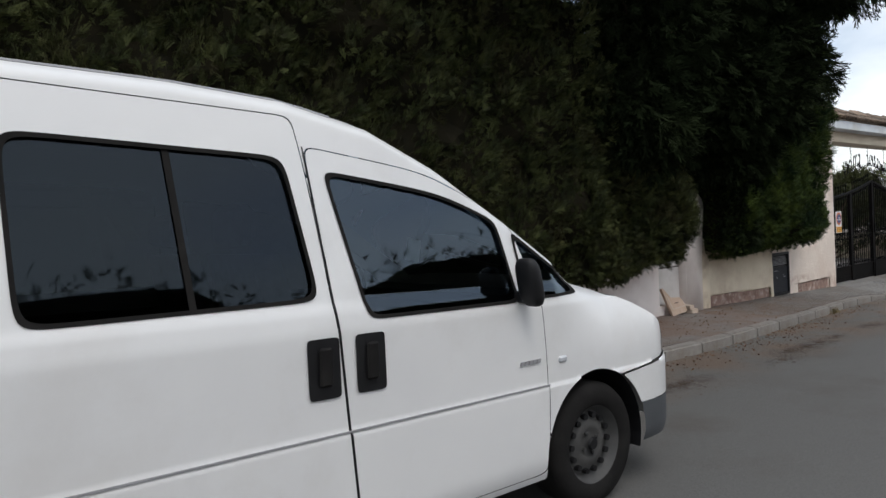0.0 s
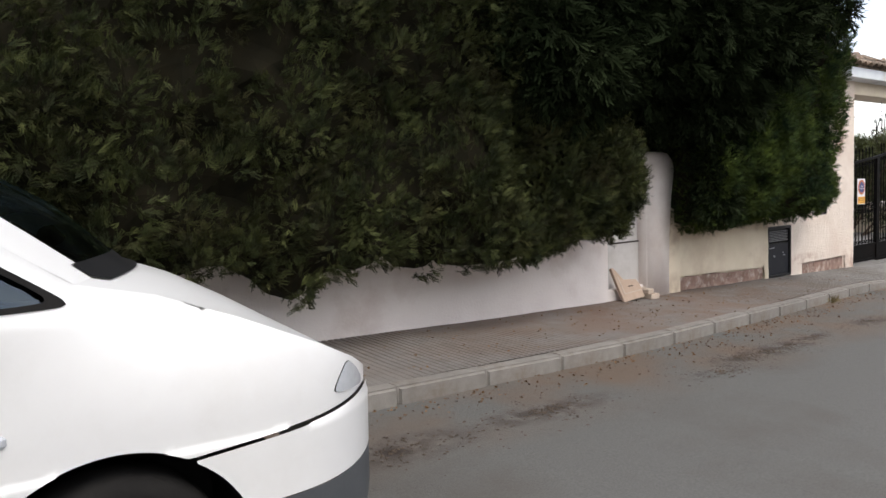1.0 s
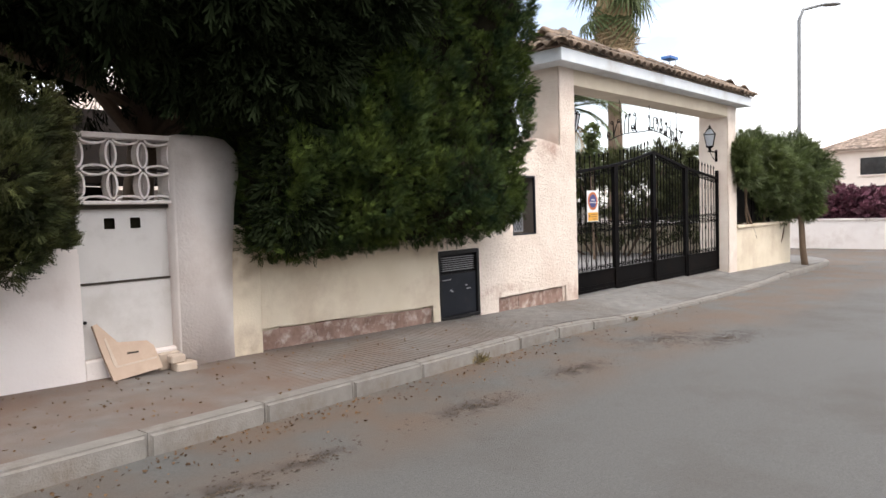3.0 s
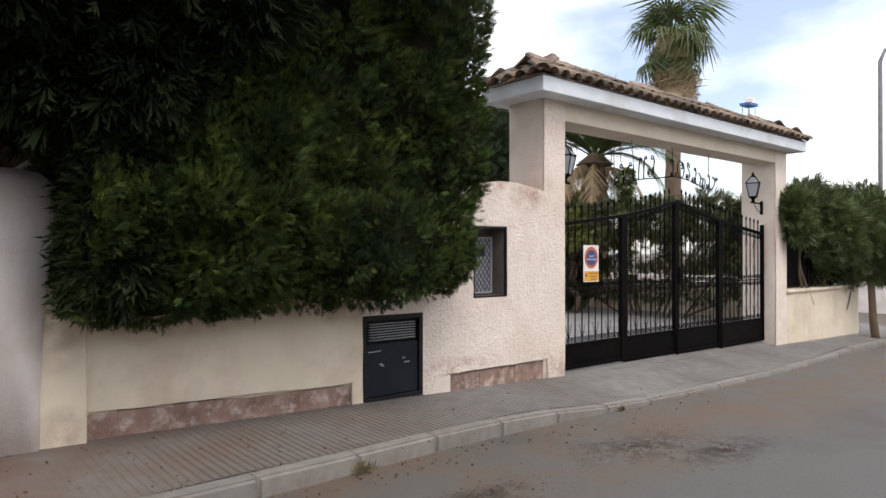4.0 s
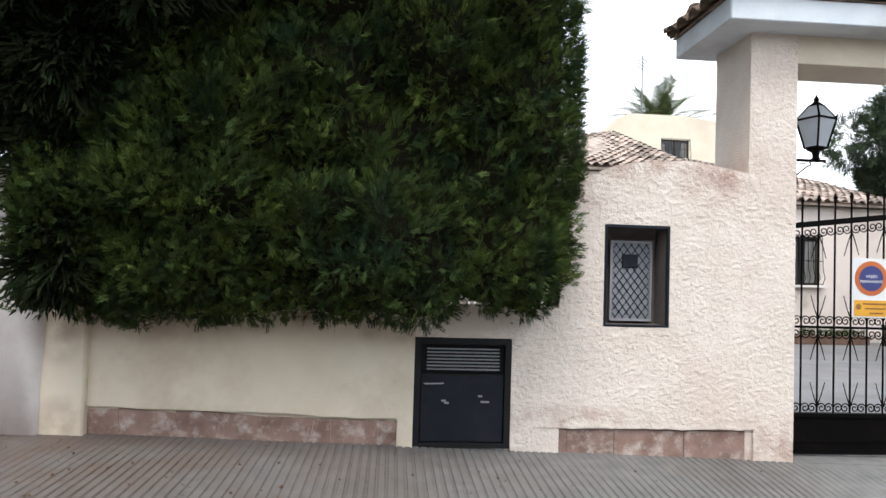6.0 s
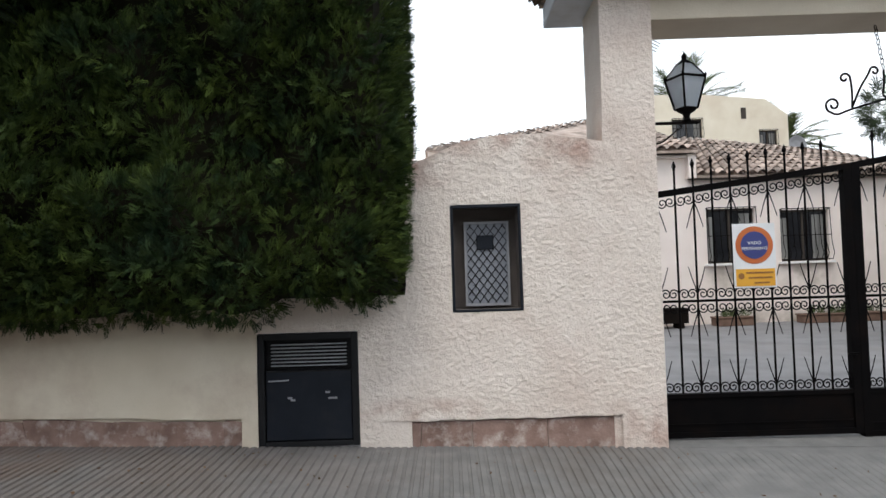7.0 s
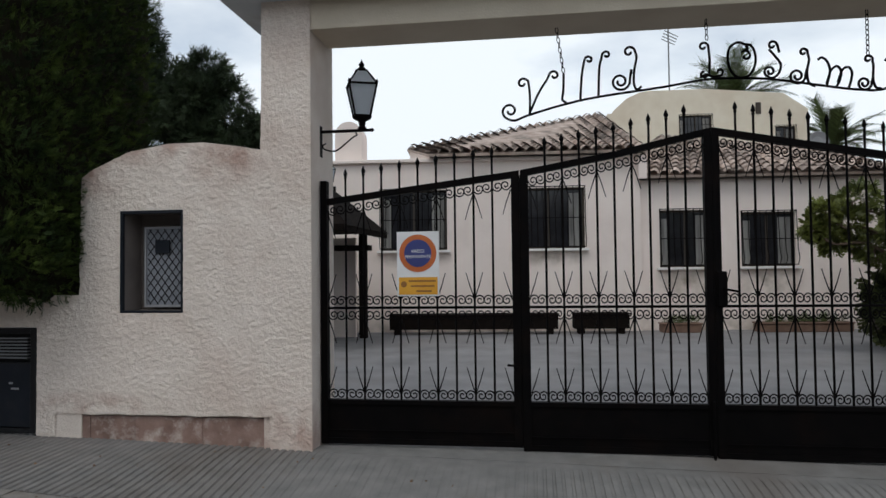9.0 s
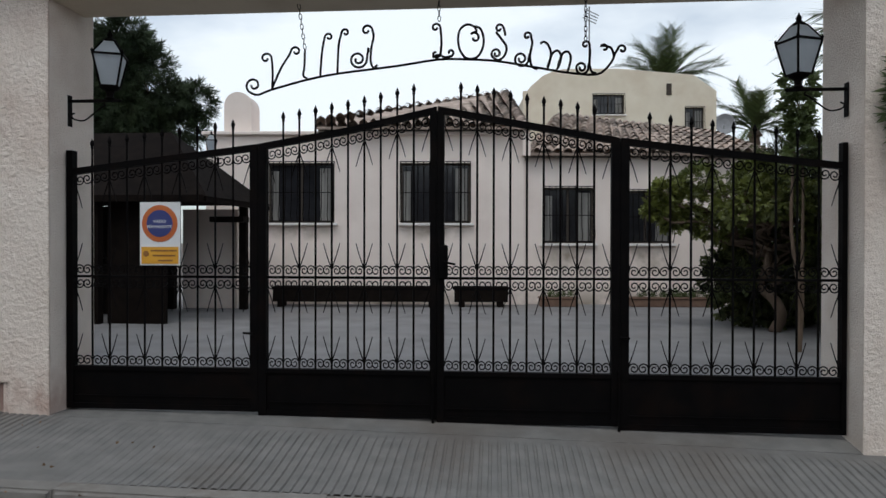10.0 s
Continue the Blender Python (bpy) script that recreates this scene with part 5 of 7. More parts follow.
    P = np.stack([x0 + rg.uniform(-0.05, 0.08, m), rg.uniform(face + 0.1, back - 0.1, m), pz], -1)
    scatter("foliage", P, np.array([-1.0, -0.3, 0.3]) + rg.normal(size=(m, 3)) * 0.4, TWIGS, size * 1.2, leaf, h, seed + 4)
    # top
    m = count // 10
    px = rg.uniform(x0, x1, m)
    P = np.stack([px, rg.uniform(face + 0.15, back, m), high(px) - 0.1 + rg.uniform(-0.1, 0.05, m)], -1)
    scatter("foliage", P, np.array([0, -0.2, 1.0]) + rg.normal(size=(m, 3)) * 0.4, TWIGS, size * 1.2, leaf, h, seed + 3)
    return h


low1 = lambda x: np.interp(x, [-12, 3.6, 4.5, 5.4, 6.2, 7.0, 7.45, 7.8, 8.1, 8.35], [1.1, 0.98, 0.82, 0.95, 0.93, 0.93, 1.0, 1.06, 1.08, 1.18]) + 0.10 * (lattice_noise(x, x * 0, 0.35, 77) - 0.5) + 0.20 * (lattice_noise(x, x * 0, 0.21, 79) - 0.5)
low2 = lambda x: np.interp(x, [9.5, 9.75, 10.3, 12.0, 12.3, 12.45, 12.6, 12.9, 13.1, 13.25], [1.25, 1.02, 0.98, 0.99, 1.02, 1.13, 1.05, 1.04, 1.06, 1.25]) + 0.06 * (lattice_noise(x, x * 0, 0.3, 78) - 0.5) + 0.07 * (lattice_noise(x, x * 0, 0.13, 80) - 0.5)
build_hedge("conifer_hedge", "tall dense dark-green conifer hedge spilling over a white wall", -1.0, 8.38, 4.62, low1, lambda x: np.interp(x, [-12, 5.5, 6.3, 7.0, 8.5], [5.4, 5.4, 3.1, 2.4, 2.0]), 11, M_HEDGE, 56000, 0.4, size=0.088, foot_round=0.3)
build_hedge("cypress_hedge", "tall clipped cypress hedge with a rounded end over a cream wall", 9.80, 13.22, 4.72, low2, lambda x: np.interp(x, [9.6, 10.2, 10.9, 11.5, 13.3], [2.5, 2.9, 3.9, 5.6, 5.6]), 31, M_HEDGE2, 44000, 0.55, size=0.076)


def limb(bm, a, b, r0, r1, bend, rg, n=6):
    a, b = Vector(a), Vector(b)
    pts = []
    for k in range(n + 1):
        t = k / n
        p = a.lerp(b, t) + Vector((rg.normal() * bend, rg.normal() * bend, rg.normal() * bend * 0.5)) * (0 if k in (0, n) else 1)
        pts.append(p)
    tube(bm, smooth_line(pts, 3), r0, 8, taper=r1 / r0)


def clump_points(rg, clumps, n):
    """Points in the shells of many uneven lumps, thick outside and thin inside."""
    k = rg.randint(len(clumps), size=n)
    c = np.array(clumps)[k]
    d = rg.normal(size=(n, 3))
    d /= np.linalg.norm(d, axis=1, keepdims=True)
    r = c[:, 3:4] * rg.uniform(0.45, 1.05, (n, 1)) ** 0.6
    return c[:, :3] + d * r * np.array([1, 1, 0.75]), d


def build_tree(name, label, foot, height, trunk_r, clumps, leaf, count, shapes, size, seed, droop=0.3, category="tree"):
    rg = np.random.RandomState(seed)
    t = thing(name, foot, label, category)
    bm = bmesh.new()
    top = (foot[0] + rg.normal() * 0.2, foot[1] + rg.normal() * 0.2, foot[2] + height)
    limb(bm, foot, top, trunk_r, trunk_r * 0.3, 0.08, rg, 8)
    part("trunk", bm, M_BARK, t, smooth=True)
    for c in clumps[:: max(1, len(clumps) // 14)]:
        bm = bmesh.new()
        f = rg.uniform(0.35, 0.85)
        a = Vector(foot).lerp(Vector(top), f)
        limb(bm, a, c[:3], trunk_r * 0.35, 0.015, 0.12, rg)
        part("limb", bm, M_BARK, t)
    P, D = clump_points(rg, clumps, count)
    scatter("crown", P, D + np.array([0, 0, -droop]) + rg.normal(size=P.shape) * 0.4, shapes, size, leaf, t, seed + 1)
    return t


def lumps(seed, n, centre, radii, size):
    rg = np.random.RandomState(seed)
    out = []
    for _ in range(n):
        d = rg.normal(size=3)
        d /= np.linalg.norm(d)
        r = rg.uniform(0.3, 1.0)
        out.append((centre[0] + d[0] * radii[0] * r, centre[1] + d[1] * radii[1] * r, centre[2] + d[2] * radii[2] * r, size * rg.uniform(0.6, 1.3)))
    return out


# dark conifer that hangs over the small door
# lumps 68 and 91 are added high overhead to shade the hedge below
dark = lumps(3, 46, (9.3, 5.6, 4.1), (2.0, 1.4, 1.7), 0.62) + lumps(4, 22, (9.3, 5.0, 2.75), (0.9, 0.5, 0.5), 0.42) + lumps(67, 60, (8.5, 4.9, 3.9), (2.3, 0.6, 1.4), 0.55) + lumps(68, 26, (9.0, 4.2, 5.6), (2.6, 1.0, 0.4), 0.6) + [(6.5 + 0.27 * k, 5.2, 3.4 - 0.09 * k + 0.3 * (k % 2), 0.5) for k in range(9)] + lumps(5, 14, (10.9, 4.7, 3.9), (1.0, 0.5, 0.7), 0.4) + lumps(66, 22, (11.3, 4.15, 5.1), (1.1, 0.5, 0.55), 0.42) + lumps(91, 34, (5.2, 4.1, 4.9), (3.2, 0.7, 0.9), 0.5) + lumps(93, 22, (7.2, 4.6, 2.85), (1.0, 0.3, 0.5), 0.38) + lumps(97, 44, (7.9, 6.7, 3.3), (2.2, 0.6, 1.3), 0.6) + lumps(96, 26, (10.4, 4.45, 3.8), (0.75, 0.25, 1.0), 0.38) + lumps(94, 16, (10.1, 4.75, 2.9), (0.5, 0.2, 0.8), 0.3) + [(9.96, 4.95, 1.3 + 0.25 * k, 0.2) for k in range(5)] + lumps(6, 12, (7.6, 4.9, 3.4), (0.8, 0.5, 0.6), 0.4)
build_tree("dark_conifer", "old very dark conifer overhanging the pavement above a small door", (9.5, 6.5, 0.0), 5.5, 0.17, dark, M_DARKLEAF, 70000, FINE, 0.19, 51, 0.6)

# garden trees behind the gate
build_tree("stone_pine", "dark stone pine standing beyond the house", (3.2, 29, -0.1), 7.5, 0.3, lumps(8, 34, (2.5, 28.5, 7.6), (2.8, 2.5, 3.2), 0.95) + lumps(81, 8, (8.0, 29, 3.9), (0.8, 0.8, 1.1), 0.45), M_PINE, 9000, NEEDLES, 0.5, 61, 0.0)
build_tree("stone_pine", "tall very dark pine rising behind the garden wall", (-1.9, 29, -0.1), 12, 0.32, lumps(95, 40, (-2.0, 28.5, 9.6), (2.6, 1.6, 3.6), 1.05), M_PINE, 9000, NEEDLES, 0.45, 69, 0.0)
build_tree("stone_pine", "broad dark stone pine beyond the garden", (38, 31, -0.5), 9, 0.35, lumps(9, 34, (38, 31, 8.2), (5.2, 3.4, 3.0), 1.4), M_PINE, 11000, NEEDLES, 0.55, 63, 0.0)
build_tree("citrus_tree", "bushy citrus tree with glossy leaves inside the gate", (22.2, 11.2, -0.06), 1.8, 0.09, lumps(10, 20, (22.2, 11.2, 1.75), (1.3, 1.2, 0.9), 0.36) + [(20.45, 11.1, 1.75, 0.12), (20.6, 11.1, 2.0, 0.16), (20.75, 11.2, 1.6, 0.18), (20.95, 11.2, 1.85, 0.25), (21.1, 11.2, 2.2, 0.25), (21.3, 11.2, 1.5, 0.25)], M_CITRUS, 3900, LEAVES, 0.125, 65, 0.1)
build_tree("citrus_tree", "young yellow-green citrus tree beside the courtyard", (27.0, 15.5, -0.1), 2.4, 0.08, lumps(12, 24, (27, 15.5, 2.7), (1.4, 1.4, 1.2), 0.5), M_YELLOWLEAF, 5000, LEAVES, 0.26, 67, 0.0)


def build_bush(name, label, clumps, leaf, count, size, seed, shapes=LEAVES, category="bush"):
    rg = np.random.RandomState(seed)
    c0 = np.mean([c[:3] for c in clumps], 0)
    b = thing(name, (c0[0], c0[1], -0.06), label, category)
    bm = bmesh.new()
    for c in clumps[::2]:
        limb(bm, (c[0] * 0.3 + c0[0] * 0.7, c[1] * 0.3 + c0[1] * 0.7, -0.1), c[:3], 0.03, 0.01, 0.05, rg, 4)
    part("stem_tuft", bm, M_BARK, b)
    P, D = clump_points(rg, clumps, count)
    P[:, 2] = np.maximum(P[:, 2], -0.2)
    scatter("foliage", P, D + rg.normal(size=P.shape) * 0.5, shapes, size, leaf, b, seed + 1)


hrow = [(22.9 + 0.5 * math.sin(k * 2.1), 6.9 + 0.42 * k, 0.75 + 0.75 * (k % 3), 0.62) for k in range(14)]
build_bush("garden_hedge", "dense dark-green garden hedge behind the gate pillar", hrow + [(23.2, 6.8 + 0.6 * k, 2.2, 0.6) for k in range(10)], M_HEDGE, 9000, 0.2, 71, TWIGS, "hedge")
build_bush("pepper_bush", "feathery green pepper bush leaning over the low wall", lumps(14, 26, (22.9, 5.9, 1.95), (1.5, 0.6, 0.85), 0.45) + lumps(15, 10, (24.6, 5.6, 1.9), (0.9, 0.6, 0.7), 0.45) + [(21.0, 5.42, 2.3, 0.22), (21.0, 5.40, 1.85, 0.2), (20.78, 5.38, 2.25, 0.07), (20.8, 5.38, 2.05, 0.06)], M_BUSH, 8000, 0.22, 73, NEEDLES)
build_bush("shade_bush", "dense dark-green bush at the edge of the courtyard", lumps(92, 16, (22.6, 11.9, 0.55), (0.9, 0.8, 0.5), 0.45), M_HEDGE, 2200, 0.2, 79)
build_bush("sapling", "thin green sapling shoot above the garden hedge", [(21.75, 9.3, 2.35, 0.16), (21.72, 9.3, 2.65, 0.12), (21.70, 9.3, 2.9, 0.12), (21.70, 9.3, 3.15, 0.16)], M_BUSH, 260, 0.14, 74)
build_bush("bougainvillea", "purple bougainvillea hanging over a white wall across the street", lumps(16, 24, (35.2, 6.8, 1.0), (0.6, 2.2, 0.5), 0.5), M_FLOWER, 2500, 0.25, 75)
build_bush("far_hedge", "dark green hedge beyond the side street", lumps(17, 24, (38, 13.5, 1.6), (1.5, 4, 1.2), 1.0), M_HEDGE, 3500, 0.45, 77, TWIGS, "hedge")


# ---- palms ----
def frond(bm, length, droop, seed, leaflets=36, width=0.034, spread=0.34):
    rg = np.random.RandomState(seed)
    pts = []
    for k in range(9):
        t = k / 8
        pts.append(Vector((length * (t - 0.16 * droop * t * t), 0, length * (0.42 * t - droop * 0.75 * t * t))))
    tube(bm, pts, 0.03, 5, taper=0.2)
    for k in range(leaflets):
        t = 0.14 + 0.86 * k / leaflets
        p = pts[0].lerp(pts[-1], t)
        i = min(int(t * 8), 7)
        p = pts[i].lerp(pts[i + 1], t * 8 - i)
        d = (pts[i + 1] - pts[i]).normalized()
        for s in (1, -1):
            ln = length * spread * (1 - 0.55 * abs(t - 0.4)) * rg.uniform(0.85, 1.1)
            tip = p + (d * 0.72 + Vector((0, s * 0.62, 0.12 - 0.30 * droop + rg.uniform(-0.1, 0.1)))).normalized() * ln
            w = d * width
            bm.faces.new([bm.verts.new(q) for q in (p - w, p + w, tip)])


def build_feather_palm(foot, height, length, n, seed, label, skirt=0, trunk_r=0.25):
    t = thing("feather_palm", foot, label, "palm", "palms")
    rg = np.random.RandomState(seed)
    bm = bmesh.new()
    lathe(bm, [(trunk_r * (1.1 if k % 2 else 0.95) * (1 + 0.25 * (k == 0)), height * k / 22) for k in range(23)] + [(trunk_r * 1.5, height + 0.1), (0.1, height + 0.5)], foot, 12)
    part("trunk", bm, M_BARK, t)
    meshes = {}
    for dead in (False, True):
        for k in range(3):
            bm = bmesh.new()
            frond(bm, length, (1.5 if dead else 0.35 + 0.35 * k), seed * 10 + k + 5 * dead)
            me = bpy.data.meshes.new("frond")
            bm.to_mesh(me)
            bm.free()
            me.materials.append(M_DEADPALM if dead else M_PALM)
            meshes[dead, k] = me
    for k in range(n + skirt):
        dead = k >= n
        o = link("frond", meshes[dead, k % 3], M_PALM, t)
        tilt = -rg.uniform(5, 25) if dead else rg.uniform(-60, 12)
        o.matrix_basis = pose(foot[0], foot[1], foot[2] + height + (0.0 if dead else 0.3), 0, 0, 360 * k * 0.382 + rg.uniform(-8, 8)) @ pose(0, 0, 0, 0, -tilt if dead else tilt, 0)
    return t


build_feather_palm((27.4, 39.0, -0.3), 9.8, 3.4, 44, 1, "date palm with arching fronds behind the rear house")
build_feather_palm((30.4, 34.0, -0.3), 6.6, 2.7, 26, 2, "date palm with dark fronds beside the house")
build_feather_palm((26.0, 13.4, -0.1), 4.2, 2.9, 30, 3, "date palm with a skirt of dry fronds in the garden", 9, 0.4)


def build_fan_palm(foot, height, seed):
    t = thing("fan_palm", foot, "tall fan palm with a shaggy skirt of dead leaves", "palm", "palms")
    rg = np.random.RandomState(seed)
    bm = lathe(bmesh.new(), [(0.42 - 0.012 * k + 0.03 * (k % 2), height * k / 20) for k in range(21)], foot, 12)
    part("trunk", bm, M_BARK, t)
    bm = lathe(bmesh.new(), [(0.35, height - 2.3), (0.75, height - 1.6), (0.9, height - 0.8), (0.6, height)], foot, 16)
    part("dead_skirt", bm, M_DEADPALM, t)
    meshes = []
    for dead in (0, 1):
        bm = bmesh.new()
        tube(bm, [(0, 0, 0), (1.15, 0, 0.1)], 0.025, 4)
        for k in range(18):
            a = radians(-115 + 230 * k / 17)
            d = Vector((math.cos(a), math.sin(a), -0.1 - 0.35 * abs(a) / 2))
            w = Vector((-math.sin(a), math.cos(a), 0)) * 0.042
            p = Vector((1.15, 0, 0.1))
            q = p + d * 0.55
            tip = q + d * (0.30 + 0.12 * (k % 3)) + Vector((0, 0, -0.40 - 0.22 * (k % 3) - 0.3 * dead))
            v = [bm.verts.new(x) for x in (p, q - w, tip, q + w)]
            bm.faces.new(v)
        me = bpy.data.meshes.new("fan_leaf")
        bm.to_mesh(me)
        bm.free()
        me.materials.append(M_DEADPALM if dead else M_PALM)
        meshes.append(me)
    for k in range(70):
        dead = k >= 44
        o = link("fan_leaf", meshes[dead], M_PALM, t)
        o.matrix_basis = pose(foot[0], foot[1], foot[2] + height + (rg.uniform(-1.8, -0.4) if dead else rg.uniform(-0.5, 0.3)), 0, 0, 137.5 * k) @ pose(0, 0, 0, 0, rg.uniform(45, 80) if dead else rg.choice([rg.uniform(-80, -30), rg.uniform(-20, 60)]), 0) @ Matrix.Scale(rg.uniform(0.75, 1.3), 4)


build_fan_palm((34.9, 16.0, -0.5), 11.3, 5)


# ---- parked van ----
EDGE = [(-3.7, 1.84), (-2.6, 1.86), (-1.9, 1.855), (-1.5, 1.83), (-1.15, 1.755), (-0.85, 1.615), (-0.5, 1.395), (-0.05, 1.085), (0.15, 1.04), (0.35, 0.968), (0.58, 0.868), (0.74, 0.788), (0.84, 0.725), (0.88, 0.69)]


def van_edge(x):
    return np.interp(x, [e[0] for e in EDGE], [e[1] for e in EDGE])


def van_side(x, z):
    """Depth of the flank behind its widest plane."""
    y = 0.19 * np.maximum(z - 1.0, 0) - 0.010 * (z < 0.645) + 0.006 * np.clip((z - 1.075) / 0.02, 0, 1)
    n = np.clip((x - 0.32) / 0.52, 0, 1.2)
    y = y + 0.25 * n ** 3
    rear = np.clip((-3.35 - x) / 0.3, 0, 1)
    y = y + 0.10 * rear ** 2
    front = np.clip((x + 0.25) / 0.4, 0, 1)
    y = y + front * 0.9 * np.maximum(z - 0.70, 0) ** 2
    sill = np.clip((0.34 - z) / 0.16, 0, 1)
    return y + 0.05 * sill ** 2 + 0.05 * np.clip((z - van_edge(x) + 0.05) / 0.05, 0, 1) ** 2 * (z > 1.0)


def build_van():
    place = pose(2.68, 1.98, float(road(2.68)), 0, 1.78, 0)
    van = thing("parked_van", place, "white van with side windows parked at the kerb", "van")
    WID = 1.81
    win_f = poly([(-1.275, 1.035), (-0.505, 1.035), (-0.575, 1.385), (-0.85, 1.50), (-1.39, 1.572)], 55)
    win_r = poly([(-2.36, 1.105), (-1.468, 1.115), (-1.545, 1.615), (-2.38, 1.645)], 40)
    win_q = poly([(-0.455, 1.04), (-0.07, 1.045), (-0.488, 1.335)], 90)
    door_f = poly([(-1.34, 0.25), (-0.36, 0.25), (-0.33, 0.62), (-0.365, 1.04), (-0.50, 1.40), (-0.92, 1.59), (-1.46, 1.665)], 60)
    door_s = poly([(-2.46, 0.25), (-1.343, 0.25), (-1.463, 1.665), (-1.485, 1.77), (-2.49, 1.80)], 60)
    arch_f = lambda x, z: 0.362 - np.hypot(x, z - 0.305)
    arch_r = lambda x, z: 0.362 - np.hypot(x + 2.82, z - 0.305)
    bump = lambda x, z: np.minimum(x - 0.16, 0.622 + 0.09 * np.clip(x - 0.2, 0, 1) - z)
    lamp = poly([(0.615, 0.705), (0.815, 0.68), (0.772, 0.748), (0.70, 0.795)], 90)
    shell = lambda x, z: np.minimum(np.minimum(van_edge(x) - z, z - 0.22), np.minimum(0.835 - x, x + 3.62))

    def minus(base, *holes):
        def f(x, z):
            d = base(x, z)
            for h, gap in holes:
                d = np.minimum(d, -h(x, z) - gap)
            return d
        return f

    def near(off=0.0):
        return lambda x, z: (x, van_side(x, z) + off, z)

    def far(off=0.0):
        return lambda x, z: (x, WID - van_side(x, z) - off, z)

    P = lambda ob: setattr(ob, "matrix_parent_inverse", Matrix()) or ob
    R = (-3.64, 0.92, 0.20, 1.90, 0.022)
    body_keep = minus(shell, (door_f, 0.0), (door_s, 0.0), (win_q, 0.0), (arch_f, 0.0), (arch_r, 0.0), (bump, 0.0), (lamp, 0.0))
    P(sheet("body_side", M_VAN, body_keep, near(), *R[:4], 0.0095, van))
    P(sheet("body_side", M_VAN, minus(shell, (win_f, 0), (win_r, 0), (win_q, 0), (arch_f, 0), (arch_r, 0), (bump, 0), (lamp, 0)), far(), *R, van, flip=True))
    inner = lambda h, gap: (lambda x, z: h(x, z) - gap)
    P(sheet("front_door", M_VAN, minus(inner(door_f, 0.004), (win_f, 0.0), (arch_f, 0.004)), near(), -1.5, -0.3, 0.22, 1.72, 0.016, van))
    P(sheet("sliding_door", M_VAN, minus(inner(door_s, 0.004), (win_r, 0.0), (arch_r, 0.004)), near(), -2.6, -1.3, 0.22, 1.84, 0.016, van))
    for nm, h, b in (("front_window", win_f, (-1.45, -0.45, 1.0, 1.62)), ("side_window", win_r, (-2.45, -1.42, 1.07, 1.68)), ("quarter_window", win_q, (-0.54, 0.02, 1.0, 1.42))):
        gl = M_PRIVACY if nm == "side_window" else M_GLASS
        P(sheet(nm, gl, inner(h, -0.004), near(0.012), *b, 0.02, van, "dark tinted glass"))
        P(sheet(nm, gl, inner(h, -0.004), far(0.012), *b, 0.02, van, "dark tinted glass"))
        rim = (lambda hh: lambda x, z: np.minimum(hh(x, z) + 0.005, 0.009 - hh(x, z)))(h)
        P(sheet("window_seal", M_RUBBER, rim, near(-0.0035), *b, 0.0065, van, "black rubber seal"))
    P(sheet("window_bar", M_RUBBER, lambda x, z: np.minimum(0.011 - np.abs(x + 1.895 + 0.08 * (z - 1.1)), np.minimum(z - 1.11, 1.63 - z)), near(0.004), -2.0, -1.85, 1.08, 1.65, 0.0075, van))
    P(sheet("headlight", M_LENS, inner(lamp, 0.0015), near(-0.004), 0.55, 0.9, 0.66, 0.88, 0.012, van, "clear headlight lens"))
    P(sheet("headlight", M_LENS, inner(lamp, 0.003), far(-0.004), 0.55, 0.9, 0.66, 0.88, 0.012, van))
    for sd in (near(-0.012), far(-0.012)):
        k1 = minus(lambda x, z: np.minimum(np.minimum(bump(x, z) - 0.006, z - 0.455), 0.855 - x), (arch_f, 0.0))
        k2 = minus(lambda x, z: np.minimum(np.minimum(np.minimum(bump(x, z), z - 0.25), 0.452 - z), 0.855 - x), (arch_f, 0.0))
        P(sheet("bumper", M_VAN, k1, sd, 0.1, 0.90, 0.2, 0.75, 0.016, van))
        P(sheet("bumper_lip", M_VANGREY, k2, sd, 0.1, 0.90, 0.2, 0.5, 0.016, van, "grey plastic lower bumper"))
    P(part("side_trim", new_box(-3.2, -0.34, -0.012, -0.006, 0.643, 0.650), M_GREYLINE, van))
    seam = lambda x, z: np.minimum(0.0028 - np.abs(x + 1.343 + (z - 0.25) * 0.0848), np.minimum(z - 0.25, 1.66 - z))
    P(sheet("door_seam", M_BLACKPL, seam, near(-0.002), -1.50, -1.32, 0.24, 1.68, 0.005, van))
    # nose and tail
    for x, nm, lo in ((0.835, "nose", 0.25), (-3.62, "tail", 0.25)):
        bm = bmesh.new()
        zs = np.linspace(lo, float(van_edge(x)), 10)
        g = []
        for z in zs:
            e = float(van_side(np.array(x), np.array(z)))
            bul = 0.02 if x > 0 else -0.03
            g.append([bm.verts.new((x + bul * (1 - (2 * k / 8 - 1) ** 2), e + (WID - 2 * e) * k / 8, z)) for k in range(9)])
        for a, b in zip(g, g[1:]):
            for k in range(8):
                bm.faces.new((a[k], a[k + 1], b[k + 1], b[k]))
        P(part(nm, bm, M_VAN, van, smooth=True))

    # bonnet, windscreen, roof: arched strips between the two upper edges
    def strip(nm, x0, x1, n, t0, t1, material, label="", lift=0.0):
        xs = np.linspace(x0, x1, n)
        ts = np.linspace(t0, t1, 17)
        V, F = [], []
        for x in xs:
            s = float(van_edge(x))
            e = float(van_side(np.array(x), np.array(s)))
            c = float(np.interp(x, [-1.2, -0.1, 0.3, 0.88], [0.085, 0.018, 0.0, -0.02]))
            for t in ts:
                u = abs(2 * t - 1)
                V.append((x + 0.30 * (1 - u ** 2) * max(0.0, 1 - abs(x + 0.3) / 1.2), e + (WID - 2 * e) * t, s + c * (1 - u ** 3.2) + lift))
        m = len(ts)
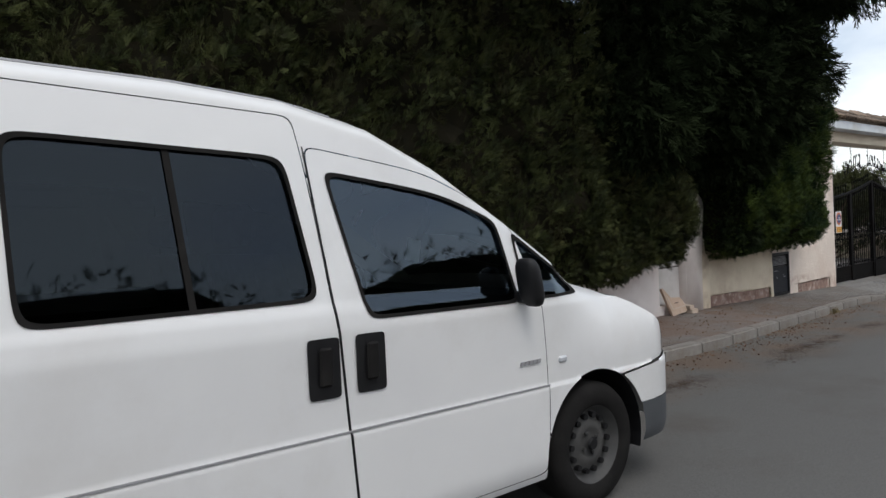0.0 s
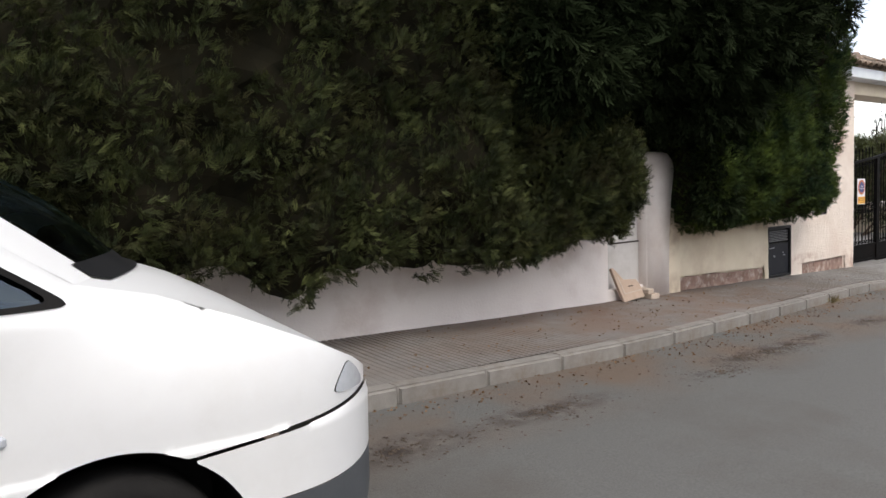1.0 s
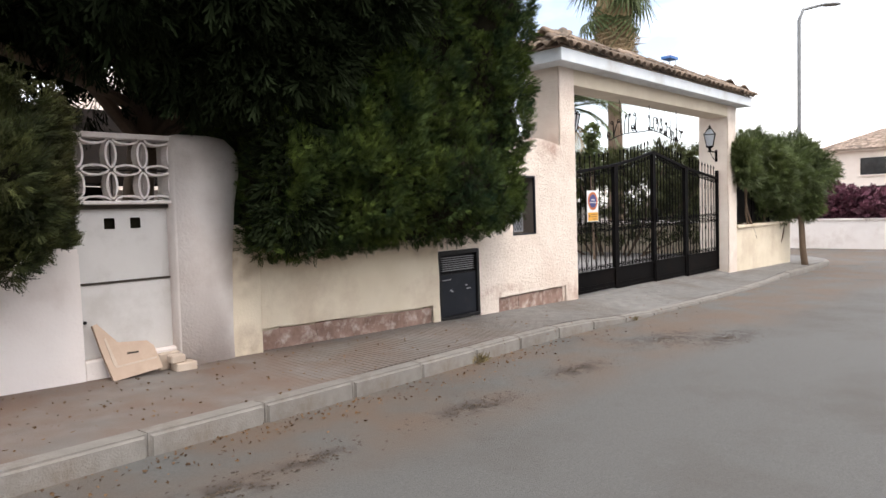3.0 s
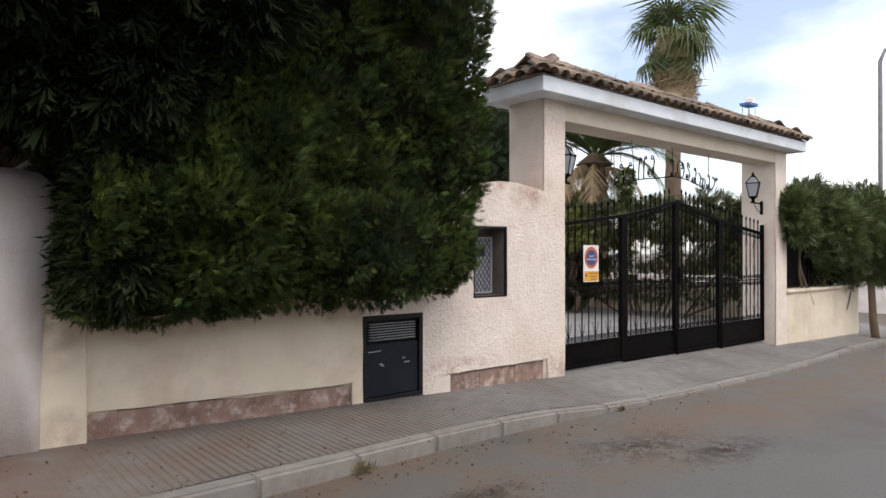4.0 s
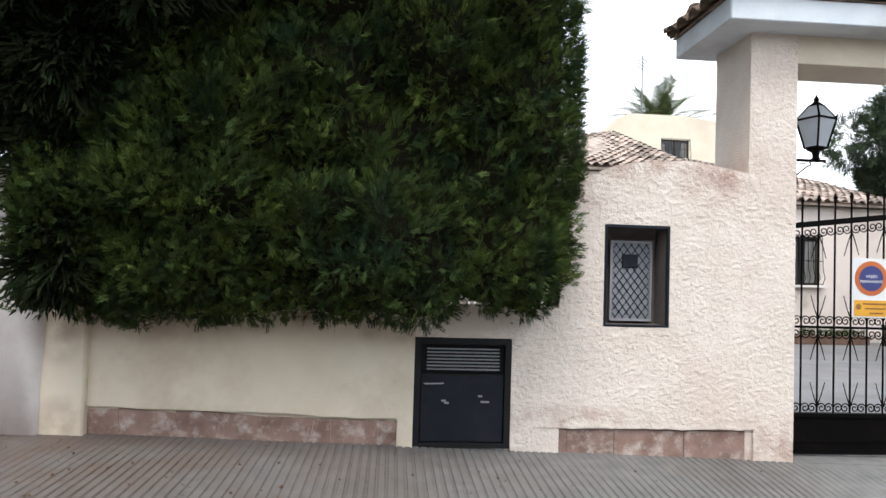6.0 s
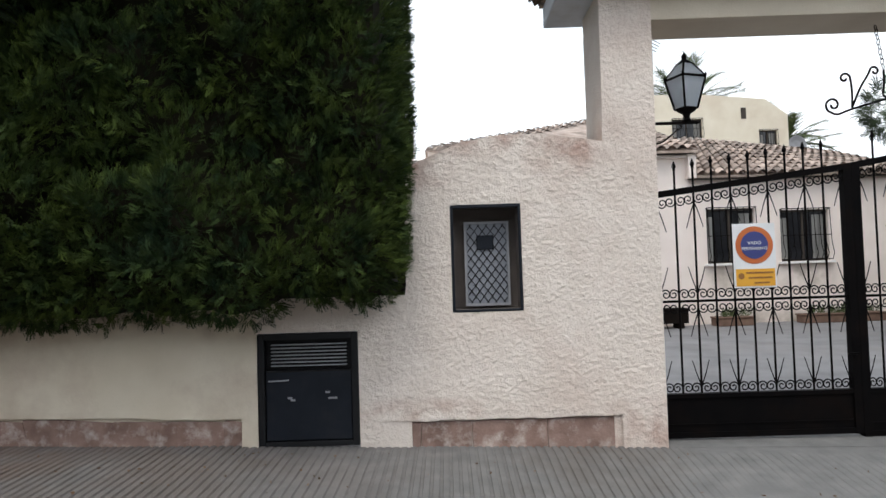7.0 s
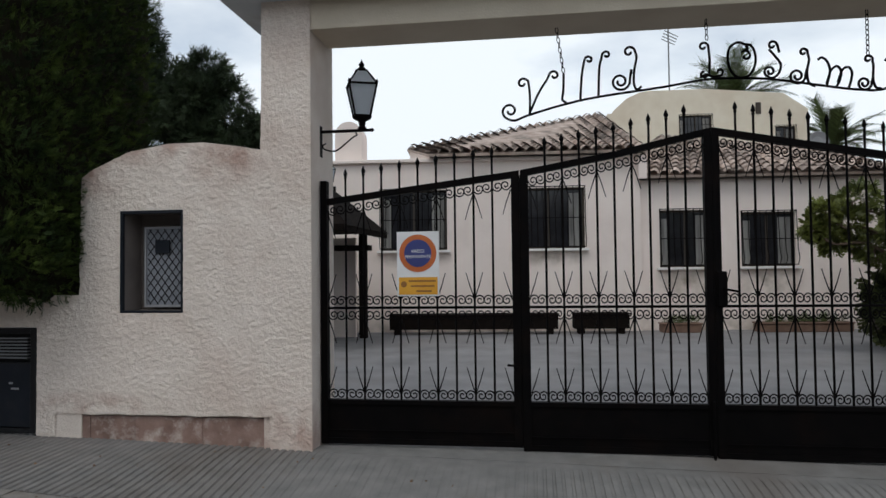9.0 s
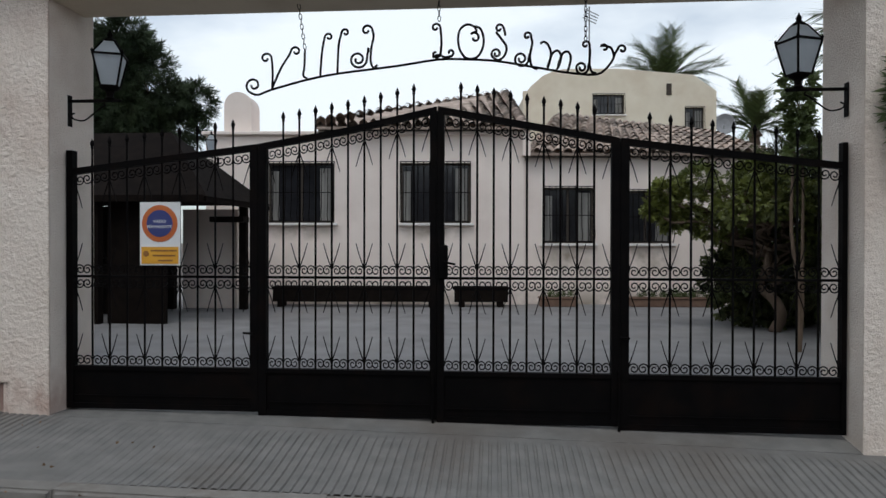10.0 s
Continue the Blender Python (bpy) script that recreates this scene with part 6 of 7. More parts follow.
        for i in range(n - 1):
            for k in range(m - 1):
                F.append((i * m + k, (i + 1) * m + k, (i + 1) * m + k + 1, i * m + k + 1))
        P(np_mesh(nm, V, F, material, van, label, True))
    strip("roof", -3.62, -1.20, 24, 0.0, 1.0, M_VAN)
    strip("roof_pillar", -1.20, -0.05, 14, 0.0, 0.085, M_VAN)
    strip("roof_pillar", -1.20, -0.05, 14, 0.915, 1.0, M_VAN)
    strip("windscreen", -1.20, -0.05, 14, 0.085, 0.915, M_GLASS, "dark windscreen")
    strip("scuttle", -0.10, 0.0, 3, 0.06, 0.94, M_BLACKPL, "black wiper scuttle", 0.006)
    strip("bonnet", -0.05, 0.835, 18, 0.0, 1.0, M_VAN)
    P(part("wiper", tube(bmesh.new(), [(0.0, 0.35, 1.135), (-0.06, 0.65, 1.165), (-0.14, 0.95, 1.235)], 0.009, 5), M_BLACKPL, van))
    P(part("gutter", tube(bmesh.new(), [(x, float(van_side(np.array(x), van_edge(x))) + 0.008, float(van_edge(x)) + 0.004) for x in np.linspace(-3.5, -1.3, 20)], 0.006, 4), M_GREYLINE, van))
    # handles, mirror, badges
    for x in (-1.532, -1.342):
        hk = poly([(x, 0.775), (x + 0.125, 0.775), (x + 0.12, 0.985), (x - 0.005, 0.985)], 160)
        hd = P(sheet("handle_recess", M_BLACKPL, hk, near(-0.006), x - 0.02, x + 0.14, 0.76, 1.0, 0.008, van, "black plastic handle"))
        P(part("handle_grip", new_box(x + 0.035, x + 0.085, -0.026, -0.010, 0.82, 0.955, bevel=0.008), M_RUBBER, hd))
    bm = bmesh.new()
    bmesh.ops.create_uvsphere(bm, u_segments=20, v_segments=12, radius=1.0)
    for v in bm.verts:
        q = [math.copysign(abs(c) ** 0.6, c) for c in v.co]
        v.co = Vector((-0.515 + 0.036 * q[0] - 0.022 * q[2], -0.068 + 0.058 * q[1], 1.12 + 0.105 * q[2]))
    mir = P(part("door_mirror", bm, M_BLACKPL, van, "black door mirror", smooth=True))
    P(part("mirror_foot", new_box(-0.52, -0.46, -0.06, 0.03, 1.03, 1.08, bevel=0.008), M_BLACKPL, mir))
    P(part("indicator", new_box(-0.27, -0.215, -0.010, 0.01, 0.735, 0.765, bevel=0.008), M_LENS, van, "clear side indicator"))
    for k in range(5):
        x = -0.52 + 0.026 * k
        P(part("badge_bar", prism(bmesh.new(), [(x, 0.752), (x + 0.019, 0.754), (x + 0.024, 0.772), (x + 0.005, 0.770)], -0.007, 0.002), M_GREYLINE, van))
    # wheels
    def wheel(cx, near_side):
        s = 1 if near_side else -1
        y0 = 0.025 if near_side else WID - 0.025
        c = (cx, y0, 0.30)
        prof = [(0.185, 0.0), (0.20, -0.012), (0.25, -0.016), (0.285, -0.006), (0.300, 0.02), (0.302, 0.10), (0.300, 0.16), (0.28, 0.19), (0.20, 0.19)]
        wh = P(part("wheel", lathe(bmesh.new(), [(r, s * h) for r, h in prof], c, 40, "y", caps=(False, False)), M_RUBBER, van, "black tyre on a dusty steel wheel", smooth=True))
        rim = [(0.188, -0.004), (0.180, 0.006), (0.165, 0.045), (0.150, 0.05), (0.105, 0.03), (0.075, 0.022), (0.06, 0.035), (0.03, 0.03), (0.001, 0.03)]
        P(part("rim", lathe(bmesh.new(), [(r, s * h) for r, h in rim], c, 40, "y", caps=(False, True)), M_STEEL, wh, smooth=True))
        for k in range(14):
            a = 6.2832 * k / 14
            P(part("vent_hole", lathe(bmesh.new(), [(0.015, s * 0.020), (0.015, s * 0.055)], (cx + 0.135 * math.cos(a), y0, 0.30 + 0.135 * math.sin(a)), 8, "y"), M_BLACKPL, wh))
        for k in range(4):
            a = 6.2832 * k / 4 + 0.4
            P(part("wheel_nut", lathe(bmesh.new(), [(0.010, s * 0.014), (0.010, s * 0.03)], (cx + 0.055 * math.cos(a), y0, 0.30 + 0.055 * math.sin(a)), 6, "y"), M_STEEL, wh))
        P(part("hub_cap", lathe(bmesh.new(), [(0.032, s * 0.012), (0.026, s * 0.0), (0.001, s * 0.0)], (cx, y0, 0.30), 14, "y"), M_BLACKPL, wh))
        # dark wheel well
        bm = bmesh.new()
        arc = [(cx + 0.37 * math.cos(a), 0.305 + 0.37 * math.sin(a)) for a in np.linspace(-0.25, math.pi + 0.25, 20)]
        ya, yb = (0.012, 0.45) if near_side else (WID - 0.012, WID - 0.45)
        va, vb = [bm.verts.new((x, ya, z)) for x, z in arc], [bm.verts.new((x, yb, z)) for x, z in arc]
        for i in range(len(arc) - 1):
            bm.faces.new((va[i], va[i + 1], vb[i + 1], vb[i]))
        bm.faces.new(vb)
        P(part("wheel_well", bm, M_BLACKPL, van))
    for cx in (0.0, -2.82):
        wheel(cx, True)
        wheel(cx, False)
    # inside
    P(part("floor_pan", new_box(-3.5, 0.6, 0.47, WID - 0.47, 0.2, 0.42), M_BLACKPL, van))
    P(part("door_lining", new_box(-2.45, -0.40, 0.05, 0.10, 0.40, 1.00), M_BLACKPL, van))
    P(part("door_lining", new_box(-2.45, -0.40, WID - 0.10, WID - 0.05, 0.40, 1.00), M_BLACKPL, van))
    P(part("dashboard", new_box(-0.50, -0.05, 0.12, WID - 0.12, 0.70, 1.05, bevel=0.05), M_BLACKPL, van))
    for y in (0.20, 1.05):
        st = P(part("seat", new_box(-1.45, -0.95, y, y + 0.5, 0.42, 0.72, bevel=0.05), M_SEAT, van, "dark grey fabric seat"))
        P(part("seat_back", prism(bmesh.new(), [(-1.50, 0.70), (-1.36, 0.70), (-1.52, 1.28), (-1.62, 1.28)], y + 0.02, y + 0.48), M_SEAT, st))
        P(part("headrest", new_box(-1.64, -1.55, y + 0.12, y + 0.38, 1.31, 1.47, bevel=0.03), M_SEAT, st))
    P(part("rear_bench", new_box(-2.6, -2.45, 0.2, 1.6, 0.42, 1.30, bevel=0.05), M_SEAT, van))
    P(part("steering_wheel", tube(bmesh.new(), [(-0.62 + 0.08 * math.sin(a), 1.30 + 0.19 * math.cos(a), 1.0 + 0.17 * math.sin(a)) for a in np.linspace(0, 6.2832, 20)], 0.014, 6), M_BLACKPL, van))
    P(part("hanging_paper", prism(bmesh.new(), [(-1.02, 1.24), (-0.955, 1.225), (-0.94, 1.31), (-1.0, 1.325)], 0.13, 0.133), M_PAPER, van, "white paper hung in the window"))
    return van


build_van()


# ---- house across the courtyard ----
HM = pose(16.934, 15.12, -0.137, 0, 0, 4.0) @ Matrix.Scale(1.06, 4)
M_SILL = mat("white_sill", (0.74, 0.71, 0.68), (0.82, 0.79, 0.76), 6, 0.7, 0.1, 60)
M_TILES = mat("roof_tiles_far", (0.27, 0.19, 0.15), (0.52, 0.42, 0.35), 5, 0.9, 0.3, 40, c3=(0.12, 0.10, 0.08), scale3=1.6, amount3=0.75, island=0.45)


def tiled_slope(parent, a, b, c, d, name="roof_tiles"):
    """Barrel tiles over a four-cornered slope: a, b along the eave, d, c along the ridge."""
    a, b, c, d = (Vector(p) for p in (a, b, c, d))
    cols = max(2, round((b - a).length / 0.21))
    rows = max(2, round(((d - a).length + (c - b).length) / 2 / 0.30))
    n = ((b - a).cross(d - a)).normalized()
    deck = [tuple(p - n * h) for h in (0.004, 0.05) for p in (a, b, c, d)]
    np_mesh("roof_deck", deck, [(0, 1, 2, 3), (7, 6, 5, 4), (0, 4, 5, 1), (1, 5, 6, 2), (2, 6, 7, 3), (3, 7, 4, 0)], M_TILES, parent)
    V, F = [], []
    rg = random.Random(cols * 7 + rows)
    for i in range(cols):
        for j in range(rows):
            u0, u1 = (i + 0.02) / cols, (i + 0.98) / cols
            base = len(V)
            for v in (j / rows, (j + 1.12) / rows):
                v = min(v, 1.0)
                p, q = a.lerp(d, v).lerp(b.lerp(c, v), u0), a.lerp(d, v).lerp(b.lerp(c, v), u1)
                lift = 0.035 if v * rows < j + 0.5 else 0.0
                w = (q - p).length / 2
                tw = rg.uniform(-0.008, 0.008)
                for k in range(6):
                    t = k / 5
                    V.append(tuple(p.lerp(q, t) + n * (w * 0.75 * math.sin(math.pi * t) + lift + tw)))
            for k in range(5):
                F.append((base + k, base + k + 1, base + 7 + k, base + 6 + k))
    ob = np_mesh(name, V, F, M_TILES, parent, "weathered clay barrel tiles")
    ob["kind"] = "stuff"
    return ob


def build_window(parent, x0, x1, z0, z1, v=0.0, cage=True):
    """A dark window with curtain, sill and a bellied iron grille, set in a facade at depth v."""
    w = part("window", new_box(x0, x1, v + 0.10, v + 0.13, z0, z1), M_DARKGLASS, parent, "dark barred window")
    t = 0.04
    for b in ((x0, x0 + t, z0, z1), (x1 - t, x1, z0, z1), (x0 + t, x1 - t, z1 - t, z1), (x0 + t, x1 - t, z0, z0 + t), ((x0 + x1) / 2 - 0.02, (x0 + x1) / 2 + 0.02, z0 + t, z1 - t)):
        part("window_frame", new_box(b[0], b[1], v + 0.07, v + 0.10, b[2], b[3]), M_DARKWOOD, w)
    part("curtain", new_box(x1 - 0.30, x1 - 0.06, v + 0.088, v + 0.097, z0 + 0.05, z1 - 0.10), M_CURTAIN, w)
    part("curtain", new_box(x0 + 0.06, x0 + 0.20, v + 0.088, v + 0.097, z0 + 0.05, z1 - 0.16), M_CURTAIN, w)
    part("sill", new_box(x0 - 0.06, x1 + 0.06, v - 0.10, v + 0.07, z0 - 0.05, z0 - 0.003, bevel=0.006), M_SILL, w)
    if cage:
        n = max(7, round((x1 - x0) / 0.12))
        for k in range(n + 1):
            x = x0 + (x1 - x0) * k / n
            part("grille_bar", tube(bmesh.new(), [(x, v - 0.06, z1 + 0.03), (x, v - 0.10, z0 + 0.35), (x, v - 0.16, z0 + 0.16), (x, v - 0.09, z0 + 0.02)], 0.008, 4), M_IRON, w)
        for z, dy in ((z1 + 0.02, 0.062), (z0 + 0.03, 0.095), ((z0 + z1) / 2, 0.09)):
            part("grille_rail", new_box(x0 - 0.01, x1 + 0.01, v - dy - 0.006, v - dy + 0.006, z - 0.008, z + 0.008), M_IRON, w)
        for x in (x0, x1):
            part("grille_stay", new_box(x - 0.008, x + 0.008, v - 0.06, v + 0.02, z1, z1 + 0.016), M_IRON, w)


def wall_with_holes(parent, name, x0, x1, z0, z1, holes, y0, y1, material):
    """A wall along x, cut by openings (xa, xb, za, zb) that go through it."""
    xs = sorted({x0, x1, *[h[0] for h in holes], *[h[1] for h in holes]})
    for a, b in zip(xs, xs[1:]):
        mid = (a + b) / 2
        hs = sorted([h for h in holes if h[0] < mid < h[1]], key=lambda h: h[2])
        z = z0
        for h in hs:
            part(name, new_box(a, b, y0, y1, z, h[2]), material, parent)
            z = h[3]
        part(name, new_box(a, b, y0, y1, z, z1), material, parent)


def np_gable(x0, x1, pts):
    """A triangular end wall between x0 and x1, its outline given in y and z."""
    bm = bmesh.new()
    a, b = [bm.verts.new((x0, y, z)) for y, z in pts], [bm.verts.new((x1, y, z)) for y, z in pts]
    bm.faces.new(a)
    bm.faces.new(b[::-1])
    for i in range(len(pts)):
        j = (i + 1) % len(pts)
        bm.faces.new((a[i], b[i], b[j], a[j]))
    bmesh.ops.recalc_face_normals(bm, faces=bm.faces)
    return bm


def build_house():
    h = thing("house", HM, "low white villa with barred windows and weathered clay roofs", "house")
    before = set(bpy.data.objects)
    main = [(-3.45, -2.12, 1.70, 2.90), (-0.80, 0.60, 1.70, 2.90)]
    wing = [(2.06, 3.08, 1.30, 2.42), (3.62, 4.65, 1.30, 2.36)]
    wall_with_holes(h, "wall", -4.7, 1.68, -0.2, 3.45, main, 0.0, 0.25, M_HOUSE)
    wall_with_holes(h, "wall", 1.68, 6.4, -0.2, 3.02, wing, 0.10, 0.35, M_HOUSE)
    part("end_wall", new_box(-4.7, -4.45, 0.25, 9.3, -0.2, 3.45), M_HOUSE, h)
    part("end_wall", new_box(1.43, 1.68, 6.25, 9.3, -0.2, 3.45), M_HOUSE, h)
    part("end_wall", new_box(6.15, 6.4, 0.35, 6.0, -0.2, 3.02), M_HOUSE, h)
    part("back_wall", new_box(-4.7, 1.68, 9.3, 9.55, -0.2, 3.45), M_HOUSE, h)
    part("back_wall", new_box(1.69, 6.4, 6.0, 6.25, -0.2, 3.02), M_HOUSE, h)
    part("cornice", new_box(-4.76, 1.70, -0.09, 0.24, 3.45, 3.52, bevel=0.01), M_HOUSE, h)
    part("eave_board", new_box(-2.35, 1.74, -0.20, 0.10, 3.525, 3.565), M_DARKWOOD, h)
    part("eave_board", new_box(1.66, 6.5, -0.10, 0.30, 3.022, 3.065), M_DARKWOOD, h)
    part("flat_roof", new_box(-4.6, -2.4, 0.25, 9.3, 3.40, 3.505), M_HOUSE, h)
    part("gable", np_gable(1.70, 1.77, [(-0.2, 3.5), (9.7, 3.5), (4.8, 5.36)]), M_HOUSE, h)
    for args in main:
        build_window(h, *args, 0.0)
    for args in wing:
        build_window(h, *args, 0.10)
    tiled_slope(h, (-2.45, -0.26, 3.575), (1.78, -0.26, 3.575), (1.78, 4.8, 5.42), (-3.45, 4.8, 4.61))
    tiled_slope(h, (1.78, 9.8, 3.575), (-3.1, 9.8, 3.575), (-3.45, 4.84, 4.61), (1.78, 4.84, 5.42))
    verge = [(-2.42, -0.15), (-3.38, 4.82), (-3.06, 9.7)]
    low_z, high_z = (3.51, 3.51, 3.51), (3.54, 4.56, 3.54)
    V = [(x + dx, y, z[i]) for dx in (0.0, 0.12) for z in (low_z, high_z) for i, (x, y) in enumerate(verge)]
    np_mesh("verge_wall", V, [(0, 1, 4, 3), (1, 2, 5, 4), (7, 6, 9, 10), (8, 7, 10, 11), (3, 4, 10, 9), (4, 5, 11, 10)], M_HOUSE, h)
    tiled_slope(h, (1.79, -0.16, 3.075), (6.55, -0.16, 3.075), (6.4, 2.70, 3.98), (2.75, 2.70, 4.40))
    tiled_slope(h, (6.55, 5.6, 3.075), (1.79, 5.6, 3.075), (2.75, 2.74, 4.40), (6.4, 2.74, 3.98))
    tiled_slope(h, (1.79, 5.6, 3.075), (1.79, -0.16, 3.075), (2.75, 2.70, 4.40), (2.75, 2.74, 4.40))
    part("fascia_board", new_box(1.62, 1.78, -0.16, 2.8, 3.03, 3.56), M_HOUSE, h)
    # round-topped chimney pier
    bm = bmesh.new()
    pts = [(-4.42, 0.0), (-3.86, 0.0)] + [(-4.14 + 0.28 * math.cos(a), 4.10 + 0.28 * math.sin(a)) for a in np.linspace(0, math.pi, 12)]
    part("chimney_pier", prism(bm, pts, 0.26, 0.85), M_HOUSE, h, "round-topped white chimney pier")
    for o in set(bpy.data.objects) - before:
        o.matrix_parent_inverse = Matrix()
    return h


build_house()


def build_rear_house():
    """The taller cream building some way behind the villa."""
    t = thing("rear_house", pose(16.56, 19.66, -0.576, 0, 0, 4.0) @ Matrix.Scale(0.933, 4), "tall cream rendered house with sloping shoulders behind the villa", "house")
    before = set(bpy.data.objects)
    curve = [(2.92, 7.20), (3.15, 7.55), (3.60, 7.95), (4.05, 8.15), (4.35, 8.20), (6.3, 8.22), (9.0, 8.0), (9.83, 7.42)]
    holes = [(5.40, 6.54, 6.57, 7.29), (8.70, 9.39, 5.77, 6.83)]
    wall_with_holes(t, "wall", 2.92, 9.83, -0.2, 7.42, holes, 4.0, 4.25, M_TOWER)
    part("parapet", prism(bmesh.new(), [(2.92, 7.2)] + curve[1:] + [(9.83, 7.421), (2.95, 7.421)], 4.002, 4.25), M_TOWER, t)
    part("side_wall", new_box(2.92, 3.17, 4.25, 8.9, -0.2, 7.2), M_TOWER, t)
    part("side_wall", new_box(9.58, 9.83, 4.25, 8.9, -0.2, 7.4), M_TOWER, t)
    part("back_wall", new_box(2.92, 9.83, 8.9, 9.15, -0.2, 7.6), M_TOWER, t)
    part("roof", prism(bmesh.new(), [(3.1, 7.21), (9.6, 7.21), (9.6, 7.4), (8.8, 7.85), (4.3, 8.0), (3.6, 7.7)], 4.26, 8.95), M_TOWER, t)
    for w in holes:
        build_window(t, *w, 4.0)
    dish = part("satellite_dish", lathe(bmesh.new(), [(0.01, 0.10), (0.20, 0.07), (0.36, 0.0), (0.37, 0.012), (0.20, 0.085), (0.01, 0.115)], (10.15, 4.0, 6.25), 18, "y"), M_GREYLINE, t, "grey satellite dish")
    part("dish_arm", tube(bmesh.new(), [(9.83, 4.15, 5.9), (10.1, 4.1, 5.95), (10.15, 4.10, 6.2)], 0.03, 6), M_POLE, dish)
    part("wall_vent", new_box(8.04, 8.22, 3.97, 4.0, 7.28, 7.68), M_DARKWOOD, t)
    part("antenna", tube(bmesh.new(), [(5.85, 6.75, 7.9), (5.85, 6.75, 11.4)], 0.03, 5), M_POLE, t)
    for k in range(4):
        part("antenna_rod", tube(bmesh.new(), [(5.62, 6.45 + 0.15 * k, 11.2 - 0.06 * k), (6.22, 6.75 + 0.15 * k, 11.05 - 0.06 * k)], 0.018, 4), M_POLE, t)
    for o in set(bpy.data.objects) - before:
        o.matrix_parent_inverse = Matrix()


build_rear_house()


def build_yard_things():
    for x0, x1 in ((-3.2, -0.02), (0.28, 1.30)):
        b = thing("window_planter", HM @ Matrix.Translation(((x0 + x1) / 2, -0.45, 0.073)), "long dark planter trough along the house wall", "planter", "planters")
        w = (x1 - x0) / 2
        for n, bx in (("trough", (-w, w, -0.16, 0.16, 0.10, 0.38)), ("foot", (-w + 0.08, -w + 0.2, -0.14, 0.14, 0.0, 0.10)), ("foot", (w - 0.2, w - 0.08, -0.14, 0.14, 0.0, 0.10)), ("rim", (-w - 0.02, w + 0.02, -0.18, 0.18, 0.36, 0.39))):
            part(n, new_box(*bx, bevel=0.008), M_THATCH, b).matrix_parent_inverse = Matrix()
    rg = np.random.RandomState(9)
    for u, w, lab in ((2.3, 0.36, "low terracotta trough with a dry plant by the house wall"), (4.55, 0.85, "long flat terracotta tray with dry plants by the house wall")):
        b = thing("plant_trough", HM @ Matrix.Translation((u, -0.32, 0.073)), lab, "plant trough", "plant troughs")
        for n, bx in (("body", (-w, w, -0.15, 0.15, 0.0, 0.15)), ("rim", (-w - 0.02, w + 0.02, -0.17, 0.17, 0.151, 0.18))):
            part(n, new_box(*bx, bevel=0.012), M_POT, b).matrix_parent_inverse = Matrix()
        m = int(90 * w)
        P = rg.uniform(-1, 1, size=(m, 3)) * np.array([w * 0.8, 0.09, 0.01]) + np.array([0, 0, 0.18])
        scatter("leaves", P, np.array([0, 0, 1.0]) + rg.normal(size=P.shape) * 0.6, NEEDLES, 0.15, M_BUSH, b, 12).matrix_parent_inverse = Matrix()
    b = thing("storage_crate", HM @ Matrix.Translation((6.0, -0.75, 0.073)), "low brown wooden crate beside the citrus tree", "crate")
    for n, bx in (("body", (-0.36, 0.36, -0.25, 0.25, 0.0, 0.40)), ("lid", (-0.38, 0.38, -0.27, 0.27, 0.402, 0.44))):
        part(n, new_box(*bx, bevel=0.01), M_DARKWOOD, b).matrix_parent_inverse = Matrix()
    # dark tiled porch at the side of the court
    p = thing("garden_porch", (11.4, 12.6, -0.06), "dark open timber porch with a steep tiled hip roof", "porch")
    bm = bmesh.new()
    e = [bm.verts.new(q) for q in ((8.8, 11.0, 1.98), (13.65, 11.0, 1.96), (13.65, 14.0, 1.98), (8.8, 14.0, 1.98))]
    r = [bm.verts.new(q) for q in ((9.4, 12.5, 3.20), (12.35, 12.5, 3.20))]
    for f in ((e[0], e[1], r[1], r[0]), (e[2], e[3], r[0], r[1]), (e[3], e[0], r[0]), (e[1], e[2], r[1]), (e[0], e[3], e[2], e[1])):
        bm.faces.new(f)
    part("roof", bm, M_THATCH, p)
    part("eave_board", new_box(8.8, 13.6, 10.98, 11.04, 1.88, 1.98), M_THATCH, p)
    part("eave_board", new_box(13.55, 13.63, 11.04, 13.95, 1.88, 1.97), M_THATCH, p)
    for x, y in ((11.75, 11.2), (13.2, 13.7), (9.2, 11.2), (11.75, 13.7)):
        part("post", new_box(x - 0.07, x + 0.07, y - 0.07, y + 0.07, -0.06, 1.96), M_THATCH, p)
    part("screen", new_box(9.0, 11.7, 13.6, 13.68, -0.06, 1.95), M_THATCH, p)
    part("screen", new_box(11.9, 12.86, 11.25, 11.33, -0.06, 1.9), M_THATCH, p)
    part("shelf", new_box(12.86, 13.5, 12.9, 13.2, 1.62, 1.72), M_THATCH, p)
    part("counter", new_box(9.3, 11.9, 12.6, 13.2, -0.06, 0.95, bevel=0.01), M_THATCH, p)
    part("inner_wall", new_box(11.9, 13.0, 13.85, 13.95, -0.06, 1.9), M_HOUSE, p)
    for x in (10.8, 11.35):
        st = thing("garden_chair", (x, 10.9, -0.06), "dark metal garden chair under the porch", "chair", "garden chairs")
        part("seat", new_box(x - 0.22, x + 0.22, 10.7, 11.12, 0.36, 0.40, bevel=0.01), M_IRON, st)
        part("back", new_box(x - 0.22, x - 0.19, 10.7, 11.12, 0.40, 0.85, bevel=0.01), M_IRON, st)
        for dx in (-0.2, 0.2):
            for y in (10.72, 11.10):
                part("leg", tube(bmesh.new(), [(x + dx, y, -0.06), (x + dx, y, 0.37)], 0.015, 5), M_IRON, st)


build_yard_things()


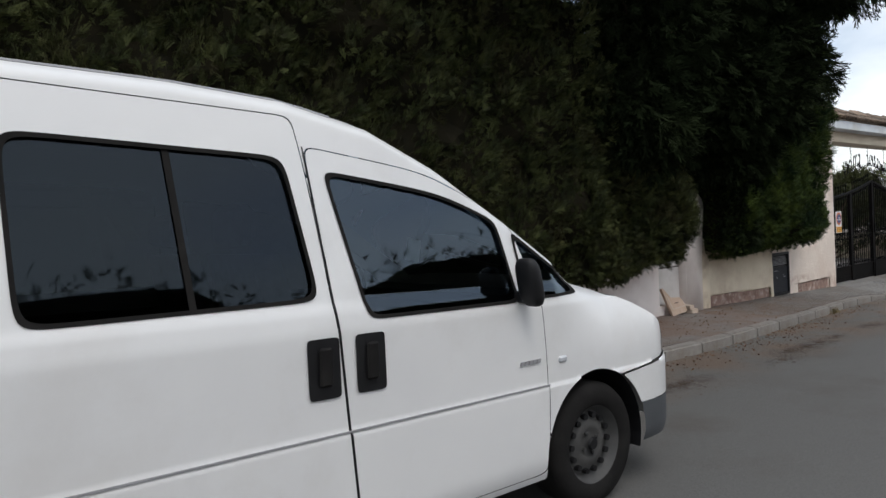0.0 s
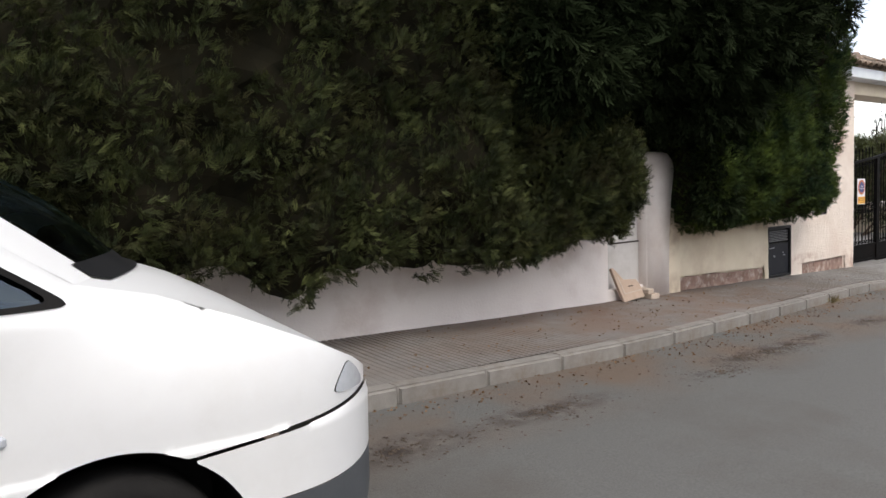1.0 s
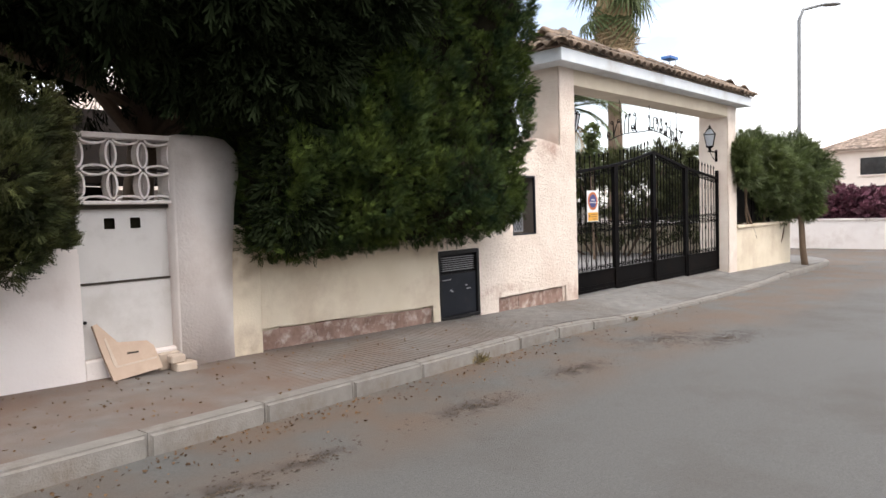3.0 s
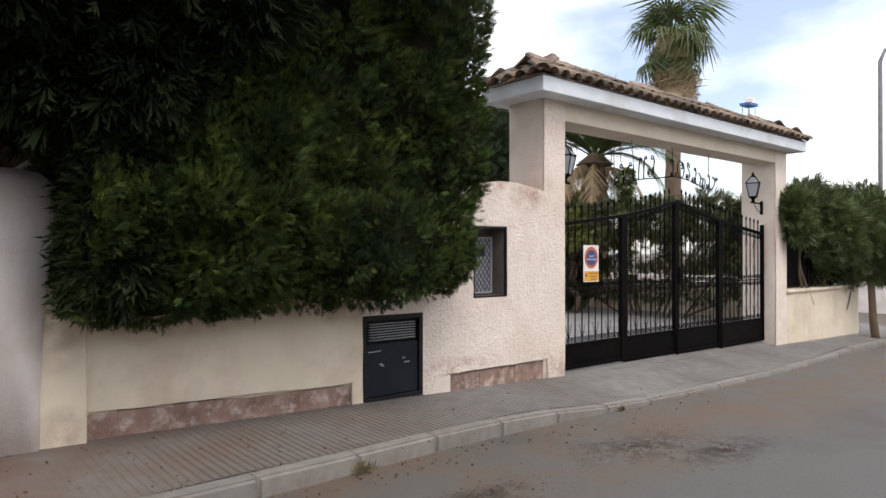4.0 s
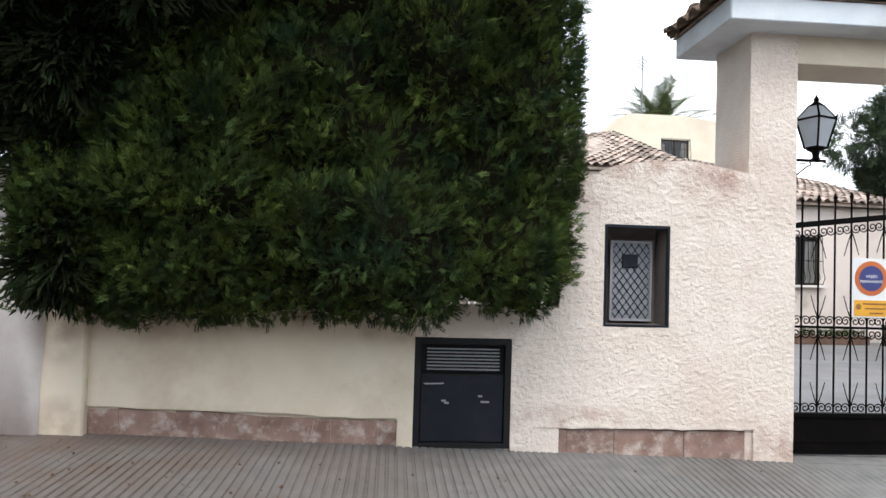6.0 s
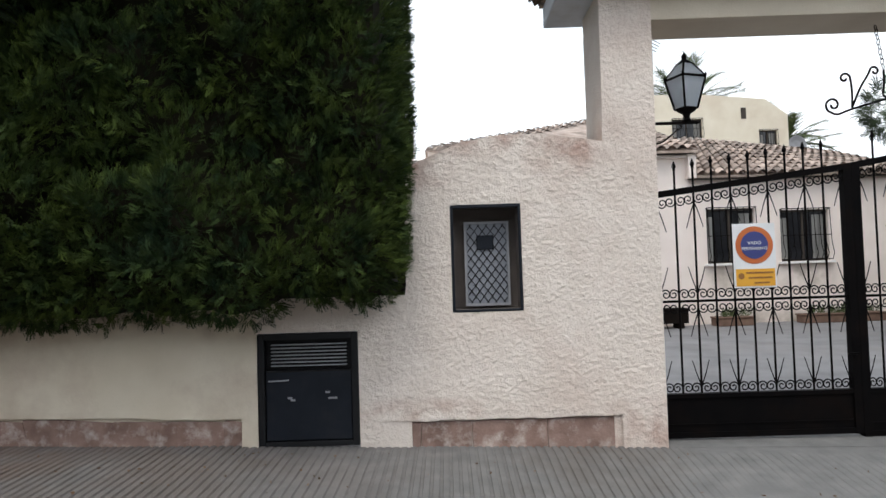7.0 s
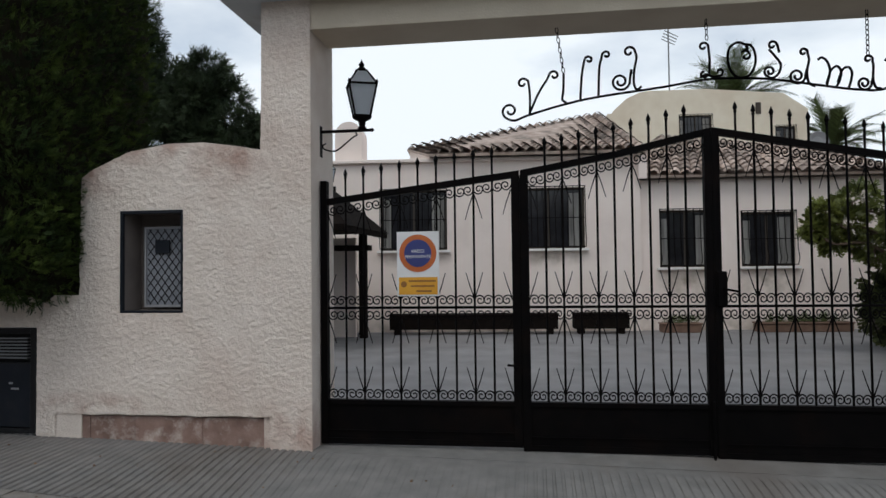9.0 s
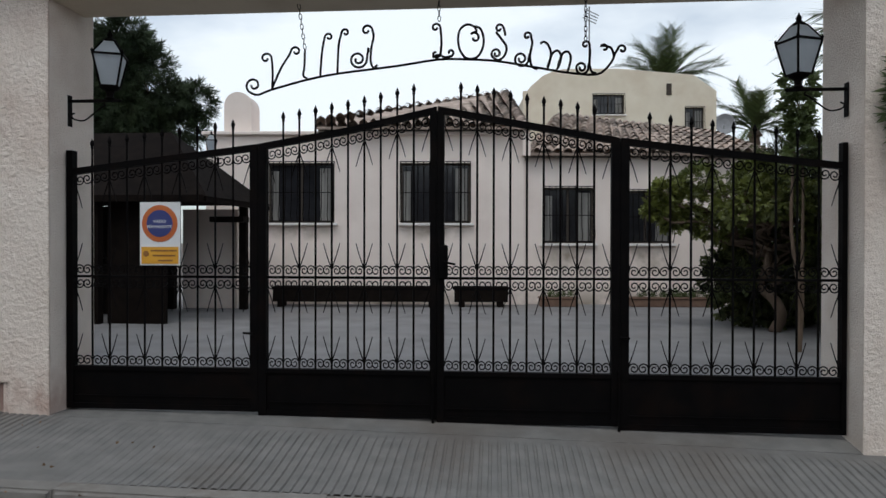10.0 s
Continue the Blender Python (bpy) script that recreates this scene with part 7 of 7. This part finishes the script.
# ---- beyond the gate pillar: low wall, corner, far street ----
def build_far_side():
    ob = part("wall_corner", prism(bmesh.new(), [(20.9, -0.5), (24.35, -0.5), (24.35, 0.74), (20.9, 0.74)], 5.50, 5.75), M_CREAM)
    tagged(ob, "low cream garden wall running to the street corner", "wall", kind="structure")
    part("wall_cap", new_box(20.9, 24.4, 5.46, 5.79, 0.74, 0.79, bevel=0.008), M_CREAM, ob)
    part("wall_return", new_box(24.10, 24.35, 5.75, 14.0, -0.5, 0.74), M_CREAM, ob)
    fence = thing("garden_fence", (22.6, 5.62, 0.79), "dark metal garden fence panels on a low wall", "fence")
    for x in (21.0, 22.1, 23.2, 24.25):
        part("post", new_box(x - 0.025, x + 0.025, 5.60, 5.65, 0.79, 1.75), M_IRON, fence)
    for a, b in ((21.03, 22.07), (22.13, 23.17), (23.23, 24.22)):
        part("panel", new_box(a, b, 5.62, 5.632, 0.84, 1.70), M_IRON, fence)
    tr = thing("street_tree", (23.9, 5.05, -0.22), "slim street tree trunk at the pavement corner", "tree")
    rg = np.random.RandomState(3)
    bm = bmesh.new()
    limb(bm, (23.9, 5.05, -0.25), (24.0, 5.3, 1.9), 0.08, 0.05, 0.02, rg)
    part("trunk", bm, M_BARK, tr, smooth=True)
    P, D = clump_points(rg, lumps(19, 22, (24.1, 5.4, 1.75), (1.3, 0.7, 0.8), 0.42), 6000)
    scatter("crown", P, D + np.array([0, 0, -0.3]) + rg.normal(size=P.shape) * 0.5, NEEDLES, 0.22, M_BUSH, tr, 21)
    # street lamp
    L = thing("street_lamp", (35.8, 8.5, -0.45), "tall galvanised street lamp with a flat head", "street lamp")
    part("pole", tube(bmesh.new(), [(35.8, 8.5, -0.45), (35.8, 8.5, 4.5), (35.8, 8.5, 8.2), (35.9, 8.38, 8.6), (36.4, 7.85, 8.75)], 0.09, 8, taper=0.6), M_POLE, L, smooth=True)
    hd = bmesh.new()
    lathe(hd, [(0.02, 0.10), (0.16, 0.08), (0.20, 0.02), (0.16, 0.0), (0.02, 0.0)], (0, 0, 0), 14)
    for v in hd.verts:
        v.co = Vector((v.co.x * 2.0, v.co.y, v.co.z))
    for v in hd.verts:
        v.co = pose(36.62, 7.6, 8.72, 0, 0, -50) @ v.co
    part("head", hd, M_POLE, L)
    # white wall and house over the side street
    ob = part("wall_far", new_box(34.5, 34.75, 2.0, 30, -0.9, 0.45), M_WHITEWASH)
    tagged(ob, "low white wall across the side street", "wall", kind="structure")
    part("wall_cap", new_box(34.46, 34.79, 2.0, 30, 0.45, 0.52, bevel=0.01), M_WHITEWASH, ob)
    H = thing("far_house", pose(62, 3.3, -0.6, 0, 0, 90), "cream house with clay hip roof across the side street", "house")
    before = set(bpy.data.objects)
    holes = [(0.8, 2.2, 0.9, 2.6), (3.6, 5.0, 0.9, 2.6), (7.0, 8.6, 0.9, 2.6), (0.8, 2.2, 3.4, 4.6), (3.6, 5.0, 3.4, 4.6), (7.0, 8.6, 3.4, 4.6)]
    wall_with_holes(H, "wall", 0, 11, 0, 5.2, holes, -0.3, 0.0, M_HOUSE)
    part("end_wall", new_box(-0.0, 0.3, -10, -0.3, 0, 5.2), M_HOUSE, H)
    part("end_wall", new_box(10.7, 11, -10, -0.3, 0, 5.2), M_HOUSE, H)
    for a, b, c, d in holes:
        w = part("window", new_box(a, b, -0.2, -0.15, c, d), M_DARKGLASS, H)
        part("sill", new_box(a - 0.1, b + 0.1, -0.1, 0.12, c - 0.1, c - 0.005), M_HOUSE, w)
    tiled_slope(H, (11.6, 0.6, 5.2), (-0.6, 0.6, 5.2), (3.0, -4.5, 6.9), (8.0, -4.5, 6.9))
    tiled_slope(H, (-0.6, 0.6, 5.2), (-0.6, -10.0, 5.2), (3.0, -4.8, 6.9), (3.0, -4.5, 6.9))
    part("roof_deck", prism(bmesh.new(), [(-0.5, 5.18), (11.5, 5.18), (8.0, 6.8), (3.0, 6.8)], -9.0, -4.4), M_TILES, H)
    part("eave", new_box(-0.55, 11.55, -10, 0.5, 5.1, 5.19), M_HOUSE, H)
    for o in set(bpy.data.objects) - before:
        o.matrix_parent_inverse = Matrix()
    # far tank on slender legs, over the gateway roof
    T = thing("water_tower", (115.7, 50.9, -0.5), "pale water tank and blue panel on slender legs far away", "water tank")
    part("tank", new_box(115.8, 117.0, 50.2, 51.4, 25.5, 26.5, bevel=0.08), M_HOUSE, T)
    part("panel", new_box(114.4, 117.2, 49.9, 51.6, 25.1, 25.5), M_BLUE, T)
    for x in (114.8, 116.8):
        for y in (50.2, 51.3):
            part("leg", tube(bmesh.new(), [(x, y, -0.5), (x, y, 25.1)], 0.05, 5), M_POLE, T)
    # lattice pylon far off
    Y = thing("pylon", (95, 62, -0.5), "slender lattice power pylon far away", "pylon")
    for dx, dy in ((-1, -1), (1, -1), (1, 1), (-1, 1)):
        part("leg", tube(bmesh.new(), [(95 + dx * 1.6, 62 + dy * 1.6, -0.5), (95 + dx * 0.35, 62 + dy * 0.35, 28)], 0.10, 4), M_POLE, Y)
    for k in range(14):
        z = 1 + 2 * k
        w = 1.6 - 1.25 * z / 28.5
        part("brace", tube(bmesh.new(), [(95 - w, 62 - w, z), (95 + w, 62 - w, z + 2)], 0.06, 4), M_POLE, Y)
    for z in (20, 24):
        part("arm", tube(bmesh.new(), [(91.5, 62, z), (98.5, 62, z)], 0.10, 4), M_POLE, Y)


build_far_side()


# ---- the other side of the street, behind the camera ----
# Unseen except as a skyline in the van glass; added also to block sky light.
def build_opposite():
    ob = part("wall_opposite", new_box(-30, 50, -9.3, -9.0, -1.0, 1.9), M_WHITEWASH)
    tagged(ob, "plain white garden wall on the other side of the street", "wall", kind="structure")
    rg = np.random.RandomState(44)
    h = thing("opposite_hedge", (10, -10.5, 0.0), "tall dark hedge behind the opposite garden wall", "hedge")
    X, Z = np.meshgrid(np.arange(-30, 50, 1.0), np.linspace(1.5, 4.9, 8), indexing="ij")
    Y = -9.9 + 0.8 * (lattice_noise(X, Z, 1.7, 6) - 0.5)
    Zz = Z + 1.6 * (lattice_noise(X, X * 0, 2.3, 8) - 0.5) * (Z - 1.5) / 4
    i = np.arange(X.size).reshape(X.shape)
    F = np.stack([i[:-1, :-1], i[:-1, 1:], i[1:, 1:], i[1:, :-1]], -1).reshape(-1, 4)
    # near-black sheet in place of the shade inside this hedge
    np_mesh("branch_mass", np.stack([X, Y, Zz], -1).reshape(-1, 3), F, M_CORE, h)
    k = rg.randint(X.size, size=14000)
    P = np.stack([X.ravel()[k], Y.ravel()[k], Zz.ravel()[k]], -1) + rg.normal(size=(14000, 3)) * np.array([0.5, 0.12, 0.3])
    scatter("foliage", P, np.array([0, 1.0, 0.3]) + rg.normal(size=P.shape) * 0.5, TWIGS, 0.3, M_HEDGE, h, 45)
    ob = part("wall_behind", new_box(-30.3, -30, -9.3, 5.4, -1.0, 4.0), M_WHITEWASH)
    tagged(ob, "plain white wall closing the street", "wall", kind="structure")


build_opposite()


# ---- litter on the ground ----
def build_litter():
    rg = np.random.RandomState(5)
    n = 1500
    x = rg.uniform(-2, 16, n)
    x = np.where(rg.rand(n) < 0.6, rg.normal(8.0, 2.6, n), x)
    gut = rg.rand(n) < 0.62
    y = np.where(gut, kerb_y(x) - np.abs(rg.normal(0.0, 0.20, n)) - 0.03, rg.uniform(4.1, 5.35, n))
    z = np.where(gut, road(x), kerb_top(x) * (5.4 - y) / 1.3 + pav(x) * (1 - (5.4 - y) / 1.3)) + 0.012
    flat = [spray_shape(2, 1.0, 0.25, 0.5, s, 0.3) for s in range(3)]
    D = rg.normal(size=(n, 3)) * np.array([1, 1, 0.12])
    ob = scatter("dry_leaves", np.stack([x, y, z], -1), D, flat, 0.024, M_LITTER, None, 6)
    tagged(ob, "scattered dry orange-brown leaves along the kerb", "leaf litter", kind="stuff")
    # patches of trodden dirt on the road
    V, F = [], []
    for cx, cy, r, ry in STAINS:
        for k in range(int(500 * r)):
            a, q = rg.rand() * 6.283, abs(rg.normal(0, 0.75))
            px, py = cx + r * 1.5 * q * math.cos(a), cy + r * 0.6 * q * math.sin(a)
            s = rg.uniform(0.004, 0.013)
            b = len(V)
            th = rg.rand() * 6.283
            for m in range(5):
                g = th + m * 1.257
                V.append((px + s * math.cos(g) * rg.uniform(0.6, 1.3), py + s * math.sin(g) * rg.uniform(0.6, 1.3), float(road(px)) + 0.0045))
            V.append((px, py, float(road(px)) + 0.008))
            F += [(b + m, b + (m + 1) % 5, b + 5) for m in range(5)]
    ob = np_mesh("road_dirt", V, F, M_DIRT)
    tagged(ob, "dark crumbs of dirt on the asphalt", "dirt", kind="stuff")


build_litter()


def build_weeds():
    """Dry grass in the joints of the kerb."""
    rg = np.random.RandomState(17)
    for x, y, n, size in ((11.28, 4.175, 46, 0.085), (14.42, 4.36, 30, 0.06)):
        t = thing("weed_tuft", (x, y, float(road(x))), "small dry grass tuft growing in a kerb joint", "weed", "kerb weeds")
        P = rg.normal(size=(n, 3)) * np.array([0.03, 0.008, 0.0]) + np.array([x, y - 0.01, float(road(x))])
        scatter("blades", P, np.array([0, -0.25, 1.0]) + rg.normal(size=P.shape) * 0.45, BLADES, size, M_WEED, t, 18)


BLADES = [spray_shape(3, 1.0, 0.03, 0.4, s + 80, 0.3) for s in range(3)]
M_WEED = mat("dry_grass", (0.13, 0.10, 0.045), (0.22, 0.17, 0.08), 6, 0.85, island=0.4)
build_weeds()
